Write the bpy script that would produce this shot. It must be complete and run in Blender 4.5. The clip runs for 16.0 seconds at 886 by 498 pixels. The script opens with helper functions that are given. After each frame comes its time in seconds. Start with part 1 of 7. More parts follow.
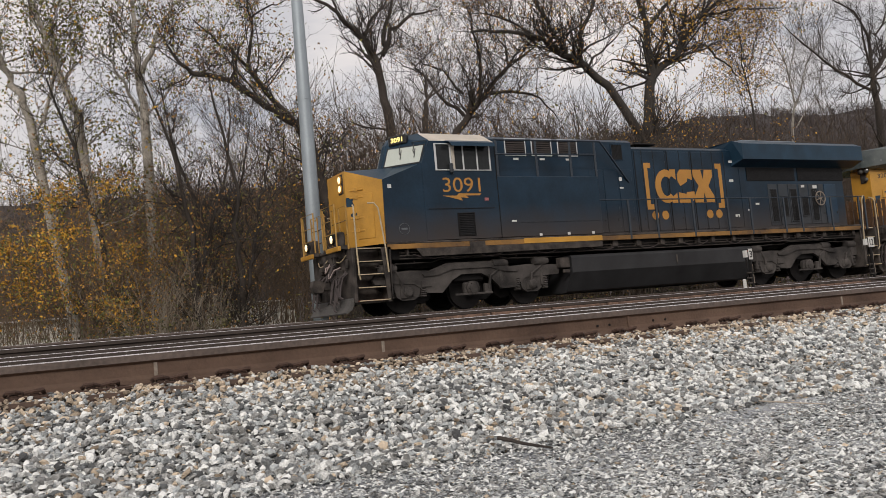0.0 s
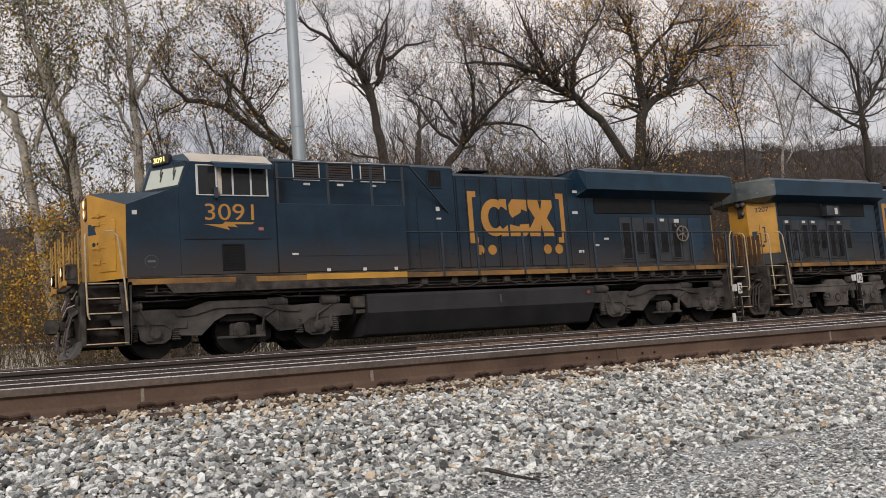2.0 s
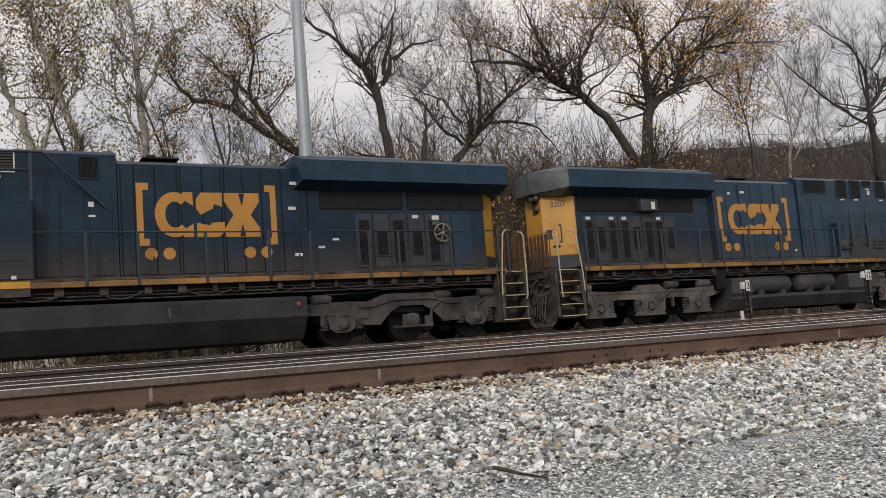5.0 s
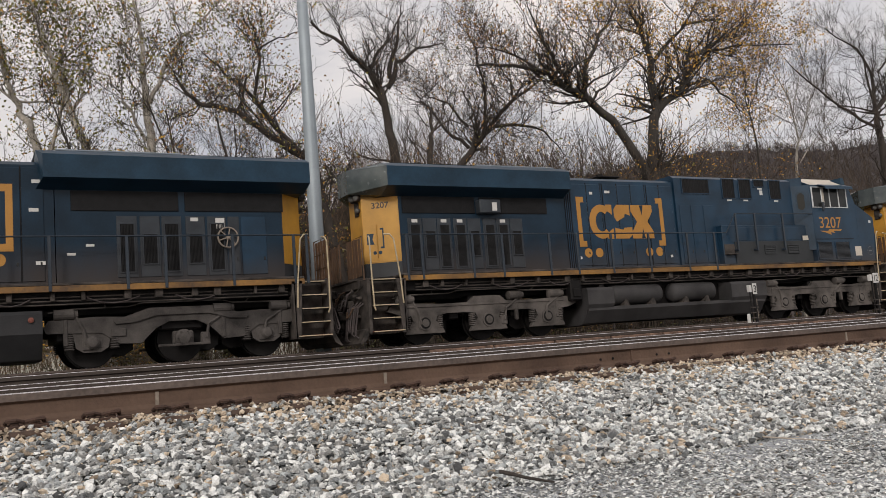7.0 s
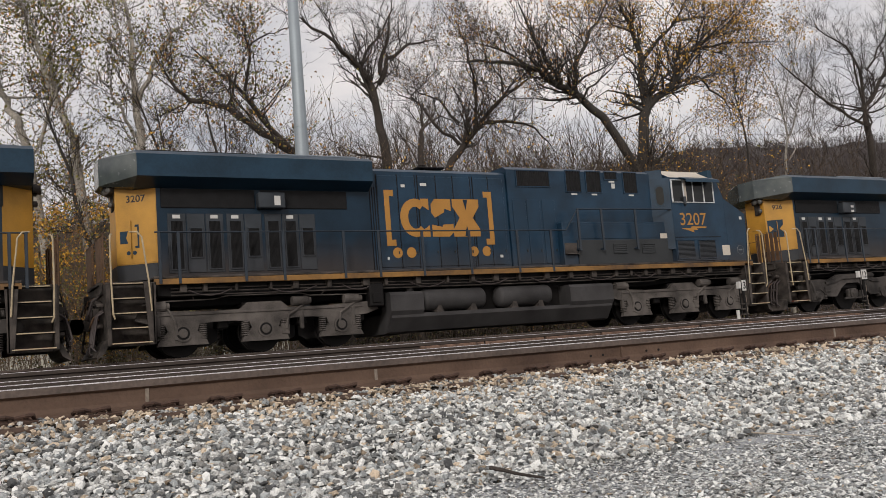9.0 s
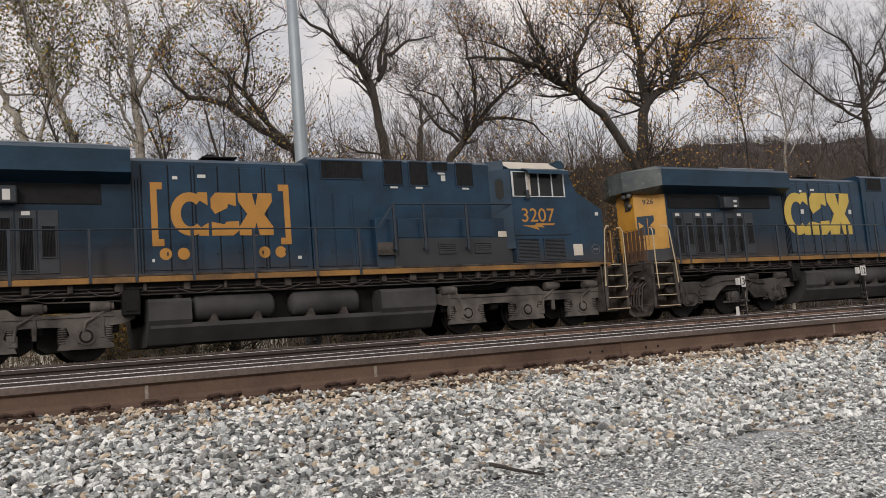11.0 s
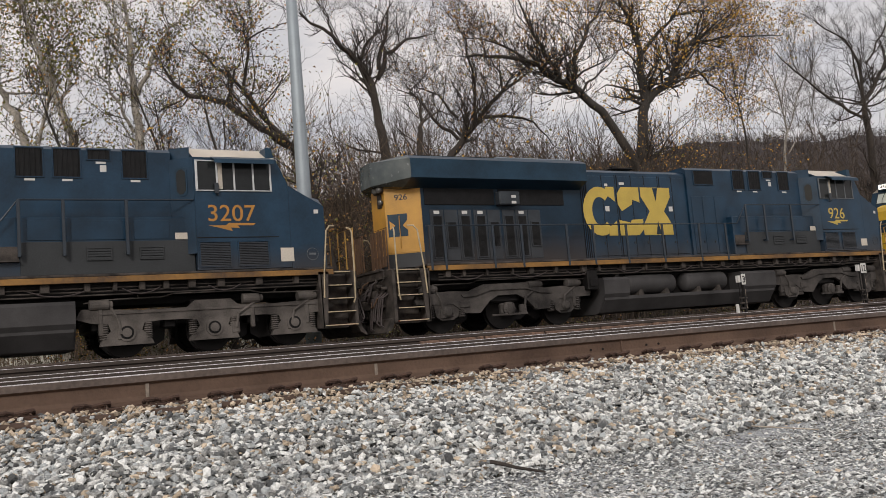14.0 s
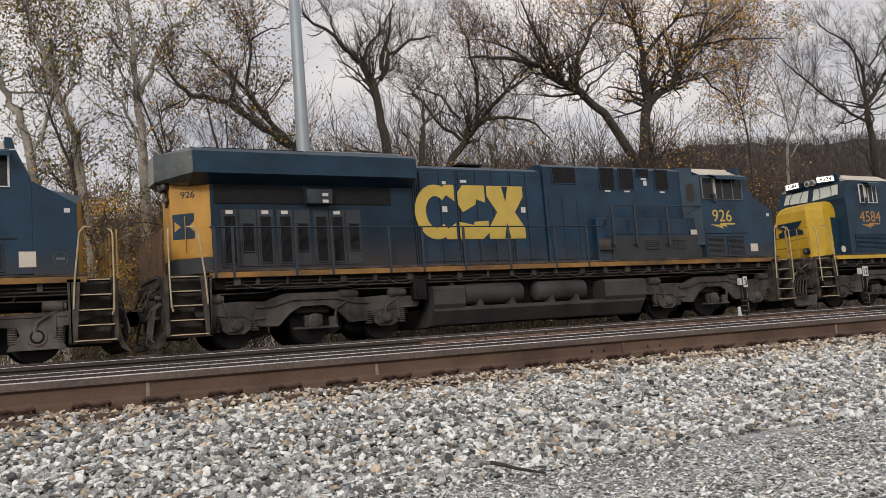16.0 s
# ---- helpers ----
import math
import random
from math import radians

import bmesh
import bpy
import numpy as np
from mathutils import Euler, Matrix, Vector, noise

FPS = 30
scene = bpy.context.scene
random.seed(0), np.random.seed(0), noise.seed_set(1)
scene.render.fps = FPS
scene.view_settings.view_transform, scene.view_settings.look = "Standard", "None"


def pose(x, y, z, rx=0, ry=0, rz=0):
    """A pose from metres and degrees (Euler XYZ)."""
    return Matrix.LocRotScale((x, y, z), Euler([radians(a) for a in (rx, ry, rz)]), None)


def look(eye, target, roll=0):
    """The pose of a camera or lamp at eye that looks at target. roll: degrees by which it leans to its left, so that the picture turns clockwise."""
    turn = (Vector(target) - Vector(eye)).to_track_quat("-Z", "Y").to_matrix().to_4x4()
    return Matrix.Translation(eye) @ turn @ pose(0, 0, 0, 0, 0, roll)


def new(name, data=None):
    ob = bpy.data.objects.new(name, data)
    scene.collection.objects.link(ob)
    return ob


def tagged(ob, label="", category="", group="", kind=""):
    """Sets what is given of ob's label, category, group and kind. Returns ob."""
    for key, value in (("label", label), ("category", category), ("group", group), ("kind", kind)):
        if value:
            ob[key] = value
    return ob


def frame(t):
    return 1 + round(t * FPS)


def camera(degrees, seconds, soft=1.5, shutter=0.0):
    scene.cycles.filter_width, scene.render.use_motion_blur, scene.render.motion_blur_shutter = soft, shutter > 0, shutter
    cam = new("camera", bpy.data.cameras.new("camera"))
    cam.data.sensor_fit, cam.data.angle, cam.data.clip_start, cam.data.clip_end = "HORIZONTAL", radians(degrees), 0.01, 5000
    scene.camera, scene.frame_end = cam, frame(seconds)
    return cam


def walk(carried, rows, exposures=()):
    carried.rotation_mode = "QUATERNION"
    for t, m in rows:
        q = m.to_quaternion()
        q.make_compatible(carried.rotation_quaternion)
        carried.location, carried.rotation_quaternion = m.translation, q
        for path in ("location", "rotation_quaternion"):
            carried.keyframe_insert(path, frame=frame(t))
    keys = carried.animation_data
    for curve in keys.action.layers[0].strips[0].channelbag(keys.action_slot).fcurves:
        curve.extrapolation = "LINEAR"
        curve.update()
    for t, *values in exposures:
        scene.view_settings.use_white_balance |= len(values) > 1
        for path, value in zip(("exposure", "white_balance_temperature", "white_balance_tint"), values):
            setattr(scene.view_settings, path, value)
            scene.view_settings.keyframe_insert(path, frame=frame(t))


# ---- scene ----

# ---- camera ----
cam = camera(52.9, 16.0, soft=0.45)
walk(cam, [
    (0.0, pose(0.003, 0.007, -0.319, 94.697, 5.054, -28.503)),
    (0.5, pose(0.004, 0.008, -0.320, 94.900, 5.006, -28.437)),
    (1.0, pose(-0.001, -0.005, -0.322, 95.336, 4.842, -28.669)),
    (1.5, pose(-0.001, -0.003, -0.320, 96.047, 4.464, -28.981)),
    (2.0, pose(-0.001, -0.005, -0.318, 96.538, 4.260, -29.168)),
    (2.5, pose(-0.001, -0.006, -0.320, 96.709, 4.218, -29.208)),
    (3.0, pose(0.000, -0.006, -0.321, 96.687, 4.232, -29.205)),
    (3.5, pose(0.002, 0.000, -0.319, 96.499, 4.273, -29.114)),
    (4.0, pose(0.002, -0.002, -0.320, 96.387, 4.354, -29.051)),
    (6.5, pose(-0.001, -0.003, -0.322, 96.777, 4.553, -28.215)),
    (7.0, pose(0.002, 0.000, -0.320, 96.757, 4.502, -28.313)),
    (7.5, pose(-0.001, -0.003, -0.319, 96.739, 4.454, -28.504)),
    (8.0, pose(0.000, 0.000, -0.320, 96.669, 4.488, -28.668)),
    (8.5, pose(-0.003, -0.004, -0.321, 96.568, 4.512, -28.832)),
    (9.0, pose(-0.001, -0.006, -0.320, 96.485, 4.550, -28.915)),
    (11.5, pose(0.000, -0.001, -0.319, 96.212, 4.666, -28.952)),
    (12.0, pose(-0.003, -0.002, -0.320, 96.160, 4.697, -28.957)),
    (12.5, pose(-0.001, 0.001, -0.320, 96.147, 4.672, -28.974)),
    (13.0, pose(0.002, 0.007, -0.323, 96.182, 4.717, -28.993)),
    (13.5, pose(-0.003, 0.002, -0.322, 96.171, 4.713, -28.994)),
    (14.0, pose(-0.002, 0.001, -0.322, 96.157, 4.708, -28.949)),
    (14.5, pose(0.001, 0.001, -0.323, 96.120, 4.691, -28.856)),
    (15.0, pose(0.001, 0.005, -0.324, 96.153, 4.726, -28.855)),
    (15.5, pose(0.001, 0.007, -0.327, 96.239, 4.671, -28.894)),
    (16.0, pose(0.003, 0.006, -0.326, 96.240, 4.404, -28.869)),
], exposures=[(0.0, 0.0), (16.0, 0.0)])

# ---- sky and sun: a broken overcast late in the day ----
SUN_EL, SUN_AZ = radians(16), radians(215)
world = bpy.data.worlds.new("overcast_sky")
scene.world = world
world.use_nodes = True
wn, wl = world.node_tree.nodes, world.node_tree.links
wn.clear()
sky = wn.new("ShaderNodeTexSky")
sky.sky_type, sky.sun_disc, sky.sun_elevation, sky.sun_rotation = "NISHITA", False, SUN_EL, SUN_AZ
sky.altitude, sky.air_density, sky.dust_density = 100, 1.0, 3.0
coord = wn.new("ShaderNodeTexCoord")
stretch = wn.new("ShaderNodeMapping")
stretch.inputs["Scale"].default_value = (1.6, 1.6, 5.0)
cloud = wn.new("ShaderNodeTexNoise")
cloud.inputs["Scale"].default_value, cloud.inputs["Detail"].default_value = 2.2, 7.0
cloud.inputs["Roughness"].default_value = 0.55
ramp = wn.new("ShaderNodeValToRGB")
ramp.color_ramp.elements[0].position, ramp.color_ramp.elements[0].color = 0.33, (5.5, 5.5, 5.95, 1)
ramp.color_ramp.elements[1].position, ramp.color_ramp.elements[1].color = 0.66, (10.2, 9.3, 8.8, 1)
blend = wn.new("ShaderNodeMix")
blend.data_type = "RGBA"
blend.inputs[0].default_value = 0.88
back = wn.new("ShaderNodeBackground")
back.inputs["Strength"].default_value = 0.098
wout = wn.new("ShaderNodeOutputWorld")
wl.new(coord.outputs["Generated"], stretch.inputs["Vector"])
wl.new(stretch.outputs["Vector"], cloud.inputs["Vector"])
wl.new(cloud.outputs["Fac"], ramp.inputs["Fac"])
wl.new(sky.outputs["Color"], blend.inputs[6])
wl.new(ramp.outputs["Color"], blend.inputs[7])
wl.new(blend.outputs[2], back.inputs["Color"])
wl.new(back.outputs["Background"], wout.inputs["Surface"])
sun = new("sun", bpy.data.lights.new("sun", "SUN"))
sun.data.energy, sun.data.angle, sun.data.color = 1.5, radians(12), (1.0, 0.95, 0.89)
sun.matrix_world = look((-20, -30, 26), (8, 8, 0))


# ---- materials ----
def surface(name, base, rough=0.6, metal=0.0, vary=0.25, scale=6.0, grain=60.0, bump=0.15, tint=None,
            dust=None, island=0.0, spec=0.5, each=0.0, speck=1.0):
    """A paint, metal, stone or bark: two scales of variation, fine relief, and, if given, road dust (colour, from z, to z)."""
    m = bpy.data.materials.new(name)
    m.use_nodes = True
    n, l = m.node_tree.nodes, m.node_tree.links
    b = n["Principled BSDF"]
    b.inputs["Metallic"].default_value, b.inputs["Specular IOR Level"].default_value = metal, spec
    tc = n.new("ShaderNodeTexCoord")
    big, fine = n.new("ShaderNodeTexNoise"), n.new("ShaderNodeTexNoise")
    for node, sc, det in ((big, scale, 4.0), (fine, grain, 5.0)):
        node.inputs["Scale"].default_value, node.inputs["Detail"].default_value = sc, det
        l.new(tc.outputs["Object"], node.inputs["Vector"])
    add = n.new("ShaderNodeMath")
    add.operation = "MULTIPLY_ADD"
    add.inputs[1].default_value = speck
    l.new(fine.outputs["Fac"], add.inputs[0])
    l.new(big.outputs["Fac"], add.inputs[2])
    last = add.outputs[0]
    if island or each:
        src = n.new("ShaderNodeNewGeometry").outputs["Random Per Island"] if island else n.new("ShaderNodeObjectInfo").outputs["Random"]
        mad = n.new("ShaderNodeMath")
        mad.operation = "MULTIPLY_ADD"
        l.new(src, mad.inputs[0])
        mad.inputs[1].default_value = island or each
        sub = n.new("ShaderNodeMath")
        sub.operation = "ADD"
        sub.inputs[1].default_value = -0.5 * (island or each)
        l.new(last, sub.inputs[0])
        l.new(sub.outputs[0], mad.inputs[2])
        last = mad.outputs[0]
    r = n.new("ShaderNodeMapRange")
    r.inputs["From Min"].default_value, r.inputs["From Max"].default_value = 0.33 + 0.32 * speck, 0.67 + 0.68 * speck
    l.new(last, r.inputs["Value"])
    mix = n.new("ShaderNodeMix")
    mix.data_type = "RGBA"
    c2 = tint or base
    mix.inputs[6].default_value = (*[c * (1 - vary) for c in base], 1)
    mix.inputs[7].default_value = (*[min(1, c * (1 + vary)) for c in c2], 1)
    l.new(r.outputs[0], mix.inputs[0])
    colour = mix.outputs[2]
    if dust:
        tone, z0, z1, most = dust
        sep = n.new("ShaderNodeSeparateXYZ")
        l.new(tc.outputs["Object"], sep.inputs[0])
        zr = n.new("ShaderNodeMapRange")
        zr.inputs["From Min"].default_value, zr.inputs["From Max"].default_value = z1, z0
        zr.inputs["To Max"].default_value = most
        wob = n.new("ShaderNodeMath")
        wob.operation = "MULTIPLY_ADD"
        wob.inputs[1].default_value = 0.5
        l.new(big.outputs["Fac"], wob.inputs[0])
        l.new(sep.outputs["Z"], wob.inputs[2])
        l.new(wob.outputs[0], zr.inputs["Value"])
        dm = n.new("ShaderNodeMix")
        dm.data_type = "RGBA"
        dm.inputs[7].default_value = (*tone, 1)
        l.new(zr.outputs[0], dm.inputs[0])
        l.new(colour, dm.inputs[6])
        colour = dm.outputs[2]
    l.new(colour, b.inputs["Base Color"])
    rr = n.new("ShaderNodeMapRange")
    rr.inputs["To Min"].default_value, rr.inputs["To Max"].default_value = max(0.02, rough - 0.1), min(1, rough + 0.1)
    l.new(fine.outputs["Fac"], rr.inputs["Value"])
    l.new(rr.outputs[0], b.inputs["Roughness"])
    if bump:
        bp = n.new("ShaderNodeBump")
        bp.inputs["Strength"].default_value, bp.inputs["Distance"].default_value = bump, 0.02
        l.new(fine.outputs["Fac"], bp.inputs["Height"])
        l.new(bp.outputs["Normal"], b.inputs["Normal"])
    return m


def glow(name, colour, strength):
    m = bpy.data.materials.new(name)
    m.use_nodes = True
    b = m.node_tree.nodes["Principled BSDF"]
    b.inputs["Base Color"].default_value = (*colour, 1)
    b.inputs["Emission Color"].default_value = (*colour, 1)
    b.inputs["Emission Strength"].default_value = strength
    return m


DUST = (0.047, 0.041, 0.039)
BLUE = surface("navy_paint", (0.0095, 0.0245, 0.043), 0.36, vary=0.35, scale=1.3, grain=25, bump=0.03, dust=((0.058, 0.044, 0.036), 1.9, 3.10, 0.92), spec=0.22, speck=0.35)
BLUE_CLEAN = surface("fresher_navy_paint", (0.0105, 0.033, 0.062), 0.33, vary=0.35, scale=1.3, grain=25, bump=0.03, dust=(DUST, 1.9, 2.75, 0.80), spec=0.3, speck=0.35)
BLUE_ROOF = surface("navy_roof_paint", (0.012, 0.035, 0.061), 0.40, vary=0.3, scale=1.5, grain=25, bump=0.03, spec=0.25, speck=0.35)
YELLOW = surface("golden_yellow_paint", (0.46, 0.235, 0.030), 0.45, vary=0.22, scale=1.6, grain=30, bump=0.03, speck=0.35)
BRIGHT_YELLOW = surface("clean_yellow_paint", (0.50, 0.32, 0.02), 0.42, vary=0.15, scale=1.6, grain=30, bump=0.03, speck=0.35)
STRIPE = surface("dirty_stripe_paint", (0.105, 0.058, 0.030), 0.6, vary=0.4, scale=0.8, grain=12, bump=0.03, tint=(0.25, 0.125, 0.026), speck=0.3)
LETTER = surface("gold_lettering", (0.40, 0.19, 0.033), 0.5, vary=0.15, scale=2, grain=40, bump=0.0)
LETTER_PALE = surface("pale_gold_lettering", (0.50, 0.36, 0.07), 0.5, vary=0.15, scale=2, grain=40, bump=0.0)
GRIME = surface("grimy_underframe", (0.031, 0.029, 0.028), 0.75, vary=0.5, scale=3.5, grain=50, bump=0.3, tint=(0.066, 0.056, 0.050), spec=0.2, speck=0.35)
DARK = surface("oily_black_steel", (0.009, 0.008, 0.008), 0.6, vary=0.4, scale=4, grain=50, bump=0.2, spec=0.2)
TRUCK = surface("dusty_cast_steel", (0.030, 0.027, 0.026), 0.75, vary=0.45, scale=2.0, grain=40, bump=0.08, tint=(0.066, 0.059, 0.055), spec=0.25, speck=0.4)
TRUCK_DUSTY = surface("road_dusted_cast_steel", (0.054, 0.048, 0.045), 0.8, vary=0.4, scale=2.0, grain=40, bump=0.08, tint=(0.108, 0.096, 0.088), spec=0.2, speck=0.4)
TANK = surface("dusty_tank_paint", (0.030, 0.030, 0.032), 0.55, vary=0.35, scale=1.2, grain=40, bump=0.1, spec=0.2, speck=0.35)
TANK_DUSTY = surface("road_dusted_tank_paint", (0.048, 0.046, 0.047), 0.65, vary=0.4, scale=1.2, grain=40, bump=0.1, spec=0.2, speck=0.35)
RAIL_PIPE = surface("navy_handrail", (0.017, 0.026, 0.038), 0.4, vary=0.3, bump=0.0)
PALE_PIPE = surface("worn_cream_handrail", (0.42, 0.34, 0.22), 0.55, vary=0.4, scale=5, bump=0.0)
YELLOW_PIPE = surface("worn_yellow_handrail", (0.36, 0.21, 0.05), 0.55, vary=0.4, scale=5, bump=0.0)
ROOF_WHITE = surface("weathered_white_roof", (0.52, 0.47, 0.40), 0.6, vary=0.2, scale=1.5, grain=40, bump=0.05)
WHITE = surface("white_label", (0.56, 0.55, 0.53), 0.6, vary=0.1, bump=0.0)
FRAME_ALU = surface("aluminium_frame", (0.55, 0.56, 0.57), 0.45, metal=0.1, vary=0.2, bump=0.0)
MESH = surface("dark_screen", (0.012, 0.012, 0.013), 0.7, vary=0.4, scale=5, grain=120, bump=0.4, spec=0.2)
SLAT = surface("dusty_louvre", (0.030, 0.023, 0.020), 0.65, vary=0.4, scale=5, bump=0.1)
GREY_DOOR = surface("grey_blue_door", (0.037, 0.043, 0.051), 0.5, vary=0.3, scale=2, grain=30, bump=0.03, dust=(DUST, 1.8, 3.2, 0.45), spec=0.25, speck=0.35)
RED_TREAD = surface("worn_red_step", (0.16, 0.045, 0.03), 0.7, vary=0.4, scale=6, bump=0.2)
BLACK_GLOSS = surface("black_board", (0.012, 0.012, 0.012), 0.3, vary=0.2, bump=0.0)
NUMBER = glow("lit_number", (1.0, 0.80, 0.25), 1.3)
NUMBER_WHITE = glow("lit_white_board", (1.0, 0.95, 0.88), 0.9)
LAMP_ON = glow("headlight_on", (1.0, 0.74, 0.42), 1.45)
LAMP_OFF = surface("clear_lamp_glass", (0.11, 0.11, 0.105), 0.10, vary=0.1, bump=0.0)
PANE = surface("reflective_window_glass", (0.020, 0.022, 0.023), 0.08, vary=0.2, bump=0.0, spec=0.22)
# windshield panes coloured pale: the sky's reflection is put into the base colour
SCREEN_SKY = surface("windshield_sky_reflection", (0.52, 0.56, 0.50), 0.10, vary=0.12, scale=1.0, bump=0.0, spec=1.0)
PALE_HOSE = surface("pale_worn_hose", (0.34, 0.27, 0.25), 0.6, vary=0.3, bump=0.0)
HOSE = surface("rubber_hose", (0.055, 0.043, 0.042), 0.6, vary=0.3, bump=0.0)
RAIL_WEB = surface("rusty_rail_steel", (0.095, 0.054, 0.036), 0.8, vary=0.35, scale=3, grain=45, bump=0.25, tint=(0.105, 0.066, 0.046), speck=0.35)
# darker web colour for the second to fourth rails
RAIL_WEB_DARK = surface("dark_rail_steel", (0.046, 0.034, 0.028), 0.75, vary=0.4, scale=3, grain=45, bump=0.2)
RAIL_TOP = surface("polished_rail_head", (0.62, 0.60, 0.59), 0.27, metal=0.9, vary=0.3, scale=2, grain=30, bump=0.05)
RAIL_SIDE = surface("worn_head_side", (0.115, 0.088, 0.075), 0.55, metal=0.3, vary=0.4, scale=2.5, grain=40, bump=0.1)
RUST = surface("rusty_fastening", (0.062, 0.034, 0.024), 0.85, vary=0.45, scale=9, grain=70, bump=0.3)
TIE = surface("creosoted_timber", (0.075, 0.046, 0.032), 0.85, vary=0.4, scale=4, grain=30, bump=0.4)
STONE = surface("crushed_limestone", (0.385, 0.385, 0.372), 0.85, vary=0.42, scale=14, grain=90, bump=0.6, tint=(0.63, 0.635, 0.62), island=1.0)
STONE_WARM = surface("rust_stained_stone", (0.36, 0.285, 0.205), 0.85, vary=0.35, scale=14, grain=90, bump=0.6, tint=(0.50, 0.41, 0.31), island=1.0)
STONE_DARK = surface("dark_crushed_stone", (0.19, 0.20, 0.203), 0.85, vary=0.42, scale=14, grain=90, bump=0.6, tint=(0.36, 0.38, 0.385), island=0.9)
STONE_BLACK = surface("dark_slaty_stone", (0.085, 0.088, 0.090), 0.85, vary=0.4, scale=14, grain=90, bump=0.7, island=1.0)
# bed near black: shade in the gaps between stones is part of its colour
BED_SHADE = surface("shaded_ballast_bed", (0.045, 0.042, 0.040), 0.95, vary=0.5, scale=16, grain=60, bump=1.0)
FINES = surface("grey_stone_fines", (0.37, 0.385, 0.405), 0.95, vary=0.4, scale=22, grain=90, bump=1.0)
SOIL = surface("weedy_soil", (0.075, 0.062, 0.040), 0.95, vary=0.5, scale=0.8, grain=9, bump=0.6, tint=(0.085, 0.090, 0.035))
BARK = surface("dark_bark", (0.043, 0.034, 0.028), 0.9, vary=0.4, scale=2.5, grain=25, bump=0.6)
BARK_GREY = surface("grey_bark", (0.043, 0.037, 0.032), 0.9, vary=0.4, scale=2.5, grain=25, bump=0.5)
BARK_TWIG = surface("dark_fine_twigs", (0.040, 0.032, 0.027), 0.9, vary=0.4, scale=1.5, grain=9, bump=0.0)
PALE_TWIG = surface("grey_brown_twigs", (0.12, 0.10, 0.083), 0.9, vary=0.4, scale=1.5, grain=9, bump=0.0)
BARK_PALE = surface("pale_sycamore_bark", (0.33, 0.30, 0.26), 0.85, vary=0.5, scale=2.2, grain=12, bump=0.3)
BRUSH = surface("bare_brush_twigs", (0.090, 0.066, 0.047), 0.9, vary=0.45, scale=0.3, grain=4, bump=0.0, tint=(0.15, 0.104, 0.066))
BRUSH_DARK = surface("dark_bare_brush", (0.044, 0.034, 0.029), 0.9, vary=0.45, scale=0.3, grain=4, bump=0.0, tint=(0.080, 0.058, 0.041))
STALK = surface("bleached_dry_stalk", (0.46, 0.40, 0.33), 0.9, vary=0.25, scale=6, bump=0.1)
BRUSH_PALE = surface("pale_dry_stems", (0.26, 0.22, 0.17), 0.9, vary=0.3, scale=0.5, bump=0.0)
HILL_TWIGS = surface("far_bare_wood", (0.038, 0.030, 0.029), 0.95, vary=0.35, scale=0.12, grain=1.4, bump=0.0)
POLE = surface("galvanised_pole", (0.29, 0.33, 0.36), 0.5, metal=0.25, vary=0.12, scale=1.2, grain=25, bump=0.05)


def leaf_surface(name, a, b):
    return surface(name, a, 0.7, vary=0.3, scale=0.5, grain=3, bump=0.0, tint=b, island=1.0)


LEAF_GREEN = leaf_surface("olive_leaf", (0.105, 0.110, 0.026), (0.21, 0.19, 0.042))
LEAF_WEED = leaf_surface("dull_weed_leaf", (0.045, 0.045, 0.018), (0.085, 0.075, 0.03))
LEAF_GOLD = leaf_surface("golden_leaf", (0.40, 0.20, 0.025), (0.58, 0.32, 0.035))
LEAF_AMBER = leaf_surface("amber_leaf", (0.46, 0.25, 0.04), (0.62, 0.35, 0.05))
LEAF_BROWN = leaf_surface("rust_leaf", (0.20, 0.105, 0.040), (0.30, 0.15, 0.05))


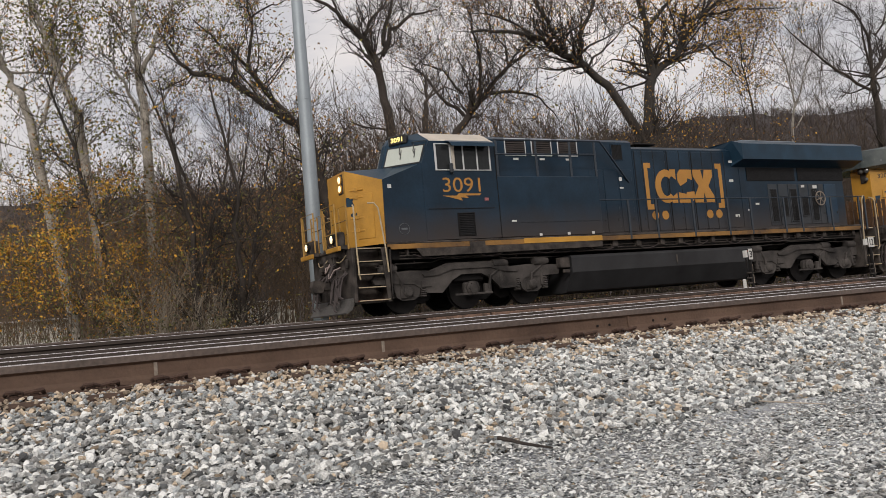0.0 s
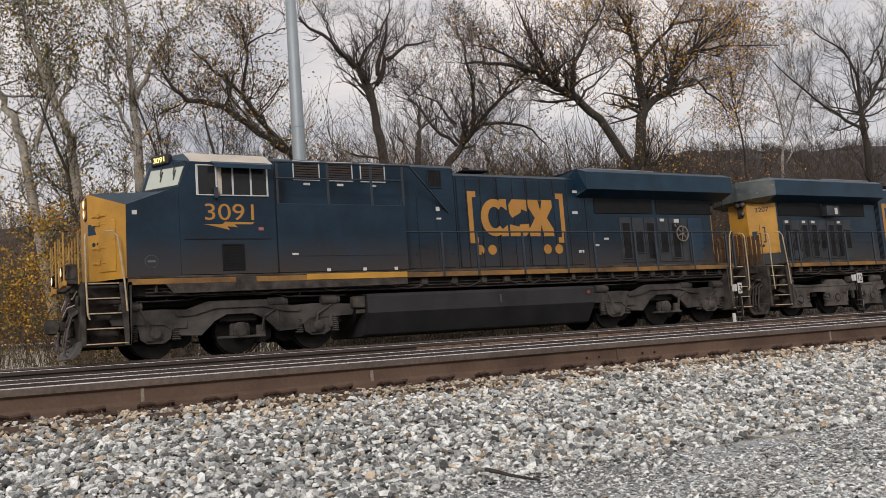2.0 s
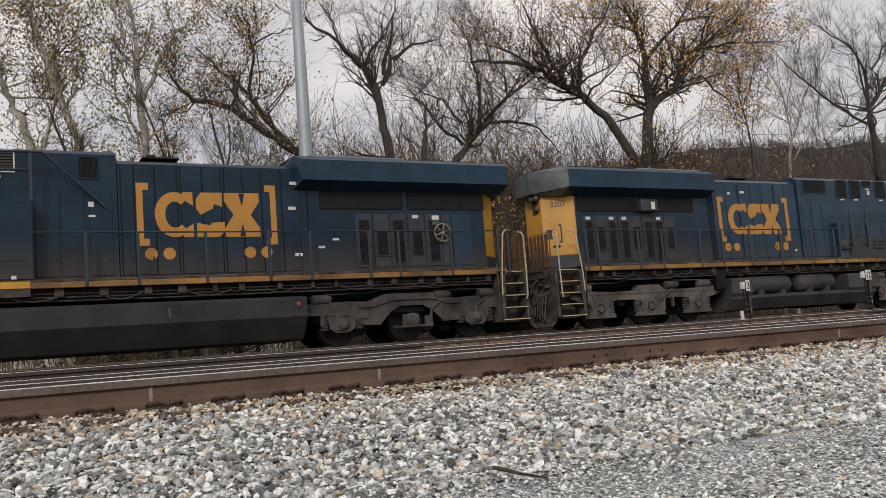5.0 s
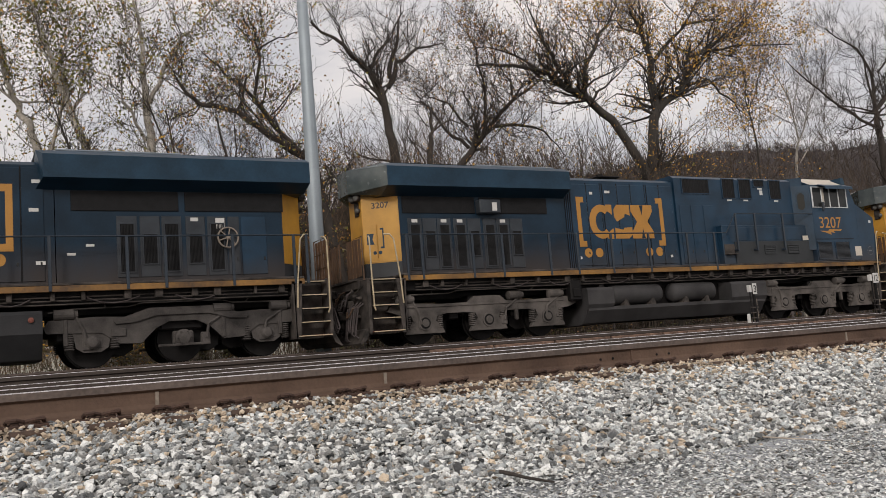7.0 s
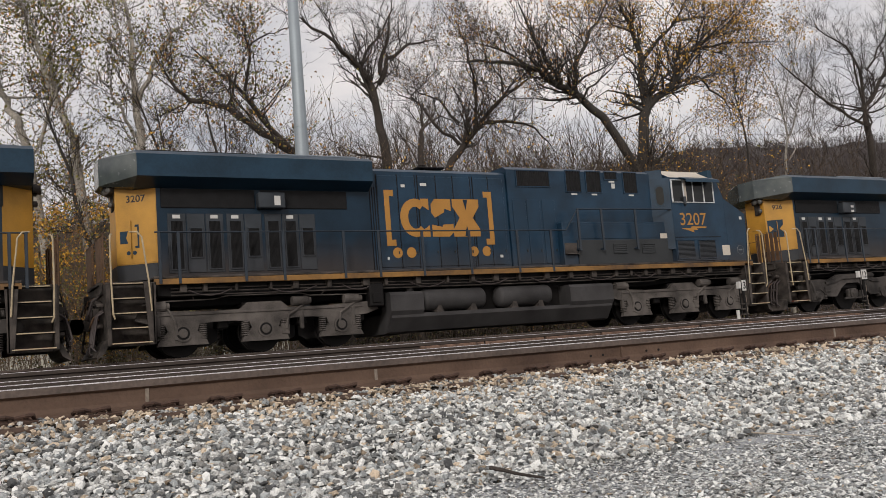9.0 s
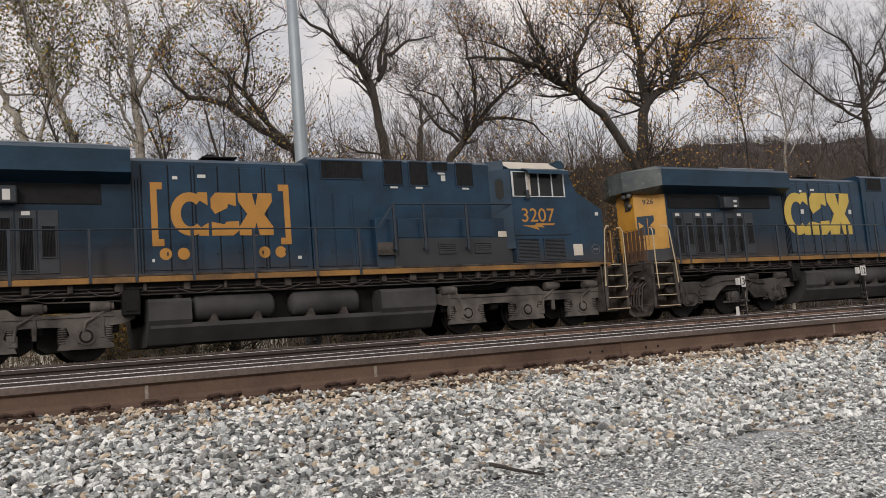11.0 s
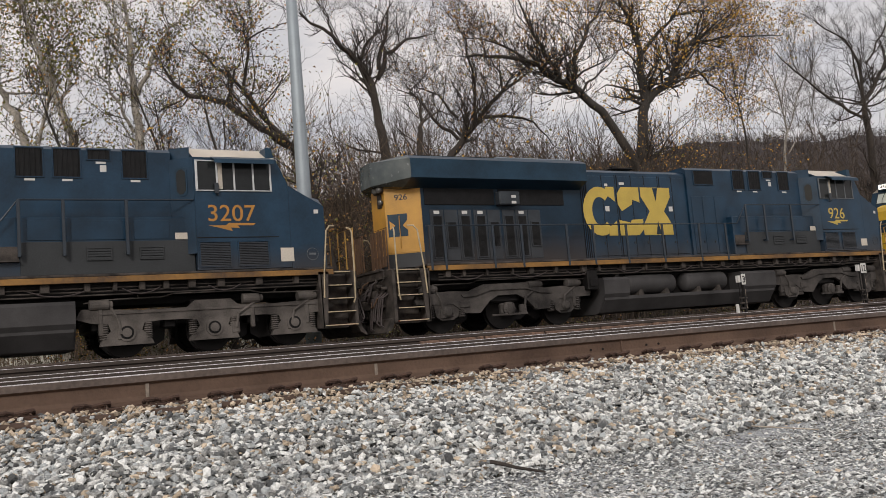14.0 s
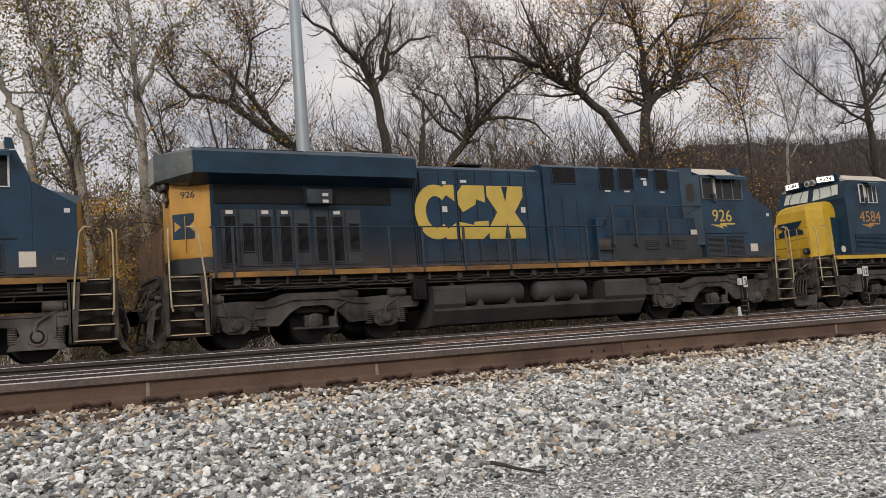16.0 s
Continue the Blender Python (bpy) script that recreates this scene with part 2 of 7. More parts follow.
# ---- mesh helpers ----
class Mesh:
    """Collects faces of one mesh, with up to three materials."""

    def __init__(self):
        self.v, self.f, self.m, self.k = [], [], [], 0

    def add(self, verts, faces):
        o = len(self.v)
        self.v += [tuple(p) for p in verts]
        self.f += [tuple(i + o for i in f) for f in faces]
        self.m += [self.k] * len(faces)
        return self

    def box(self, x0, x1, y0, y1, z0, z1, c=0.012):
        """A box with chamfered edges."""
        c = min(c, 0.3 * min(abs(x1 - x0), abs(y1 - y0), abs(z1 - z0)))
        lo, hi = (min(x0, x1), min(y0, y1), min(z0, z1)), (max(x0, x1), max(y0, y1), max(z0, z1))
        vs, idx = [], {}
        for sx in (0, 1):
            for sy in (0, 1):
                for sz in (0, 1):
                    s = (sx, sy, sz)
                    for a in range(3):
                        idx[s, a] = len(vs)
                        vs.append([(hi[i] if s[i] else lo[i]) + (0 if i == a else (-c if s[i] else c)) for i in range(3)])
        fs = []
        for a in range(3):
            b, d = (a + 1) % 3, (a + 2) % 3
            for sa in (0, 1):
                q = []
                for sb, sd in ((0, 0), (1, 0), (1, 1), (0, 1)):
                    s = [0, 0, 0]
                    s[a], s[b], s[d] = sa, sb, sd
                    q.append(idx[tuple(s), a])
                fs.append(q if sa else q[::-1])
            for sb in (0, 1):
                for sd in (0, 1):
                    s0, s1 = [0, 0, 0], [0, 0, 0]
                    s0[b] = s1[b] = sb
                    s0[d] = s1[d] = sd
                    s1[a] = 1
                    q = [idx[tuple(s0), b], idx[tuple(s1), b], idx[tuple(s1), d], idx[tuple(s0), d]]
                    fs.append(q if sb == sd else q[::-1])
        for s in [(i, j, k) for i in (0, 1) for j in (0, 1) for k in (0, 1)]:
            q = [idx[s, 0], idx[s, 1], idx[s, 2]]
            fs.append(q if sum(s) % 2 else q[::-1])
        return self.add(vs, fs)

    def prism(self, pts, axis, a, b):
        """A polygon swept from a to b along an axis; its points name the other two axes in order."""
        vs = []
        for w in (a, b):
            for p, q in pts:
                vs.append({"x": (w, p, q), "y": (p, w, q), "z": (p, q, w)}[axis])
        n = len(pts)
        fs = [tuple(range(n)), tuple(range(2 * n - 1, n - 1, -1))]
        fs += [(i, i + n, (i + 1) % n + n, (i + 1) % n) for i in range(n)]
        return self.add(vs, fs)

    def tube(self, path, r, sides=6, r2=None, cap=True):
        """A pipe along a path, its radius going from r to r2."""
        path = [Vector(p) for p in path]
        vs, n = [], len(path)
        side = None
        for i, p in enumerate(path):
            d = (path[min(i + 1, n - 1)] - path[max(i - 1, 0)])
            d = d.normalized() if d.length > 1e-9 else Vector((0, 0, 1))
            if side is None:
                side = d.cross(Vector((0, 0, 1)) if abs(d.z) < 0.9 else Vector((1, 0, 0))).normalized()
            else:
                side = (side - d * side.dot(d)).normalized()
            up = d.cross(side)
            rr = r if r2 is None else r + (r2 - r) * i / (n - 1)
            for k in range(sides):
                a = 2 * math.pi * k / sides
                vs.append(p + (side * math.cos(a) + up * math.sin(a)) * rr)
        fs = []
        for i in range(n - 1):
            for k in range(sides):
                k2 = (k + 1) % sides
                fs.append((i * sides + k, i * sides + k2, (i + 1) * sides + k2, (i + 1) * sides + k))
        if cap:
            fs += [tuple(range(sides))[::-1], tuple(range((n - 1) * sides, n * sides))]
        return self.add(vs, fs)

    def lathe(self, axis, centre, profile, sides=16):
        """Rings (along, radius) about an axis through centre."""
        vs, n = [], len(profile)
        for w, r in profile:
            for k in range(sides):
                a = 2 * math.pi * k / sides
                p, q = r * math.cos(a), r * math.sin(a)
                vs.append(tuple(Vector(centre) + Vector({"x": (w, p, q), "y": (p, w, q), "z": (p, q, w)}[axis])))
        fs = [(i * sides + k, i * sides + (k + 1) % sides, (i + 1) * sides + (k + 1) % sides, (i + 1) * sides + k)
              for i in range(n - 1) for k in range(sides)]
        fs += [tuple(range(sides))[::-1], tuple(range((n - 1) * sides, n * sides))]
        return self.add(vs, fs)

    def data(self, name, mats):
        me = bpy.data.meshes.new(name)
        me.from_pydata(self.v, [], self.f)
        for m in mats if isinstance(mats, (list, tuple)) else [mats]:
            me.materials.append(m)
        me.polygons.foreach_set("material_index", self.m)
        if len(self.f) < 60000:
            bm = bmesh.new()
            bm.from_mesh(me)
            bmesh.ops.recalc_face_normals(bm, faces=bm.faces)
            bm.to_mesh(me)
            bm.free()
        me.update()
        return me


def part(name, mesh, mats, parent, label="", smooth=False):
    ob = new(name, mesh.data(name, mats))
    ob.parent = parent
    if smooth:
        ob.data.shade_smooth()
    if label:
        tagged(ob, label)
    return ob


def thing(name, label, category, group="", kind="", at=None):
    ob = new(name)
    if at is not None:
        ob.matrix_world = at
    return tagged(ob, label, category, group, kind)


def single(name, mesh, mats, label, category, group="", kind="", smooth=False):
    ob = new(name, mesh.data(name, mats))
    if smooth:
        ob.data.shade_smooth()
    return tagged(ob, label, category, group, kind)


def writing(text, x, z, height, width, y, parent, mat, depth=0.004, name="lettering", bold=0.018):
    """Raised letters that face the near side, from the left lower corner (x, z)."""
    cu = bpy.data.curves.new(name, "FONT")
    cu.body, cu.size, cu.extrude, cu.offset = text, 1.0, 0.0, bold
    ob = bpy.data.objects.new("tmp", cu)
    scene.collection.objects.link(ob)
    bpy.context.view_layer.update()
    me = bpy.data.meshes.new_from_object(ob.evaluated_get(bpy.context.evaluated_depsgraph_get()))
    bpy.data.objects.remove(ob)
    xs, ys = [v.co.x for v in me.vertices], [v.co.y for v in me.vertices]
    sx, sy = width / (max(xs) - min(xs)), height / (max(ys) - min(ys))
    for v in me.vertices:
        v.co = (x + (v.co.x - min(xs)) * sx, y - depth, z + (v.co.y - min(ys)) * sy)
    me.materials.append(mat)
    out = new(name, me)
    out.parent = parent
    return out


# ---- ground ----
def ground_z(x, y):
    """Height of the bare ground: service road, ballast shoulder, two track beds, the bank up to the third track, the flat behind."""
    stops = [(-400, -0.95), (3.3, -0.95), (3.85, -0.92), (5.30, -0.575), (5.6, -0.56), (8.3, -0.53), (9.2, -0.55), (11.7, -0.42), (13.2, -0.42),
             (15.0, -0.45), (19.5, -0.40), (20.6, -0.26), (24.4, -0.26), (26.0, -0.55), (40, -0.7), (90, -0.7), (5000, -0.7)]
    for (y0, z0), (y1, z1) in zip(stops, stops[1:]):
        if y <= y1:
            k = (y - y0) / (y1 - y0)
            return z0 + (z1 - z0) * k
    return stops[-1][1]


def build_ground():
    ys = sorted(set([-400, -150, -60, -25, -10, -4, -1, 0.5, 1.5, 2.4] + [round(3 + 0.1 * i, 2) for i in range(28)] +
                    [6.0, 6.6, 7.2, 8, 8.3, 9.2, 10, 11, 11.7, 13.2, 15, 17, 19.5, 20.6, 22, 24.4, 26, 28, 31, 35, 40, 50, 70, 90, 150, 400, 1500, 4000]))
    xs = sorted(set([-3000, -900, -300, -120, -60, -30, -15] + [round(-8 + 0.25 * i, 2) for i in range(110)] +
                    [22, 26, 30, 40, 55, 80, 130, 300, 900, 3000]))
    m = Mesh()
    vs = []
    for y in ys:
        for x in xs:
            z = ground_z(x, y)
            near = 2.0 < y < 6 and -8 < x < 20
            z += 0.02 * noise.noise((x * 1.1, y * 1.3, 0)) if near else (0.10 * noise.noise((x * 0.2, y * 0.2, 3)) if 26 < y < 150 else 0)
            vs.append((x, y, z))
    w = len(xs)
    m.add(vs, [(j * w + i, j * w + i + 1, (j + 1) * w + i + 1, (j + 1) * w + i) for j in range(len(ys) - 1) for i in range(w - 1)])
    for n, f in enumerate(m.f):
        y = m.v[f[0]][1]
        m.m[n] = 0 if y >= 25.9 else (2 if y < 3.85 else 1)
    return single("ground", m, [SOIL, BED_SHADE, FINES], "grey gravel road, stone ballast beds and weedy soil", "ground", kind="structure")


def stones(name, label, count, seed, place, size, mats, weights, flat=0.7, sink=0.25, small=False):
    """Loose angular stones: many small irregular solids in one mesh."""
    rng = np.random.default_rng(seed)
    ring = [(math.cos(k * math.pi / 2), math.sin(k * math.pi / 2)) for k in range(4)]
    half = [(math.cos((k + 0.5) * math.pi / 2), math.sin((k + 0.5) * math.pi / 2)) for k in range(4)]
    if small:
        base = np.array([(x, y, 0.0) for x, y in ring] + [(0, 0, 0.8), (0, 0, -0.8)])
        tri = [(k, (k + 1) % 4, 4) for k in range(4)] + [((k + 1) % 4, k, 5) for k in range(4)]
    else:
        base = np.array([(x * 0.78, y * 0.78, 0.72) for x, y in ring] + [(x * 1.05, y * 1.05, -0.35) for x, y in half])
        tri = [(0, 1, 2), (0, 2, 3), (4, 6, 5), (4, 7, 6)]
        tri += [(k, k + 4, (k + 1) % 4) for k in range(4)] + [((k + 1) % 4, k + 4, (k + 1) % 4 + 4) for k in range(4)]
    nv, nt = len(base), len(tri)
    vs, fs, ms = [], [], []
    done = 0
    while done < count:
        x, y = place(rng)
        r = size(rng, x, y)
        a, b = rng.uniform(0, 2 * math.pi), rng.normal(0, 0.45 if small else 0.6)
        ca, sa, cb, sb = math.cos(a), math.sin(a), math.cos(b), math.sin(b)
        p = base * (1 + rng.uniform(-0.24, 0.24, (nv, 1))) * np.array([rng.uniform(0.8, 1.35), rng.uniform(0.65, 1.0), rng.uniform(0.5, 0.95) * flat]) * r
        p = np.stack([p[:, 0] * cb - p[:, 2] * sb, p[:, 1], p[:, 0] * sb + p[:, 2] * cb], 1)
        p = np.stack([p[:, 0] * ca - p[:, 1] * sa, p[:, 0] * sa + p[:, 1] * ca, p[:, 2]], 1)
        z = ground_z(x, y) + r * (flat * 0.6 - sink) + rng.uniform(0, 0.6 if small else 1.3) * r
        o = len(vs)
        vs += (p + (x, y, z)).tolist()
        fs += [(i + o, j + o, k + o) for i, j, k in tri]
        ms += [int(rng.choice(len(weights), p=weights))] * nt
        done += 1
    me = bpy.data.meshes.new(name)
    me.from_pydata(vs, [], fs)
    for m in mats:
        me.materials.append(m)
    me.polygons.foreach_set("material_index", ms)
    return tagged(new(name, me), label, "gravel", kind="stuff")


# ---- track ----
def rail_profile(top):
    """Half a rail's section (across, up), from the foot to the crown."""
    return [(-0.076, top - 0.186), (-0.076, top - 0.174), (-0.020, top - 0.155), (-0.009, top - 0.13), (-0.009, top - 0.062), (-0.037, top - 0.047),
            (-0.037, top - 0.0070), (-0.031, top - 0.001), (0.031, top - 0.001), (0.037, top - 0.0070), (0.037, top - 0.047), (0.009, top - 0.062),
            (0.009, top - 0.13), (0.020, top - 0.155), (0.076, top - 0.174), (0.076, top - 0.186)]


def rail(name, y, top, label, x0=-160.0, x1=260.0, sag=0.0, web=None):
    m = Mesh()
    pr = rail_profile(0.0)
    n = len(pr)
    stops = [x0, -60, -20, -8, 0, 8, 16, 24, 40, 80, 150, x1]
    vs = [(x, y + p, top + q - sag * x) for x in stops for p, q in pr]
    m.add(vs, [(i * n + k, i * n + (k + 1) % n, (i + 1) * n + (k + 1) % n, (i + 1) * n + k) for i in range(len(stops) - 1) for k in range(n)])
    for i, f in enumerate(m.f):
        k = i % n
        m.m[i] = 1 if k in (6, 7, 8) else (2 if k in (5, 9) else 0)
    return single(name, m, [web or RAIL_WEB, RAIL_TOP, RAIL_SIDE if not web else web], label, "rail", group="railway rails", kind="structure")


def fastenings(y, top):
    """Tie plates, spring clips and timber ends along the nearest rail."""
    plate, clip, tie = Mesh(), Mesh(), Mesh()
    plate.box(-0.16, 0.16, -0.16, 0.16, -0.014, 0.008, 0.004)
    plate.box(-0.075, -0.03, -0.135, -0.08, 0.0, 0.026, 0.006)
    plate.box(0.03, 0.075, -0.135, -0.08, 0.0, 0.026, 0.006)
    clip.tube([(-0.095, -0.085, 0.022), (-0.09, -0.14, 0.036), (-0.05, -0.145, 0.038), (0.0, -0.105, 0.024), (0.05, -0.145, 0.034), (0.09, -0.14, 0.040), (0.10, -0.085, 0.022)], 0.0125, 6)
    tie.box(-0.105, 0.105, -0.36, 2.2, -0.19, -0.016, 0.02)
    pm, cm, tm = plate.data("tie_plate", RUST), clip.data("rail_clip", RUST), tie.data("tie", TIE)
    rng = random.Random(4)
    for i in range(-10, 62):
        x = 0.32 + 0.385 * i + rng.uniform(-0.012, 0.012)
        at = pose(x, y, top - 0.186, 0, 0, rng.uniform(-1.2, 1.2))
        t = new("tie", tm)
        t.matrix_world = at
        tagged(t, "weathered creosoted timber tie half buried in ballast", "tie", "track ties", "structure")
        for nm, me in (("tie_plate", pm), ("rail_clip", cm)):
            o = new(nm, me)
            o.parent = t


def rail_marks():
    """Pale paint strokes, a welded joint and drilled holes on the near rail's web."""
    for x, z0, z1 in ((2.54, -0.485, -0.41), (1.04, -0.485, -0.40), (7.27, -0.49, -0.40), (13.4, -0.49, -0.41)):
        m = Mesh()
        m.box(x - 0.011, x + 0.011, 5.555, 5.5625, z0, z1, 0.002)
        o = new("paint_mark", m.data("paint_mark", CHALK))
        o.parent = near_rail
    m = Mesh()
    m.box(4.68, 4.70, 5.548, 5.562, -0.50, -0.40, 0.003)
    o = new("weld_joint", m.data("weld_joint", RAIL_WEB))
    o.parent = near_rail
    for x in (4.38, 4.50, 4.95, 5.08):
        m = Mesh()
        m.lathe("y", (x, 0, -0.455), [(5.556, 0.010), (5.562, 0.010)], 10)
        o = new("bolt_hole", m.data("bolt_hole", DARK))
        o.parent = near_rail


CHALK = surface("chalky_paint_mark", (0.24, 0.20, 0.165), 0.9, vary=0.3, scale=20, bump=0.1)
build_ground()
near_rail = rail("rail_1", 5.57, -0.345, "nearest steel rail with a rusty brown web")
rail("rail_2", 7.08, -0.322, "dark steel rail with a bright worn head", web=RAIL_WEB_DARK)
rail("rail_3", 9.90, -0.285, "worn steel rail of the middle track", web=RAIL_WEB_DARK)
rail_four = rail("rail_4", 11.42, -0.185, "raised outer steel rail of the middle track", web=RAIL_WEB_DARK)
rail("rail_5", 21.74, 0.0, "steel rail under the train")
rail("rail_6", 23.24, 0.0, "steel rail under the far wheels of the train")
fastenings(5.57, -0.345)
rail_marks()
RUST_BAR = surface("flaking_rust_bar", (0.070, 0.045, 0.036), 0.85, vary=0.6, scale=7, grain=30, bump=0.4, tint=(0.17, 0.105, 0.075))
# added bars along the fourth rail that stand for its rust-mottled web
for k in range(9):
    bar = Mesh()
    x = 5.92 + 1.1 * k
    bar.box(x, x + 1.06, 11.355, 11.405, -0.315, -0.240, 0.006)
    for j in range(3):
        bar.lathe("y", (x + 0.2 + 0.33 * j, 11.355, -0.277), [(-0.02, 0.016), (0.0, 0.018)], 6)
    o = new("web_rust_bar", bar.data("web_rust_bar", RUST_BAR))
    o.parent = rail_four
stones("ballast", "loose grey and white crushed limestone ballast", 47000, 11,
       lambda r: (lambda y: (r.uniform(-0.4, 1.0 + y * 1.6), y))(5.15 - 1.60 * r.random() ** 1.04),
       lambda r, x, y: 0.0105 + 0.0115 * r.random() + (0.007 if r.random() < 0.12 else 0), [STONE, STONE_WARM, STONE_DARK, STONE_BLACK], [0.58, 0.07, 0.29, 0.06], flat=0.82)
stones("ballast", "brown stained ballast stones against the rail foot", 10500, 12,
       lambda r: (r.uniform(-0.5, 10.5), 5.47 - 0.62 * r.random() ** 1.6),
       lambda r, x, y: 0.009 + 0.011 * r.random(), [STONE_WARM, STONE, STONE_DARK], [0.70, 0.16, 0.14], flat=0.9, sink=-0.3)
stones("ballast", "coarse ballast between the rails of the near tracks", 2500, 14,
       lambda r: (r.uniform(-2, 26), r.uniform(5.7, 13.5)),
       lambda r, x, y: 0.03 + 0.012 * r.random(), [STONE_WARM, STONE, STONE_DARK], [0.5, 0.25, 0.25])
stones("ballast", "grey ballast stones along the shoulder further off", 7000, 15,
       lambda r: (lambda x: (x if x < -0.4 else x + 9.8, 5.36 - 1.75 * r.random() ** 1.1))(r.uniform(-14, 22)),
       lambda r, x, y: 0.024 + 0.016 * r.random(), [STONE, STONE_WARM, STONE_DARK], [0.62, 0.10, 0.28])
stones("road_gravel", "scattered pale gravel on the service road", 2500, 16,
       lambda r: (r.uniform(-9, 16), r.uniform(-5, 4.0)),
       lambda r, x, y: 0.008 + 0.012 * r.random(), [STONE, STONE_DARK, STONE_WARM], [0.62, 0.32, 0.06], flat=0.5, sink=0.2)
stones("road_gravel", "small flat blue-grey gravel pressed into the road", 62000, 13,
       lambda r: (lambda y: (r.uniform(max(0.02 * y, 4.4 - 1.2 * y), 0.8 + 1.75 * y), y))(r.uniform(1.7, 4.2)),
       lambda r, x, y: 0.006 + 0.011 * r.random() ** 1.8, [STONE, STONE_DARK, STONE_WARM, STONE_BLACK], [0.66, 0.29, 0.02, 0.03], flat=0.55, sink=0.2, small=True)


# ---- trees ----
class Twigs:
    """Collects tapered branches fast, as plain lists."""

    def __init__(self, seed):
        self.v, self.f, self.fine = [], [], []
        self.rng = random.Random(seed)
        self.tips = []

    def tube(self, pts, r0, r1, sides):
        o, n = len(self.v), len(pts)
        self.fine += [int(r0 < 0.030)] * ((n - 1) * sides)
        side = None
        for i, p in enumerate(pts):
            d = (pts[min(i + 1, n - 1)] - pts[max(i - 1, 0)]).normalized()
            if side is None:
                side = d.cross(Vector((0.3, 1, 0.2))).normalized()
            else:
                side = (side - d * side.dot(d)).normalized()
            up = d.cross(side)
            r = r0 + (r1 - r0) * i / (n - 1)
            for k in range(sides):
                a = 2 * math.pi * k / sides
                q = p + (side * math.cos(a) + up * math.sin(a)) * r
                self.v.append((q.x, q.y, q.z))
        for i in range(n - 1):
            for k in range(sides):
                k2 = (k + 1) % sides
                self.f.append((o + i * sides + k, o + i * sides + k2, o + (i + 1) * sides + k2, o + (i + 1) * sides + k))

    def grow(self, p, d, length, r, level, lift=0.10, crook=0.21):
        """One branch from p along d, and its own side branches down to twigs."""
        g = self.rng
        n = 5 if level > 1 else (4 if level == 1 else 3)
        pts, step = [p.copy()], length / n
        dirs = []
        for i in range(n):
            d = (d + Vector((g.gauss(0, crook), g.gauss(0, crook), g.gauss(0, crook * 0.8) + lift))).normalized()
            dirs.append(d)
            pts.append(pts[-1] + d * step)
        self.tube(pts, r, max(0.004, r * (0.42 if level else 0.5)), 5 if r > 0.05 else 3)
        if level == 0:
            self.tips.append(pts[-1])
            self.tips.append(pts[-2])
            return
        kids = g.randint(4, 6)
        for k in range(kids):
            t = g.uniform(0.18, 1.0) * n
            i = min(int(t), n - 1)
            q = pts[i].lerp(pts[i + 1], t - i)
            side = Vector((g.gauss(0, 1), g.gauss(0, 1), g.gauss(0.25, 0.8))).normalized()
            self.grow(q, (dirs[i] * 0.75 + side * 0.85).normalized(), length * g.uniform(0.38, 0.75), max(0.0055, r * g.uniform(0.30, 0.5)), level - 1, lift, crook)

    def limb(self, pts, r0, r1, every=0.55, reach=2.2, level=2, start=0.0):
        """A guided main limb with side branches every so many metres."""
        g = self.rng
        fine = []
        for a, b in zip(pts, pts[1:]):
            for i in range(3):
                q = a.lerp(b, i / 3)
                if fine:
                    q += Vector((g.gauss(0, 0.05), g.gauss(0, 0.08), g.gauss(0, 0.05)))
                fine.append(q)
        fine.append(pts[-1])
        self.tube(fine, r0, r1, 9 if r0 > 0.12 else 6)
        run = sum((b - a).length for a, b in zip(fine, fine[1:]))
        n = max(2, int(run / every))
        for k in range(n):
            t = g.uniform(start, 1.0) if k else 1.0
            f = t * (len(fine) - 1)
            i = min(int(f), len(fine) - 2)
            q, d = fine[i].lerp(fine[i + 1], f - i), (fine[i + 1] - fine[i]).normalized()
            r = (r0 + (r1 - r0) * t)
            side = Vector((g.gauss(0, 1), g.gauss(0, 0.8), g.gauss(0.35, 0.9))).normalized()
            self.grow(q, (d * 0.7 + side).normalized() if k else d, reach * g.uniform(0.5, 1.15), max(0.010, r * g.uniform(0.28, 0.5)), level)

    def data(self, name, mat, twig=None):
        """The mesh; twigs thinner than a thumb may have a bark of their own."""
        me = bpy.data.meshes.new(name)
        me.from_pydata(self.v, [], self.f)
        me.materials.append(mat)
        if twig:
            me.materials.append(twig)
            me.polygons.foreach_set("material_index", self.fine)
        me.shade_smooth()
        return me


def leaf_mesh(name, points, count, size, spread, mats, weights, seed, droop=0.0):
    """Single small folded leaves scattered near the given points."""
    g = np.random.default_rng(seed)
    vs, fs, ms = [], [], []
    for i in range(count):
        p = points[g.integers(len(points))]
        c = np.array((p[0], p[1], p[2])) + g.normal(0, spread, 3)
        c[2] -= droop * g.random()
        a = g.normal(0, 1, 3)
        a /= np.linalg.norm(a)
        b = np.cross(a, g.normal(0, 1, 3))
        b /= np.linalg.norm(b)
        s = size * g.uniform(0.6, 1.3)
        o = len(vs)
        n = np.cross(a, b) * s * 0.22
        vs += [tuple(c - a * s), tuple(c + b * s * 0.62 + n), tuple(c + a * s), tuple(c - b * s * 0.62 + n)]
        fs += [(o, o + 1, o + 2), (o, o + 2, o + 3)]
        ms += [int(g.choice(len(weights), p=weights))] * 2
    me = bpy.data.meshes.new(name)
    me.from_pydata(vs, [], fs)
    for m in mats:
        me.materials.append(m)
    me.polygons.foreach_set("material_index", ms)
    return me


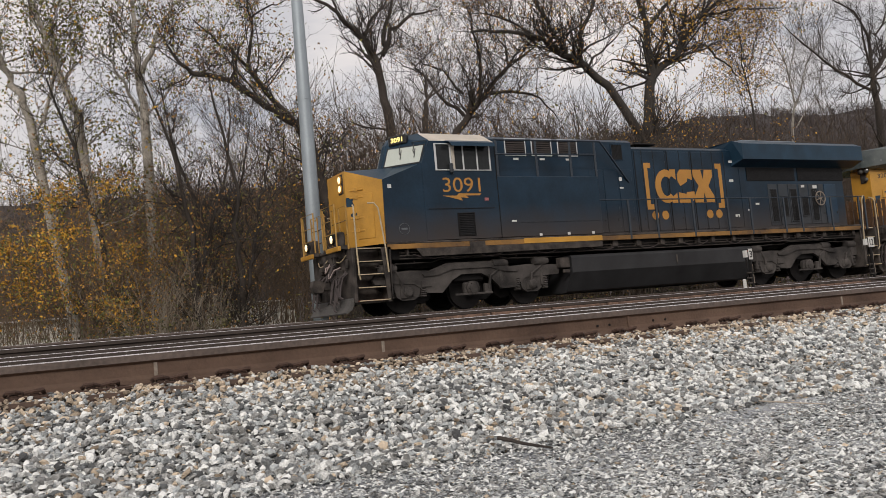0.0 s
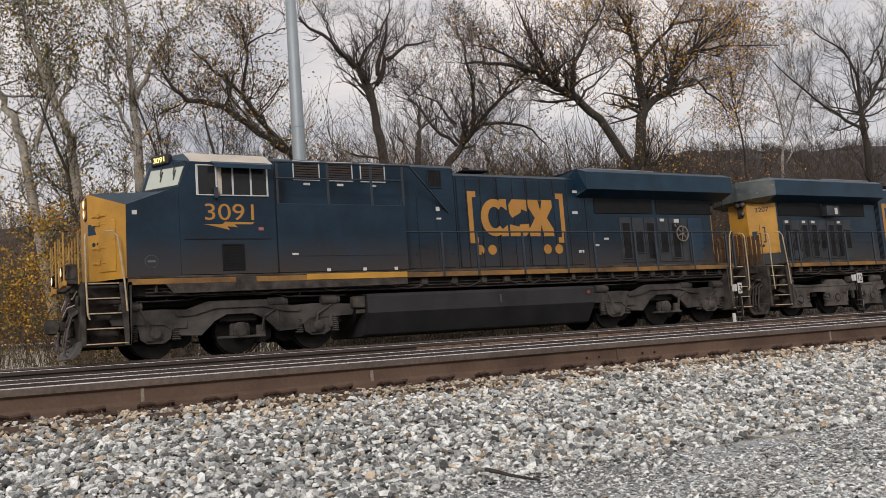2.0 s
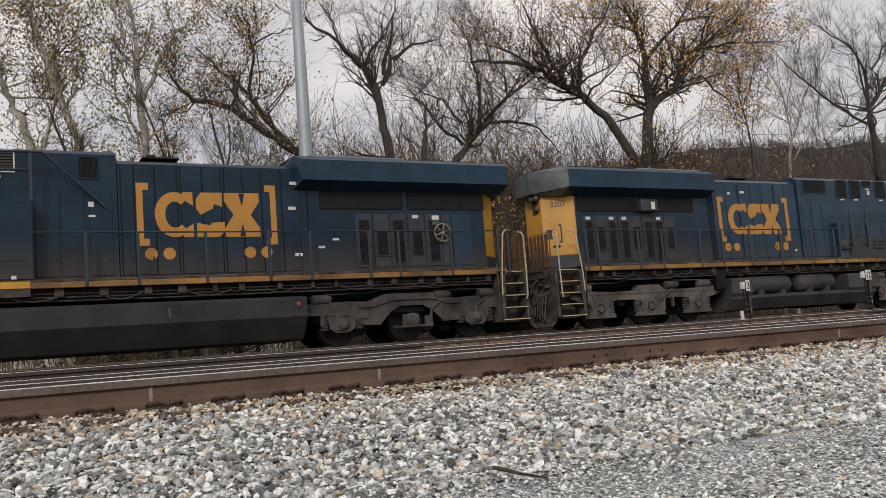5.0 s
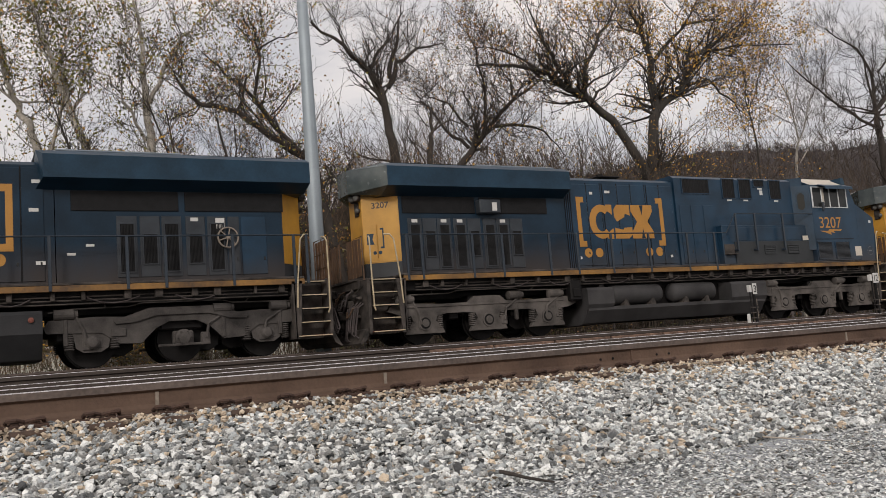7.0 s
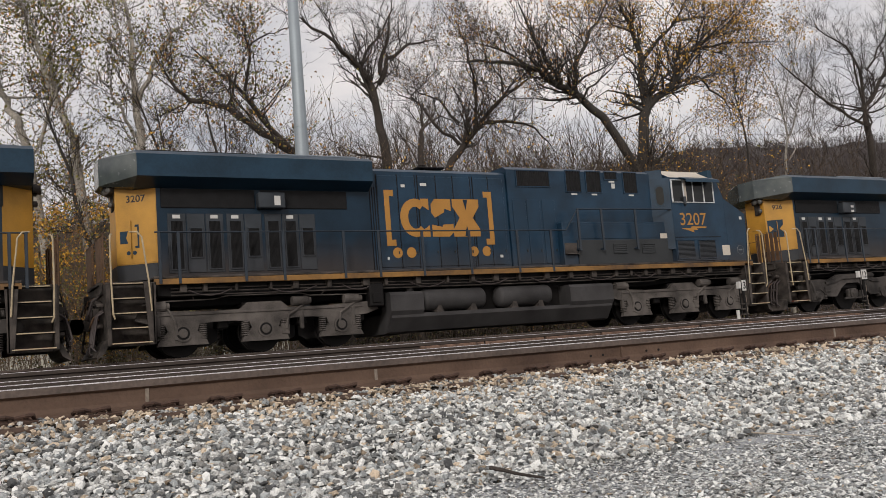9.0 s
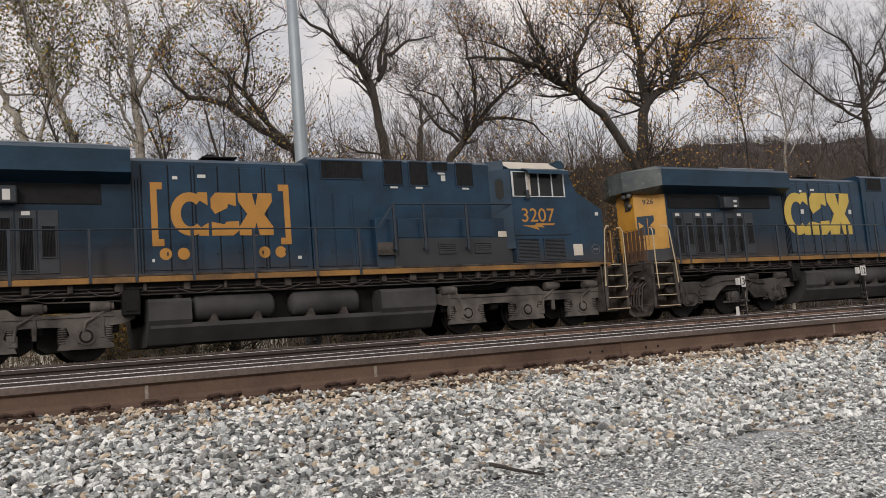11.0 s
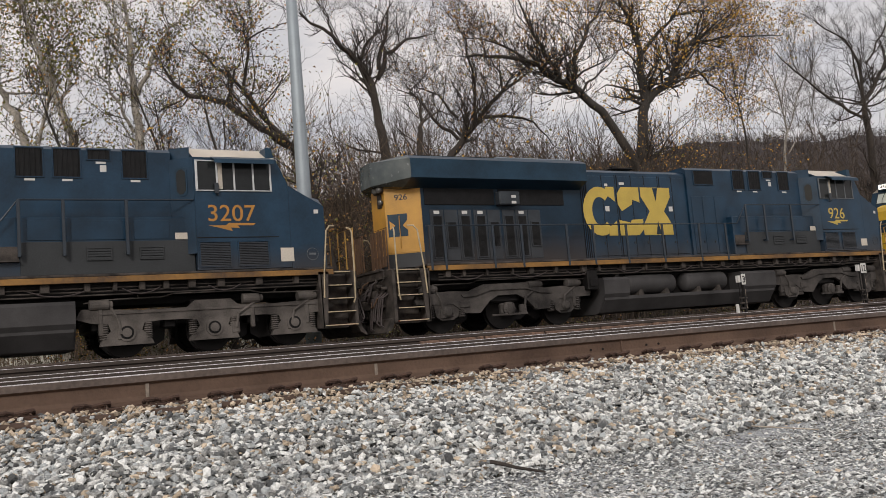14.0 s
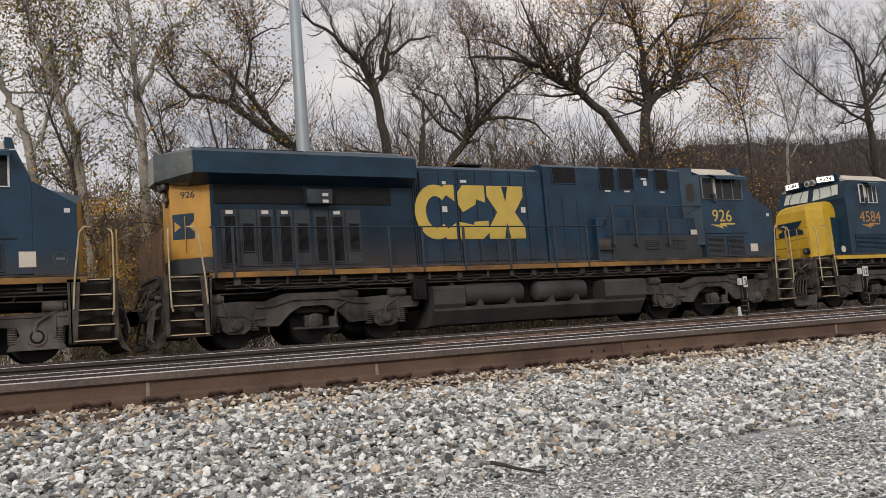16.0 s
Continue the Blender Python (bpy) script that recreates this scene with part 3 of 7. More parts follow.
def tree(label, y, limbs, bark, seed, foot=-0.75, every=0.5, reach=2.2, leaves=0, leaf_mats=None, weights=None, size=0.058, spread=0.22):
    """A tree: its trunk rises from the ground to the first guided limb; each limb is (radius, points in x and z)."""
    T = thing("tree", label, "tree", "bare trackside trees")
    trunk, crown = Twigs(seed), Twigs(seed + 50)
    g = random.Random(seed)
    r, first = limbs[0]
    (xa, za), (xb, zb) = first[0], first[1]
    lean = (xb - xa) / max(0.3, zb - za) * 0.4
    x0 = xa - max(-1.6, min(1.6, lean * (za - foot)))
    base = [Vector((x0, y, foot)), Vector((x0 * 0.65 + xa * 0.35 + g.gauss(0, 0.08), y, foot + 0.33 * (za - foot))), Vector((x0 * 0.3 + xa * 0.7, y, foot + 0.68 * (za - foot))), Vector((xa, y, za))]
    trunk.tube([Vector((x0, y, foot - 0.2))] + base, r * 1.25, r * 0.80, 12)
    for k in range(16):
        z = g.uniform(0.35, 0.98)
        q = base[0].lerp(base[-1], z)
        crown.grow(q, Vector((g.gauss(0, 1), g.gauss(0, 0.7), 0.5)).normalized(), reach * g.uniform(0.6, 1.1), r * 0.22, 2)
    for i, (rad, pts) in enumerate(limbs):
        dy = 0 if i == 0 else g.uniform(-0.5, 0.5)
        n = len(pts)
        path = [Vector((x, y + dy * k / max(1, n - 1) * 3, z)) for k, (x, z) in enumerate(pts)]
        crown_from = 0.25 if i == 0 else 0.1
        crown.limb(path, rad * 0.78, max(0.014, rad * 0.18), every * 0.57, reach, 2, crown_from)
    part("trunk", trunk_mesh(trunk, bark), None, T)
    cr = new("crown", crown.data("crown", bark, PALE_TWIG if bark == BARK_PALE else BARK_TWIG))
    cr.parent = T
    if leaves:
        lf = new("foliage", leaf_mesh("foliage", crown.tips, leaves, size, spread, leaf_mats, weights, seed, 0.15))
        lf.parent = T
    return T


class trunk_mesh:
    """Lets part() take a finished trunk."""

    def __init__(self, twigs, mat):
        self.twigs, self.mat = twigs, mat

    def data(self, name, mats):
        return self.twigs.data(name, self.mat)


GREENS, GREEN_W = [LEAF_GREEN, LEAF_GOLD, LEAF_BROWN], [0.85, 0.06, 0.09]
GOLDS, GOLD_W = [LEAF_GOLD, LEAF_BROWN, LEAF_GREEN], [0.55, 0.30, 0.15]
tree("pale mottled sycamore with sparse olive leaves", 34, [
    (0.20, [(4.2, 7.8), (3.8, 9.3), (3.2, 11.0), (2.9, 12.1), (2.5, 13.6)]), (0.09, [(3.8, 9.3), (4.1, 10.3), (4.1, 11.6), (4.7, 12.9)]),
    (0.08, [(3.2, 11.0), (3.7, 12.2), (3.6, 13.6)])], BARK_PALE, 3, every=0.56, reach=1.9, size=0.062, leaves=3900, leaf_mats=GREENS, weights=GREEN_W)
tree("pale leaning sycamore with olive and yellow leaves", 36, [
    (0.20, [(2.7, 8.7), (2.2, 10.0), (1.8, 10.9), (1.5, 12.3), (1.5, 13.9)]), (0.10, [(3.2, 8.5), (3.5, 9.8), (3.7, 11.1), (3.4, 12.5)]),
    (0.08, [(2.2, 10.0), (1.2, 11.0), (0.4, 12.4)])], BARK_PALE, 4, every=0.56, reach=1.9, size=0.062, leaves=3900, leaf_mats=GREENS, weights=[0.76, 0.14, 0.10])
tree("tall forked sycamore with pale upper limbs", 35, [
    (0.22, [(6.7, 8.4), (6.6, 10.3), (6.5, 11.9), (6.5, 13.5), (6.2, 14.6)]), (0.13, [(6.7, 10.3), (7.2, 11.4), (7.9, 12.9), (8.3, 13.2), (9.4, 14.4)]),
    (0.09, [(6.5, 8.8), (6.0, 9.8), (5.2, 10.8), (4.5, 11.3)]), (0.06, [(6.8, 8.6), (7.5, 9.3), (8.3, 10.5)])], BARK_PALE, 5, every=0.56, reach=2.0, size=0.060, leaves=3200, leaf_mats=GREENS, weights=GREEN_W)
tree("dark tree leaning over the track with small leaves", 31, [
    (0.22, [(11.8, 7.2), (11.3, 7.5), (10.2, 8.2), (9.0, 9.0), (7.8, 9.2), (7.3, 9.5), (6.9, 10.1)]), (0.14, [(11.3, 7.6), (10.4, 8.6), (9.7, 9.7), (8.8, 10.5), (7.9, 11.3)]),
    (0.08, [(9.0, 9.0), (9.4, 10.1), (9.5, 10.6)]), (0.08, [(9.7, 9.7), (9.9, 10.9), (9.8, 12.1), (9.3, 12.9)]), (0.05, [(9.8, 11.3), (10.6, 11.9), (11.5, 12.2)])],
    BARK, 6, every=0.40, reach=1.7, leaves=4600, leaf_mats=GREENS, weights=[0.5, 0.1, 0.4], size=0.056)
tree("dark forked bare tree", 38, [
    (0.30, [(18.7, 9.4), (18.5, 11.2), (18.3, 12.5), (17.7, 13.5), (16.4, 14.7), (14.8, 15.7)]), (0.18, [(18.6, 12.8), (19.4, 14.2), (20.8, 15.2), (22.4, 15.8)]),
    (0.14, [(18.7, 13.3), (19.4, 15.1), (19.9, 16.5), (20.3, 17.6)]), (0.12, [(17.7, 13.5), (18.0, 14.2), (18.9, 15.4), (19.7, 16.8)]), (0.08, [(16.4, 14.7), (16.2, 15.7), (16.4, 16.8)])],
    BARK, 7, every=0.5, reach=2.0, leaves=500, leaf_mats=GOLDS, weights=[0.1, 0.7, 0.2], size=0.05)
tree("broken dead snag among bare twigs", 35, [(0.18, [(19.0, 8.9), (19.2, 9.9), (19.1, 11.1)]), (0.07, [(19.3, 9.9), (20.0, 10.4), (20.9, 10.0)])], BARK, 8, every=0.4, reach=1.6)
tree("tangled bare tree with crossing limbs", 40, [
    (0.30, [(22.5, 8.2), (24.1, 10.2), (25.2, 11.4), (27.2, 13.4), (28.4, 14.1)]), (0.14, [(24.1, 10.5), (22.8, 11.5), (21.5, 13.0), (22.0, 13.5)]),
    (0.13, [(25.2, 11.4), (25.3, 13.7), (24.6, 15.7), (24.0, 16.8)]), (0.14, [(25.6, 11.8), (27.0, 11.9), (28.8, 11.6), (29.8, 10.2)]), (0.10, [(24.2, 11.7), (23.3, 13.0), (22.4, 13.5), (21.8, 14.2)]),
    (0.10, [(27.2, 13.4), (27.5, 15.2), (26.8, 16.7)])], BARK, 9, every=0.38, reach=2.4, leaves=3200, leaf_mats=GOLDS, weights=[0.12, 0.68, 0.20], size=0.062, spread=0.32)
tree("large leaning tree with a few yellow leaves", 36, [
    (0.33, [(32.6, 8.8), (31.2, 10.7), (29.6, 12.2), (28.7, 12.6), (27.7, 12.9), (26.6, 13.5), (24.6, 13.8), (22.5, 13.6)]), (0.18, [(29.1, 12.5), (29.2, 14.0), (30.2, 15.6), (31.3, 17.1), (31.7, 18.2)]),
    (0.18, [(28.1, 12.9), (27.0, 14.1), (26.2, 15.0), (25.2, 16.5)]), (0.09, [(29.6, 12.4), (31.1, 13.6), (32.8, 15.1)]), (0.10, [(26.6, 13.5), (24.7, 14.7), (23.1, 14.9)])],
    BARK_GREY, 10, every=0.45, reach=2.4, leaves=3900, leaf_mats=GOLDS, weights=[0.14, 0.66, 0.20], size=0.064, spread=0.32)
tree("broad forked tree hung with orange and yellow leaves", 37, [
    (0.42, [(34.1, 9.4), (34.6, 11.9), (34.8, 12.6), (34.9, 15.2), (34.5, 16.7), (33.6, 18.1)]), (0.30, [(34.9, 12.4), (36.8, 13.8), (37.9, 15.8), (39.4, 16.7), (40.8, 17.4)]),
    (0.16, [(35.0, 15.3), (36.5, 16.8), (37.3, 17.9), (37.8, 19.1)]), (0.14, [(36.5, 13.8), (39.5, 14.6), (41.2, 13.8), (42.9, 12.9)]), (0.13, [(37.9, 15.8), (41.2, 16.6), (45.5, 17.0)]),
    (0.12, [(37.5, 17.7), (39.6, 18.3), (41.9, 18.4), (45.0, 19.5)]), (0.10, [(34.5, 16.7), (32.3, 17.3), (30.0, 17.1)])],
    BARK_GREY, 11, every=0.45, reach=2.4, leaves=10500, leaf_mats=[LEAF_AMBER, LEAF_BROWN, LEAF_GREEN], weights=[0.76, 0.12, 0.12], size=0.075, spread=0.28)
tree("slender pale birch-like tree with rising limbs", 48, [
    (0.15, [(59.4, 11.9), (60.0, 14.6), (59.7, 18.0), (57.6, 20.9)]), (0.10, [(59.9, 14.2), (62.0, 18.2), (66.3, 22.9)]), (0.08, [(60.0, 12.8), (63.2, 15.5), (66.3, 17.3)]),
    (0.07, [(59.9, 16.9), (60.3, 19.9), (61.6, 23.6)])], BARK_PALE, 12, every=0.6, reach=2.4)
tree("slender grey tree with fine twigs", 44, [(0.13, [(50.6, 10.3), (50.7, 13.4), (50.0, 16.2), (50.0, 19.3)]), (0.07, [(50.1, 15.2), (52.0, 17.8), (53.6, 20.2)])],
     BARK_GREY, 13, every=0.45, reach=2.6, leaves=3200, leaf_mats=GOLDS, weights=[0.35, 0.50, 0.15], size=0.075, spread=0.4)
tree("tall dark bare tree with spreading limbs", 43, [
    (0.36, [(63.2, 10.9), (63.0, 14.6), (63.1, 15.9), (64.8, 17.4), (66.8, 19.8), (69.1, 22.6)]), (0.20, [(63.1, 15.9), (63.9, 19.1), (62.8, 21.0), (60.1, 22.5)]),
    (0.16, [(62.7, 14.6), (59.5, 16.1), (56.8, 18.1), (55.3, 19.6)]), (0.12, [(62.9, 16.8), (61.6, 19.8), (60.4, 20.6)]), (0.12, [(64.1, 19.1), (66.0, 21.6), (66.9, 24.2)])],
    BARK, 14, every=0.6, reach=2.8)
# trunks low at the left, seen before the train passes
tree("thin dark forked trackside tree", 28.5, [(0.13, [(6.7, 2.2), (6.65, 4.0), (6.2, 6.0), (5.4, 8.4)]), (0.10, [(6.75, 1.6), (7.4, 3.4), (8.0, 5.5), (8.2, 7.8)])], BARK, 21, every=0.5, reach=1.5, leaves=500, leaf_mats=GREENS, weights=[0.3, 0.2, 0.5], size=0.05)
tree("grey leaning trackside trunk", 32, [(0.15, [(4.9, 1.0), (4.4, 3.8), (3.7, 6.6), (3.0, 9.0)])], BARK_GREY, 22, every=0.5, reach=1.6, leaves=500, leaf_mats=GREENS, weights=[0.3, 0.2, 0.5], size=0.05)
tree("dark thin trackside trunk", 33, [(0.12, [(8.6, 1.5), (8.0, 4.5), (7.2, 7.2), (6.9, 9.5)]), (0.09, [(8.5, 2.5), (9.3, 5.0), (9.8, 7.5)])], BARK, 23, every=0.45, reach=1.7, leaves=600, leaf_mats=GREENS, weights=[0.3, 0.1, 0.6], size=0.05)
tree("dark forked tree standing close to the track", 28.5, [
    (0.15, [(8.15, 0.6), (8.2, 1.9), (8.1, 3.3), (8.24, 4.4), (7.9, 6.5), (7.6, 8.0)]), (0.11, [(8.2, 1.1), (8.75, 2.4), (9.1, 3.6), (9.5, 4.8), (9.9, 6.2)])],
     BARK, 25, every=0.5, reach=1.5, leaves=500, leaf_mats=GREENS, weights=[0.3, 0.2, 0.5], size=0.05)
tree("pale straight trackside trunk", 37, [(0.14, [(6.0, 2.0), (6.3, 5.0), (6.6, 8.0)]), (0.055, [(6.35, 5.1), (7.3, 4.9), (7.92, 5.4), (8.33, 5.68), (8.9, 5.64), (9.83, 5.44)])], BARK_PALE, 24, every=0.6, reach=1.6)


CLEARINGS = [(0.275, 0.350, 0.97), (0.015, 0.105, 0.55)]


def thicket(name, label, seed, count, xr, yr, hr, mat, lean=0.25, twig=(5, 9), thick=0.012, tips_out=None):
    """Thin bare stems with side twigs, far too many to count."""
    t = Twigs(seed)
    g = t.rng
    for i in range(count):
        y = g.uniform(*yr)
        x = g.uniform(xr[0] * y, xr[1] * y)
        if y < 61 and any(a < x / y < b and g.random() < k * (0.15 if hr[1] > 9 else 1) for a, b, k in CLEARINGS):
            continue
        z = ground_z(x, y) - 0.1
        h = g.uniform(*hr) * (0.75 + 0.5 * noise.noise((x * 0.12, y * 0.1, seed)))
        h *= 0.62 if x < 0.30 * y and h > 7 else 1.0
        d = Vector((g.gauss(0, lean), g.gauss(0, lean * 0.5), 1)).normalized()
        r = thick * (0.6 + 0.25 * h / 3)
        p = Vector((x, y, z))
        pts, n = [p], 4
        for k in range(n):
            d = (d + Vector((g.gauss(0, 0.12), g.gauss(0, 0.10), 0.05))).normalized()
            pts.append(pts[-1] + d * h / n)
        t.tube(pts, r, r * 0.3, 3)
        for k in range(g.randint(*twig)):
            f = g.uniform(0.25, 1.0) * n
            j = min(int(f), n - 1)
            q = pts[j].lerp(pts[j + 1], f - j)
            e = (d + Vector((g.gauss(0, 0.9), g.gauss(0, 0.7), g.gauss(0.2, 0.5)))).normalized()
            l = h * g.uniform(0.12, 0.34)
            m = q + e * l * 0.5
            e2 = (e + Vector((g.gauss(0, 0.4), g.gauss(0, 0.4), g.gauss(0.15, 0.3)))).normalized()
            t.tube([q, m, m + e2 * l * 0.5], r * 0.5, r * 0.2, 3)
            t.tube([m, m + (e2 + Vector((g.gauss(0, 0.7), g.gauss(0, 0.6), g.gauss(0.1, 0.5)))).normalized() * l * 0.5], r * 0.35, r * 0.15, 3)
            t.tips.append(m + e2 * l * 0.5)
    ob = new(name, t.data(name, mat))
    tagged(ob, label, "bushes", kind="stuff")
    return t.tips


tips = thicket("undergrowth", "dense bare brown undergrowth behind the track", 31, 420, (-0.05, 0.40), (28.5, 44), (3.0, 7.5), BRUSH)
tips += thicket("undergrowth", "dense dark bare undergrowth behind the track", 41, 640, (0.40, 1.15), (28.5, 44), (3.0, 8.0), BRUSH_DARK)
new_leaves = new("undergrowth_leaves", leaf_mesh("undergrowth_leaves", tips, 9000, 0.05, 0.2, [LEAF_BROWN, LEAF_GREEN, LEAF_GOLD], [0.6, 0.25, 0.15], 5))
tagged(new_leaves, "withered brown leaves left on the undergrowth", "leaves", kind="stuff")
tips = thicket("undergrowth", "dark bare shrubs and saplings beside the track", 37, 80, (0.02, 0.34), (28, 36), (4.0, 8.5), BRUSH, 0.22, (8, 13), 0.016)
tips += thicket("undergrowth", "fine bare brown crowns above the undergrowth", 38, 180, (0.16, 0.42), (31, 44), (8.5, 12.5), BRUSH, 0.16, (13, 19), 0.012)
right_tips = thicket("undergrowth", "fine dark bare crowns above the undergrowth", 42, 380, (0.40, 1.1), (31, 46), (9.0, 14.5), BRUSH_DARK, 0.26, (14, 20), 0.020)
right_tips = [p for p in right_tips if noise.noise((p.x * 0.3, p.y * 0.2, p.z * 0.35 + 4)) > 0.0]
right_leaves = new("undergrowth_leaves", leaf_mesh("undergrowth_leaves", right_tips, 10500, 0.066, 0.40, [LEAF_BROWN, LEAF_GREEN, LEAF_GOLD], [0.42, 0.33, 0.25], 19))
tagged(right_leaves, "withered rust and golden leaves on bare crowns", "leaves", kind="stuff")
tips = [p for p in tips if noise.noise((p.x * 0.35, p.y * 0.2, p.z * 0.4 + 9)) > -0.05 and p.x < 0.36 * p.y]
brush_leaves = new("undergrowth_leaves", leaf_mesh("undergrowth_leaves", tips, 7000, 0.055, 0.35, [LEAF_BROWN, LEAF_GREEN, LEAF_GOLD], [0.42, 0.43, 0.15], 15))
tagged(brush_leaves, "withered olive and rust leaves on the saplings", "leaves", kind="stuff")
tips = thicket("undergrowth", "taller thin bare saplings in the wood", 32, 400, (-0.05, 0.42), (40, 62), (10, 18.5), BRUSH, 0.13, (12, 18), 0.011)
thicket("undergrowth", "taller dark thin saplings in the wood", 43, 520, (0.42, 1.45), (42, 62), (12, 19), BRUSH_DARK, 0.2, (12, 17), 0.020)
thicket("undergrowth", "tall fine-twigged bare trees behind the front row", 45, 230, (0.43, 0.90), (41, 50), (12.5, 18.5), BRUSH_DARK, 0.28, (20, 28), 0.018)
thicket("undergrowth", "dense dark crowns of a far copse", 46, 260, (0.44, 0.80), (47, 58), (12.0, 16.5), BRUSH_DARK, 0.24, (20, 26), 0.024)
thicket("undergrowth", "dense grey-brown saplings deep in the wood", 44, 320, (0.0, 0.36), (44, 60), (12, 17.5), BRUSH, 0.14, (11, 15), 0.015)
tips = thicket("undergrowth", "far grey-brown band of bare woodland", 33, 1000, (-0.1, 1.75), (65, 110), (16, 27), HILL_TWIGS, 0.10, (11, 15), 0.016)
tips = thicket("bush", "golden yellow leafed bushes at the wood's edge", 34, 75, (0.03, 0.17), (28.5, 33), (2.4, 6.0), BRUSH, 0.2, (6, 10), 0.010)
tips = [p for p in tips if noise.noise((p.x * 0.9, p.y * 0.4, p.z * 0.8)) > 0.06]
gold = new("bush_leaves", leaf_mesh("bush_leaves", tips, 5500, 0.046, 0.26, [LEAF_GOLD, LEAF_BROWN, LEAF_GREEN], [0.42, 0.26, 0.32], 6))
tagged(gold, "golden yellow autumn leaves on the bushes", "leaves", kind="stuff")
clump_rng = random.Random(61)
clumps = []
for cx, cz, rx, rz, n in ((1.7, 2.9, 1.0, 0.7, 60), (2.9, 3.5, 0.5, 0.4, 18), (1.9, 1.9, 1.2, 0.5, 34), (2.8, 4.6, 0.8, 0.35, 22), (4.8, 5.0, 0.6, 0.3, 16), (4.85, 2.8, 0.5, 0.35, 16), (3.7, 1.2, 0.6, 0.35, 14), (0.6, 4.6, 0.8, 0.5, 20)):
    clumps += [Vector((clump_rng.gauss(cx, rx * 0.6), clump_rng.uniform(29.2, 31.0), clump_rng.gauss(cz, rz * 0.6))) for i in range(n)]
clump_leaves = new("bush_leaves", leaf_mesh("bush_leaves", clumps, 4400, 0.052, 0.15, [LEAF_GOLD, LEAF_GREEN, LEAF_BROWN], [0.56, 0.30, 0.14], 62))
tagged(clump_leaves, "dense sprays of golden autumn leaves in the brush", "leaves", kind="stuff")
thicket("undergrowth", "pale dry bare stems of a shrub", 35, 75, (0.165, 0.265), (26.8, 28.6), (2.0, 4.2), BRUSH_PALE, 0.40, (5, 8), 0.010)
tips = thicket("weeds", "low green and brown weeds beside the far track", 36, 1000, (-0.08, 1.4), (25.2, 28.5), (0.5, 1.5), BRUSH, 0.3, (3, 5), 0.006)
wl_ = new("weed_leaves", leaf_mesh("weed_leaves", tips, 9000, 0.05, 0.15, [LEAF_WEED, LEAF_BROWN, LEAF_GREEN], [0.8, 0.1, 0.1], 7))
tagged(wl_, "low olive green weed leaves", "leaves", kind="stuff")


def hill_crest(x):
    """Height of the ridge line along x."""
    return 62 + 76 / (1 + math.exp(-(x - 330) / 120)) + 5 * noise.noise((x * 0.012, 0, 1)) + 2 * noise.noise((x * 0.05, 0, 4))


def build_hill():
    """The wooded ridge in the distance, rising to the right, roughened by bare crowns."""
    m = Mesh()
    g = np.random.default_rng(8)
    cols, rows = 150, 14
    vs = []
    for j in range(rows):
        k = j / (rows - 1)
        for i in range(cols):
            x = -250 + 1500 * i / (cols - 1)
            crest = hill_crest(x)
            z = -1 + crest * math.sin(k * math.pi / 2) + (g.normal(0, 1.2) if 0 < j else 0)
            vs.append((x, 300 + 130 * k + g.normal(0, 2), z))
    m.add(vs, [(j * cols + i, j * cols + i + 1, (j + 1) * cols + i + 1, (j + 1) * cols + i) for j in range(rows - 1) for i in range(cols - 1)])
    single("hill", m, HILL_SIDE, "distant wooded hillside of bare brown trees", "hill", kind="structure")
    t = Twigs(9)
    for i in range(4600):
        x = t.rng.uniform(-40, 760)
        k = t.rng.random() ** 0.5
        crest = hill_crest(x)
        p = Vector((x, 300 + 130 * k, -1 + crest * math.sin(k * math.pi / 2) - 1))
        h = t.rng.uniform(4, 8.5)
        t.tube([p, p + Vector((t.rng.gauss(0, 0.5), 0, h))], 0.10, 0.04, 3)
        for b in range(5):
            q = p + Vector((0, 0, h * t.rng.uniform(0.35, 0.9)))
            t.tube([q, q + Vector((t.rng.gauss(0, 1.8), t.rng.gauss(0, 1), t.rng.uniform(0.8, 2.8)))], 0.06, 0.03, 3)
    tagged(new("hill_trees", t.data("hill_trees", HILL_TWIGS)), "bare trees along the distant ridge", "trees", kind="stuff")


HILL_SIDE = surface("far_hill_wood", (0.043, 0.034, 0.033), 0.95, vary=0.35, scale=0.03, grain=0.5, bump=0.0)
build_hill()


# ---- pole, markers, far building ----
def steel_pole():
    T = thing("steel_pole", "tall tapered galvanised steel pole behind the track", "pole")
    m = Mesh()
    m.lathe("z", (9.87, 26.0, 0), [(-0.6, 0.25), (2.5, 0.24), (7.7, 0.20), (16, 0.13), (16.02, 0.02)], 24)
    part("shaft", m, POLE, T, smooth=True)
    b = Mesh()
    b.lathe("z", (9.87, 26.0, 0), [(-0.65, 0.40), (-0.50, 0.40), (-0.49, 0.26)], 20)
    part("base_flange", b, POLE, T)
    c = Mesh()
    c.lathe("z", (9.87, 26.0, 0), [(7.0, 0.215), (7.12, 0.215)], 24)
    part("joint_band", c, POLE, T)


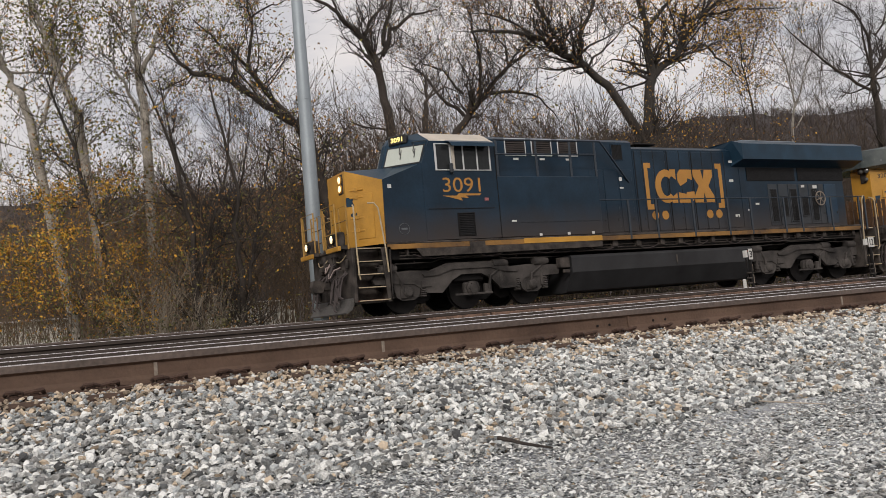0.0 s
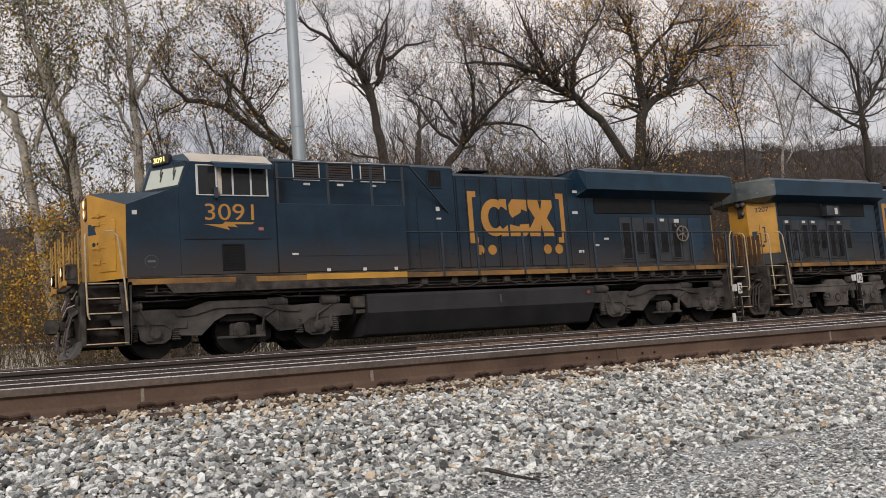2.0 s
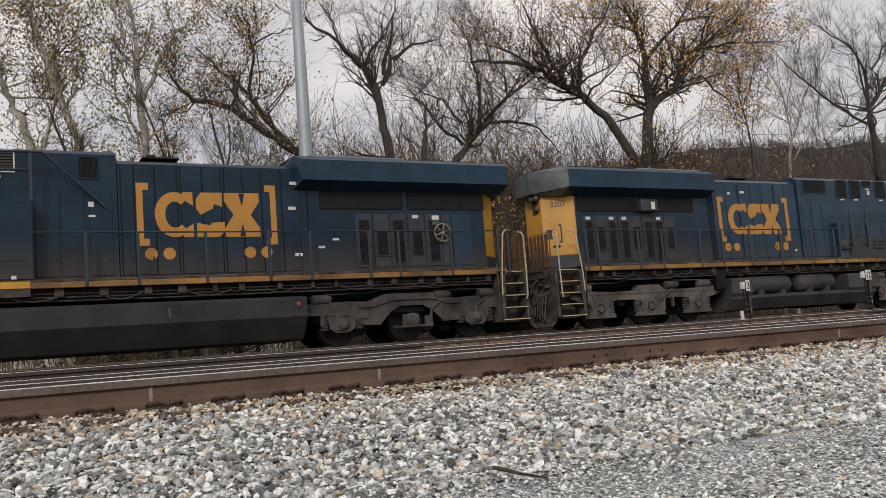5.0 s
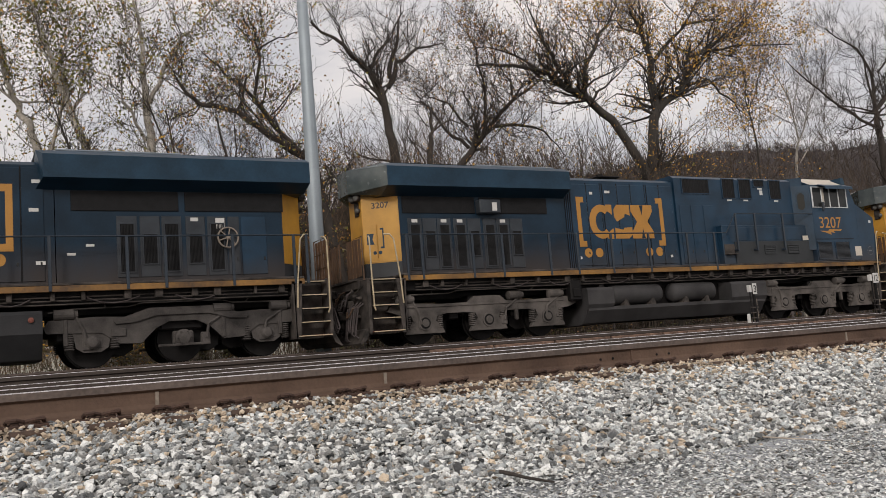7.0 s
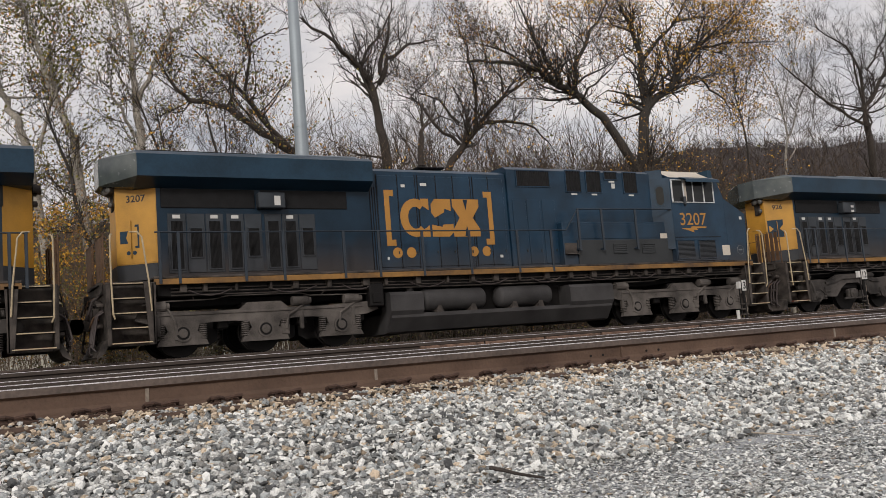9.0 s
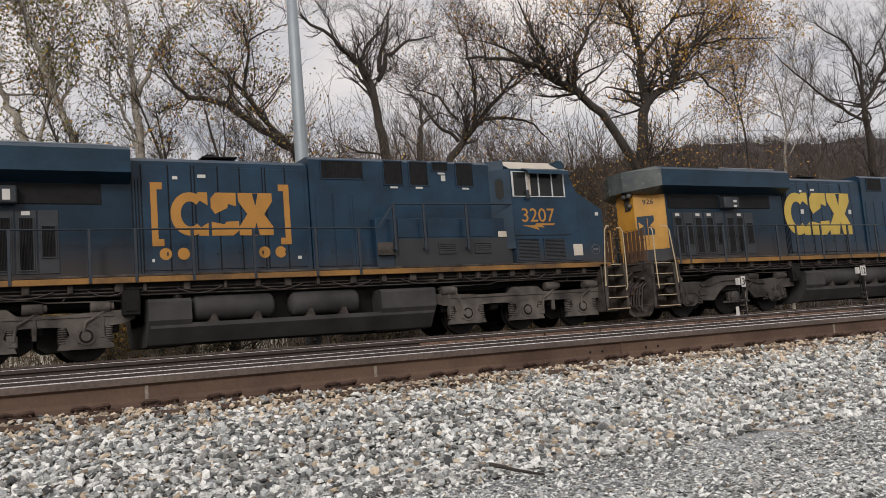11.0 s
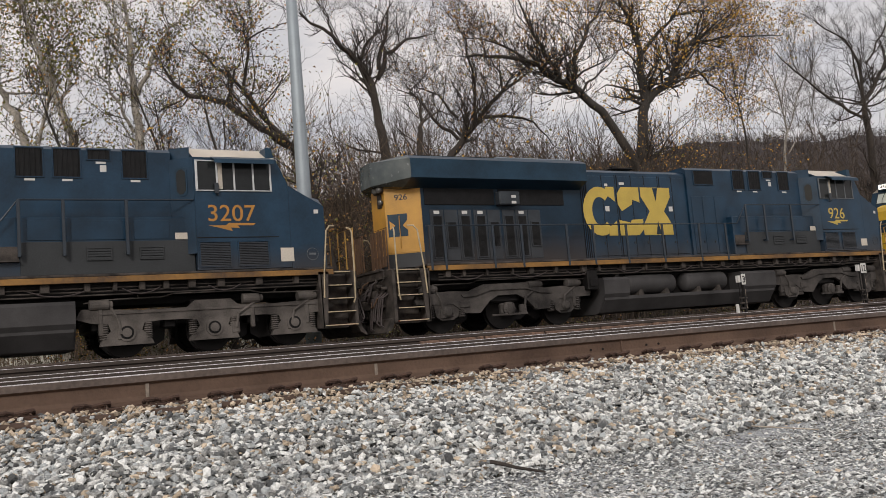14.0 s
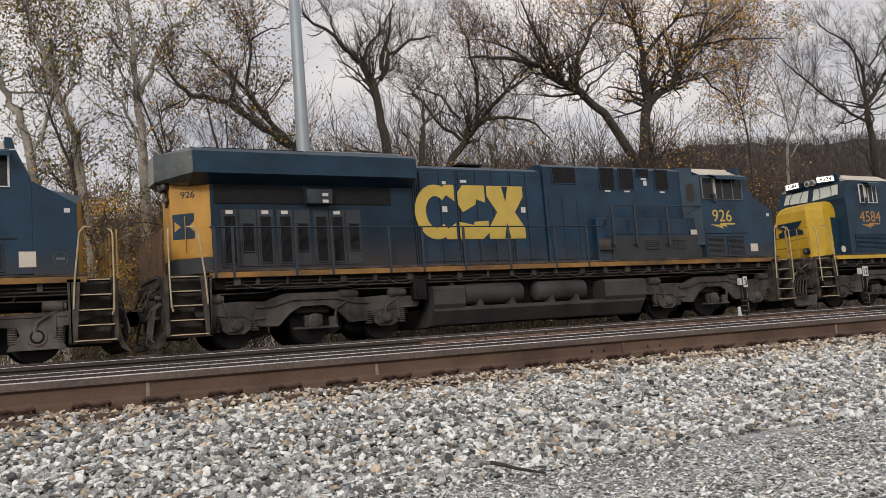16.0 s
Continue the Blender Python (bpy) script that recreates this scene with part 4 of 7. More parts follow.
def marker(x, y, text, top, width):
    """A track marker: thin post with a white number plate, brackets and bolts."""
    T = thing("track_marker", "white track number plate on a thin steel post", "sign", "track markers")
    foot = ground_z(x, y)
    p = Mesh()
    p.tube([(x + 0.02, y, foot - 0.05), (x + 0.0, y, top)], 0.034, 8)
    p.tube([(x - 0.07, y + 0.02, foot - 0.05), (x - 0.09, y + 0.02, top - 0.05)], 0.014, 6)
    part("post", p, DARK, T)
    pl = Mesh()
    pl.box(x - width / 2, x + width / 2, y - 0.045, y - 0.035, top - 0.17, top + 0.06, 0.004)
    plate_ = part("plate", pl, WHITE, T, "white number plate")
    writing(text, x - width * 0.33, top - 0.13, 0.15, width * 0.66, y - 0.046, plate_, BLACK_GLOSS, name="number")
    s = Mesh()
    s.box(x - width / 2 - 0.08, x - width / 2 - 0.01, y - 0.03, y + 0.05, top - 0.12, top + 0.03, 0.006)
    part("side_plate", s, WHITE, T)
    for z0, z1 in ((0.10, 0.22), (0.34, 0.52), (0.60, 0.74)):
        w = Mesh()
        w.box(x + 0.034, x + 0.046, y - 0.03, y - 0.02, foot + z0 * (top - foot), foot + z1 * (top - foot), 0.002)
        part("reflective_strip", w, CHALK, T)
    for i in range(5):
        k = Mesh()
        z = foot + 0.12 + i * 0.11
        k.box(x - 0.11, x + 0.08, y - 0.028, y + 0.03, z, z + 0.03, 0.005)
        part("bracket", k, GRIME, T)


def stake(x, y, h):
    m = Mesh()
    m.box(x - 0.035, x + 0.035, y - 0.02, y + 0.02, ground_z(x, y) - 0.05, h, 0.006)
    single("stake", m, WHITE, "short white painted stake beside the track", "stake")


def far_building(x0, x1, y, z1):
    """A long low white building behind the wood."""
    T = thing("building", "long low white building behind the trees", "building")
    m = Mesh()
    m.box(x0, x1, y, y + 12, -0.9, z1, 0.05)
    part("wall", m, OFF_WHITE, T)
    r = Mesh()
    r.prism([(y - 0.4, z1), (y + 6, z1 + 0.35), (y + 12.4, z1)], "x", x0 - 0.3, x1 + 0.3)
    part("roof", r, OFF_WHITE, T)


OFF_WHITE = surface("cream_white_siding", (0.72, 0.70, 0.64), 0.7, vary=0.1, scale=1.0, bump=0.02)
steel_pole()
marker(14.88, 13.5, "3", 0.60, 0.12)
marker(18.90, 13.5, "12", 0.72, 0.20)
stake(14.55, 13.4, 0.02)
far_building(1.5, 6.4, 62, 2.0)
far_building(18.0, 21.6, 62, 2.25)


def stick(pts, r, label, mat=None):
    t = Mesh()
    t.tube(pts, r, 6, r * 0.4)
    single("stick", t, mat or BRUSH_PALE, label, "stick", "dry sticks")


stick([(3.87, 4.08, -0.842), (3.853, 3.829, -0.892), (3.85, 3.52, -0.902), (3.87, 3.13, -0.906)], 0.0075, "long pale dry stalk lying on the ballast", STALK)
short_stick = [(2.204, 3.618, -0.880), (2.208, 3.513, -0.884), (2.189, 3.39, -0.885), (2.192, 3.241, -0.887), (2.197, 3.178, -0.888)]
stick(short_stick, 0.011, "short dark brown stick lying on the gravel", BARK)


# ---- locomotives: x runs from the left coupler face to the right one, the near side is -y, z from the rail ----
WHEELS = []


def wheelset_mesh():
    m = Mesh()
    for s in (-1, 1):
        prof = [(-0.07, 0.30), (-0.07, 0.533), (0.05, 0.533), (0.055, 0.560), (0.075, 0.560), (0.08, 0.46), (0.02, 0.42), (0.02, 0.20), (0.08, 0.16)]
        m.lathe("y", (0, 0.745 * s, 0), [(-s * a, r) for a, r in prof], 28)
        for k in range(5):
            a = 2 * math.pi * k / 5
            m.lathe("y", (0.30 * math.cos(a), 0.745 * s, 0.30 * math.sin(a)), [(0.03 * s, 0.045), (0.055 * s, 0.03)], 8)
    m.lathe("y", (0, 0, 0), [(-1.05, 0.09), (1.05, 0.09)], 12)
    return m


def truck(loco, xc, steered, sign):
    """A three-axle truck: bolster, two side frames, journal boxes, springs, brake cylinders and three wheelsets."""
    cast = TRUCK if steered else TRUCK_DUSTY
    b = Mesh()
    b.box(xc - 0.5, xc + 0.5, -1.05, 1.05, 0.75, 1.25, 0.04)
    base = part("truck", b, DARK, loco, "dusty cast steel three-axle truck")
    for d in (-2.6, -1.0, 1.0, 2.6):
        b = Mesh()
        b.box(xc + d - 0.14, xc + d + 0.14, -1.05, 1.05, 0.62, 0.9, 0.03)
        part("transom", b, DARK, base)
    for d, q in ((-2, 1), (0, 1), (2, -1)):
        b = Mesh()
        b.prism([(xc + d + q * 0.1, 0.92), (xc + d + q * 0.85, 1.0), (xc + d + q * 0.98, 0.8), (xc + d + q * 0.95, 0.36), (xc + d + q * 0.75, 0.24), (xc + d + q * 0.1, 0.3)], "y", -0.62, 0.62)
        part("traction_motor", b, DARK, base)
    if steered:
        prof = [(-2.95, 0.80), (-3.0, 0.92), (-2.9, 1.08), (-1.9, 1.13), (-1.3, 1.10), (-0.75, 1.28), (0.75, 1.28), (1.3, 1.10), (1.9, 1.13),
                (2.9, 1.08), (3.0, 0.92), (2.95, 0.80), (1.80, 0.76), (1.42, 0.50), (0.95, 0.48), (0.62, 0.80), (0.32, 0.95), (-0.32, 0.95),
                (-0.62, 0.80), (-0.95, 0.48), (-1.42, 0.50), (-1.80, 0.76)]
    else:
        prof = [(-3.08, 0.90), (-2.95, 1.12), (-1.55, 1.05), (-0.62, 1.06), (-0.42, 1.22), (0.42, 1.22), (0.62, 1.06), (1.55, 1.05), (2.95, 1.12), (3.08, 0.90)]
        for c in (2, 0, -2):
            prof += [(c + 0.74, 0.79), (c + 0.40, 0.76), (c + 0.34, 0.60), (c + 0.56, 0.37), (c + 0.60, 0.27), (c - 0.60, 0.27), (c - 0.56, 0.37), (c - 0.34, 0.60), (c - 0.40, 0.76), (c - 0.74, 0.79)]
    for s in (-1, 1):
        f = Mesh()
        f.prism([(xc + x, z) for x, z in prof], "y", s * 1.10, s * 1.22)
        if steered:
            f.prism([(xc - 1.55, 1.02), (xc - 1.35, 1.08), (xc - 0.65, 1.22), (xc + 0.65, 1.22), (xc + 1.35, 1.08), (xc + 1.55, 1.02), (xc + 1.5, 0.94),
                     (xc + 1.1, 0.96), (xc + 0.6, 1.10), (xc - 0.6, 1.10), (xc - 1.1, 0.96), (xc - 1.5, 0.94)], "y", s * 1.22, s * 1.27)
            f.box(xc - 1.6, xc - 1.28, s * 1.22, s * 1.26, 0.66, 0.84)
            f.box(xc + 1.0, xc + 1.5, s * 1.22, s * 1.25, 0.98, 1.04)
            f.box(xc - 0.6, xc + 0.6, s * 1.24, s * 1.30, 0.36, 0.42)
        else:
            f.box(xc - 2.6, xc + 2.6, s * 1.22, s * 1.245, 0.97, 1.02)
            for d in (-1.2, -0.8, 0.8, 1.25):
                f.lathe("y", (xc + d, s * 1.22, 0.98), [(0, 0.035), (s * 0.012, 0.03)], 10)
        part("side_frame", f, cast, base)
        for d in (-2, 0, 2):
            j = Mesh()
            if steered:
                q = 1.0 if d == 0 else 0.72
                j.lathe("y", (xc + d, 0, 0.55), [(s * 1.05, 0.20 * q), (s * 1.26, 0.20 * q), (s * 1.28, 0.17 * q), (s * 1.31, 0.13 * q), (s * 1.32, 0.04)], 18)
                if d:
                    j.prism([(xc + d - 0.42, 0.80), (xc + d - 0.34, 0.44), (xc + d - 0.18, 0.34), (xc + d + 0.18, 0.34), (xc + d + 0.34, 0.44), (xc + d + 0.42, 0.80)], "y", s * 1.08, s * 1.19)
            else:
                j.lathe("y", (xc + d, 0, 0.55), [(s * 1.05, 0.20), (s * 1.25, 0.20), (s * 1.25, 0.155)], 18)
                j.k = 1
                j.lathe("y", (xc + d, 0, 0.55), [(s * 1.24, 0.155), (s * 1.253, 0.155), (s * 1.253, 0.11)], 18)
                j.k = 0
                j.lathe("y", (xc + d, 0, 0.55), [(s * 1.24, 0.11), (s * 1.275, 0.105), (s * 1.28, 0.03)], 18)
            j.box(xc + d - 0.24, xc + d + 0.24, s * 1.02, s * 1.20, 0.40, 0.72, 0.04)
            for k in range(6 if steered and d == 0 else 0):
                a = k * math.pi / 3
                j.lathe("y", (xc + d + 0.15 * math.cos(a), 0, 0.55 + 0.15 * math.sin(a)), [(s * 1.30, 0.02), (s * 1.335, 0.018)], 6)
            part("journal_box", j, [cast, DARK], base)
            for e in (-0.48, 0.48):
                if steered and d == 0:
                    continue
                sp = Mesh()
                n = 7
                sp.lathe("z", (xc + d + e, s * 1.13, 0.40), [(0.36 * i / (2 * n), 0.115 if i % 2 else 0.085) for i in range(2 * n + 1)], 12)
                part("spring", sp, cast, base)
        for d, q in ((-2.55, 1), (0.95, -1), (2.35, -1)):
            c = Mesh()
            c.lathe("x", (xc + d, s * 1.18, 1.20), [(-0.24, 0.06), (-0.23, 0.125), (0.17, 0.125), (0.20, 0.09), (0.26, 0.09), (0.28, 0.03)], 14)
            c.box(xc + d - 0.05, xc + d + 0.05, s * 1.13, s * 1.24, 0.5, 1.15, 0.02)
            c.tube([(xc + d + 0.2, s * 1.2, 1.18), (xc + d + 0.36 * q, s * 1.24, 0.85), (xc + d + 0.42 * q, s * 1.24, 0.52)], 0.04)
            c.box(xc + d + 0.33 * q, xc + d + 0.55 * q, s * 1.1, s * 1.24, 0.38, 0.66, 0.03)
            part("brake_cylinder", c, cast, base)
        p = Mesh()
        p.tube([(xc - 2.9, s * 1.2, 1.25), (xc - 2.4, s * 1.2, 1.32), (xc - 1.2, s * 1.2, 1.33), (xc - 0.9, s * 1.2, 1.40), (xc + 0.9, s * 1.2, 1.40), (xc + 1.2, s * 1.2, 1.33), (xc + 2.8, s * 1.2, 1.31)], 0.016)
        p.tube([(xc - 1.7, s * 1.15, 1.32), (xc - 1.75, s * 1.15, 1.55)], 0.014)
        p.tube([(xc + 1.5, s * 1.15, 1.32), (xc + 1.6, s * 1.2, 1.42), (xc + 1.62, s * 1.15, 1.6)], 0.014)
        part("air_pipe", p, cast, base)
    for d in (-2, 0, 2):
        w = new("wheelset", WHEEL)
        w.parent = base
        WHEELS.append((w, xc + d))


def end_steps(loco, xe, sg, pipe, clean):
    """One end of the frame: pilot plate, plough, coupler, hoses, both stairs with treads and grab rails, platform rails."""
    X = lambda d: xe + sg * d
    m = Mesh()
    m.box(X(0.0), X(0.10), -1.42, 1.42, 0.35, 1.78, 0.02)
    m.box(X(-0.06), X(0.0), -1.0, 1.0, 1.55, 1.8, 0.02)
    part("pilot_plate", m, GRIME, loco)
    p = Mesh()
    prof = [(X(0.0), 0.50), (X(-0.05), 0.47), (X(-0.08), 0.40), (X(-0.14), 0.28), (X(-0.24), 0.13), (X(-0.22), 0.10), (X(-0.06), 0.20), (X(0.04), 0.40)]
    p.prism(prof, "y", -1.32, -0.36)
    p.prism(prof, "y", 0.36, 1.32)
    p.prism([(x, z) for x, z in prof if z < 0.47], "y", -0.36, 0.36)
    part("plough", p, surface_plow if clean and sg > 0 else GRIME, loco, "scuffed steel plough under the end")
    c = Mesh()
    c.box(X(-0.35), X(0.1), -0.16, 0.16, 0.78, 1.02, 0.03)
    c.prism([(X(-0.62), 0.74), (X(-0.66), 0.9), (X(-0.62), 1.06), (X(-0.38), 1.06), (X(-0.32), 0.9), (X(-0.38), 0.74)], "y", -0.2, 0.06)
    c.box(X(-0.55), X(-0.35), 0.06, 0.22, 0.72, 1.08, 0.03)
    part("coupler", c, GRIME, loco)
    rng = random.Random(int(abs(xe) * 10))
    for i, y in enumerate((-1.12, -1.0, -0.88, -0.76, -0.64, -0.52, -0.42, 0.46, 0.62, 0.78, 0.95)):
        h = Mesh()
        drop = rng.uniform(0.45, 0.85)
        h.tube([(X(-0.02), y, 1.15 + 0.05 * (i % 2)), (X(-0.16), y + 0.03, 1.05), (X(-0.24), y + 0.05, drop), (X(-0.28), y + 0.02, drop - 0.22), (X(-0.22), y - 0.03, drop - 0.28)], 0.024, 7)
        part("air_hose", h, HOSE, loco)
    h = Mesh()
    h.tube([(X(-0.03), -0.55, 1.55), (X(-0.18), -0.5, 1.45), (X(-0.26), -0.45, 1.15), (X(-0.24), -0.3, 1.0), (X(-0.18), -0.2, 1.1), (X(-0.04), -0.1, 1.5)], 0.026, 7)
    part("cable", h, HOSE, loco)
    for i in range(16):
        k = Mesh()
        y, z = rng.uniform(-1.25, 0.9), rng.uniform(0.5, 1.5)
        k.box(X(-0.01), X(-rng.uniform(0.08, 0.22)), y, y + rng.uniform(0.08, 0.25), z, z + rng.uniform(0.08, 0.25), 0.02)
        part("fitting", k, GRIME, loco)
    for i in range(6):
        h = Mesh()
        y, z, w, d = rng.uniform(-1.15, 0.7), rng.uniform(1.1, 1.6), rng.uniform(0.15, 0.5), rng.uniform(0.2, 0.55)
        h.tube([(X(-0.03), y, z), (X(-0.20), y + 0.1 * w, z - 0.25 * d), (X(-0.27), y + 0.35 * w, z - 0.9 * d), (X(-0.26), y + 0.7 * w, z - d), (X(-0.2), y + 0.95 * w, z - 0.5 * d), (X(-0.03), y + w, z - 0.1)], 0.020, 6)
        part("cable", h, HOSE if i % 3 else (PALE_HOSE if clean else RUST_PIPE), loco)
    for y in (-0.8, 0.5):
        k = Mesh()
        k.tube([(X(-0.05), y - 0.35, 1.62), (X(-0.10), y - 0.2, 1.50), (X(-0.11), y, 1.46), (X(-0.10), y + 0.2, 1.5), (X(-0.05), y + 0.35, 1.62)], 0.014, 6)
        part("lift_lever", k, PALE_PIPE if clean else GRIME, loco)
    for s in (-1, 1):
        st = Mesh()
        st.box(X(0.98), X(1.03), s * 0.92, s * 1.50, 0.34, 1.74, 0.01)
        st.box(X(0.10), X(1.0), s * 0.90, s * 0.94, 0.34, 1.76, 0.01)
        st.prism([(X(0.90), 0.34), (X(0.80), 1.76), (X(1.08), 1.76), (X(1.03), 0.34)], "y", s * 1.47, s * 1.50)
        part("stair_side", st, GRIME, loco)
        for i, z in enumerate((0.38, 0.72, 1.06, 1.40, 1.74)):
            t = Mesh()
            t.box(X(0.08 + 0.02 * i), X(0.96 - 0.02 * i), s * (1.50 - 0.035 * i), s * (1.18 - 0.035 * i), z, z + 0.035, 0.008)
            t.k = 1
            t.box(X(0.08 + 0.02 * i), X(0.96 - 0.02 * i), s * (1.515 - 0.035 * i), s * (1.50 - 0.035 * i), z + 0.004, z + 0.03, 0.004)
            part("step", t, [RED_TREAD if i == 0 else GRIME, PALE_PIPE], loco)
        for d0, d1 in ((0.10, 0.16), (0.92, 0.86)):
            g = Mesh()
            g.tube([(X(d1), s * 1.34, 2.90), (X(d0 + 0.02), s * 1.46, 2.86), (X(d0), s * 1.52, 2.75), (X(d0), s * 1.53, 1.75), (X(d0 + 0.02), s * 1.53, 1.05), (X(d0 + 0.06), s * 1.50, 0.95)]
                   if d0 < 0.5 else [(X(0.55), s * 1.42, 2.94), (X(0.70), s * 1.50, 2.93), (X(0.80), s * 1.52, 2.80), (X(0.92), s * 1.53, 1.75), (X(0.96), s * 1.53, 1.10)], 0.021, 8)
            part("grab_rail", g, pipe, loco, "curved pale grab rail beside the steps")
    for ys in ((-1.30, -0.80, -0.28), (0.28, 0.80, 1.30)):
        r = Mesh()
        r.tube([(X(-0.02), ys[0], 1.76), (X(-0.02), ys[0], 2.90), (X(-0.02), ys[2], 2.90), (X(-0.02), ys[2], 1.76)], 0.02, 7)
        pr = part("platform_rail", r, YELLOW_PIPE if clean else RUST_PIPE, loco)
        for y in ys[1:2]:
            r = Mesh()
            r.tube([(X(-0.02), y, 1.76), (X(-0.02), y, 2.88)], 0.02, 7)
            part("upright", r, YELLOW_PIPE if clean else RUST_PIPE, pr)
        for z in (2.15, 2.52):
            r = Mesh()
            r.tube([(X(-0.02), ys[0], z), (X(-0.02), ys[2], z)], 0.012, 6)
            part("chain", r, RUST_PIPE, pr)
        for i in range(0 if clean else 5):
            y = ys[0] + 0.06 + 0.19 * i
            r = Mesh()
            r.box(X(-0.035), X(-0.05), y, y + 0.15, 1.86, 2.86, 0.006)
            part("slat", r, RUST_PIPE, pr)
    pl = Mesh()
    pl.box(X(-0.1), X(1.05), -0.92, 0.92, 1.77, 1.84, 0.01)
    part("end_platform", pl, GRIME, loco)


surface_plow = surface("scuffed_plough", (0.085, 0.080, 0.076), 0.7, vary=0.45, scale=3.5, grain=40, bump=0.3)
GREY_PANEL = surface("dust_grey_panel", (0.040, 0.043, 0.046), 0.6, vary=0.25, scale=1.4, grain=30, bump=0.03, spec=0.2)
GREY_FRAME = surface("dull_grey_frame", (0.10, 0.11, 0.12), 0.5, vary=0.3, bump=0.0)
RUST_PIPE = surface("rust_brown_rail", (0.10, 0.055, 0.03), 0.7, vary=0.4, scale=5, bump=0.1)
WHEEL = wheelset_mesh().data("wheelset", [DARK])


def louvre(loco, x0, x1, z0, z1, y, n, upright, frame_mat, slat_mat, name="grille"):
    """A framed opening with a dark back and separate blades."""
    m = Mesh()
    w = 0.03
    m.box(x0, x1, y, y - 0.03, z1 - w, z1, 0.004)
    m.box(x0, x1, y, y - 0.03, z0, z0 + w, 0.004)
    m.box(x0, x0 + w, y, y - 0.028, z0, z1, 0.004)
    m.box(x1 - w, x1, y, y - 0.028, z0, z1, 0.004)
    g = part(name, m, frame_mat, loco)
    b = Mesh()
    b.box(x0 + w, x1 - w, y + 0.002, y - 0.006, z0 + w, z1 - w, 0.001)
    part("backing", b, MESH, g)
    for i in range(n):
        s = Mesh()
        k = (i + 0.5) / n
        if upright:
            c = x0 + w + (x1 - x0 - 2 * w) * k
            s.prism([(c - 0.012, y - 0.006), (c + 0.006, y - 0.026), (c + 0.016, y - 0.026), (c - 0.002, y - 0.006)], "z", z0 + w, z1 - w)
        else:
            c = z0 + w + (z1 - z0 - 2 * w) * k
            h = 0.36 * (z1 - z0) / n
            s.prism([(y - 0.006, c + h), (y - 0.026, c - h * 0.4), (y - 0.026, c - h), (y - 0.006, c + h * 0.4)], "x", x0 + w, x1 - w)
        part("blade", s, slat_mat, g)
    return g


def door(loco, x0, x1, z0, z1, y, mat, vent=None, label_plate=False):
    m = Mesh()
    m.box(x0, x1, y + 0.005, y - 0.022, z0, z1, 0.008)
    d = part("hood_door", m, mat, loco)
    hd = Mesh()
    hd.box(x1 - 0.09, x1 - 0.05, y - 0.022, y - 0.04, z0 + 0.35, z0 + 0.43, 0.006)
    part("latch", hd, BLACK_GLOSS, d)
    if vent:
        louvre(loco, x0 + 0.05, x1 - 0.05, vent[0], vent[1], y - 0.02, 9, True, mat, MESH, "door_grille")
    if label_plate:
        l = Mesh()
        l.box(x0 + 0.12, x0 + 0.30, y - 0.022, y - 0.026, z1 - 0.12, z1 - 0.03, 0.001)
        part("label_plate", l, WHITE, d)


def seam(loco, x, z0, z1, y):
    m = Mesh()
    m.box(x - 0.013, x + 0.013, y + 0.004, y - 0.012, z0, z1, 0.002)
    part("door_seam", m, DARK, loco)


def plate(loco, x, z, w, h, y, mat=None, name="label_plate"):
    m = Mesh()
    m.box(x, x + w, y, y - 0.006, z, z + h, 0.001)
    return part(name, m, mat or WHITE, loco)


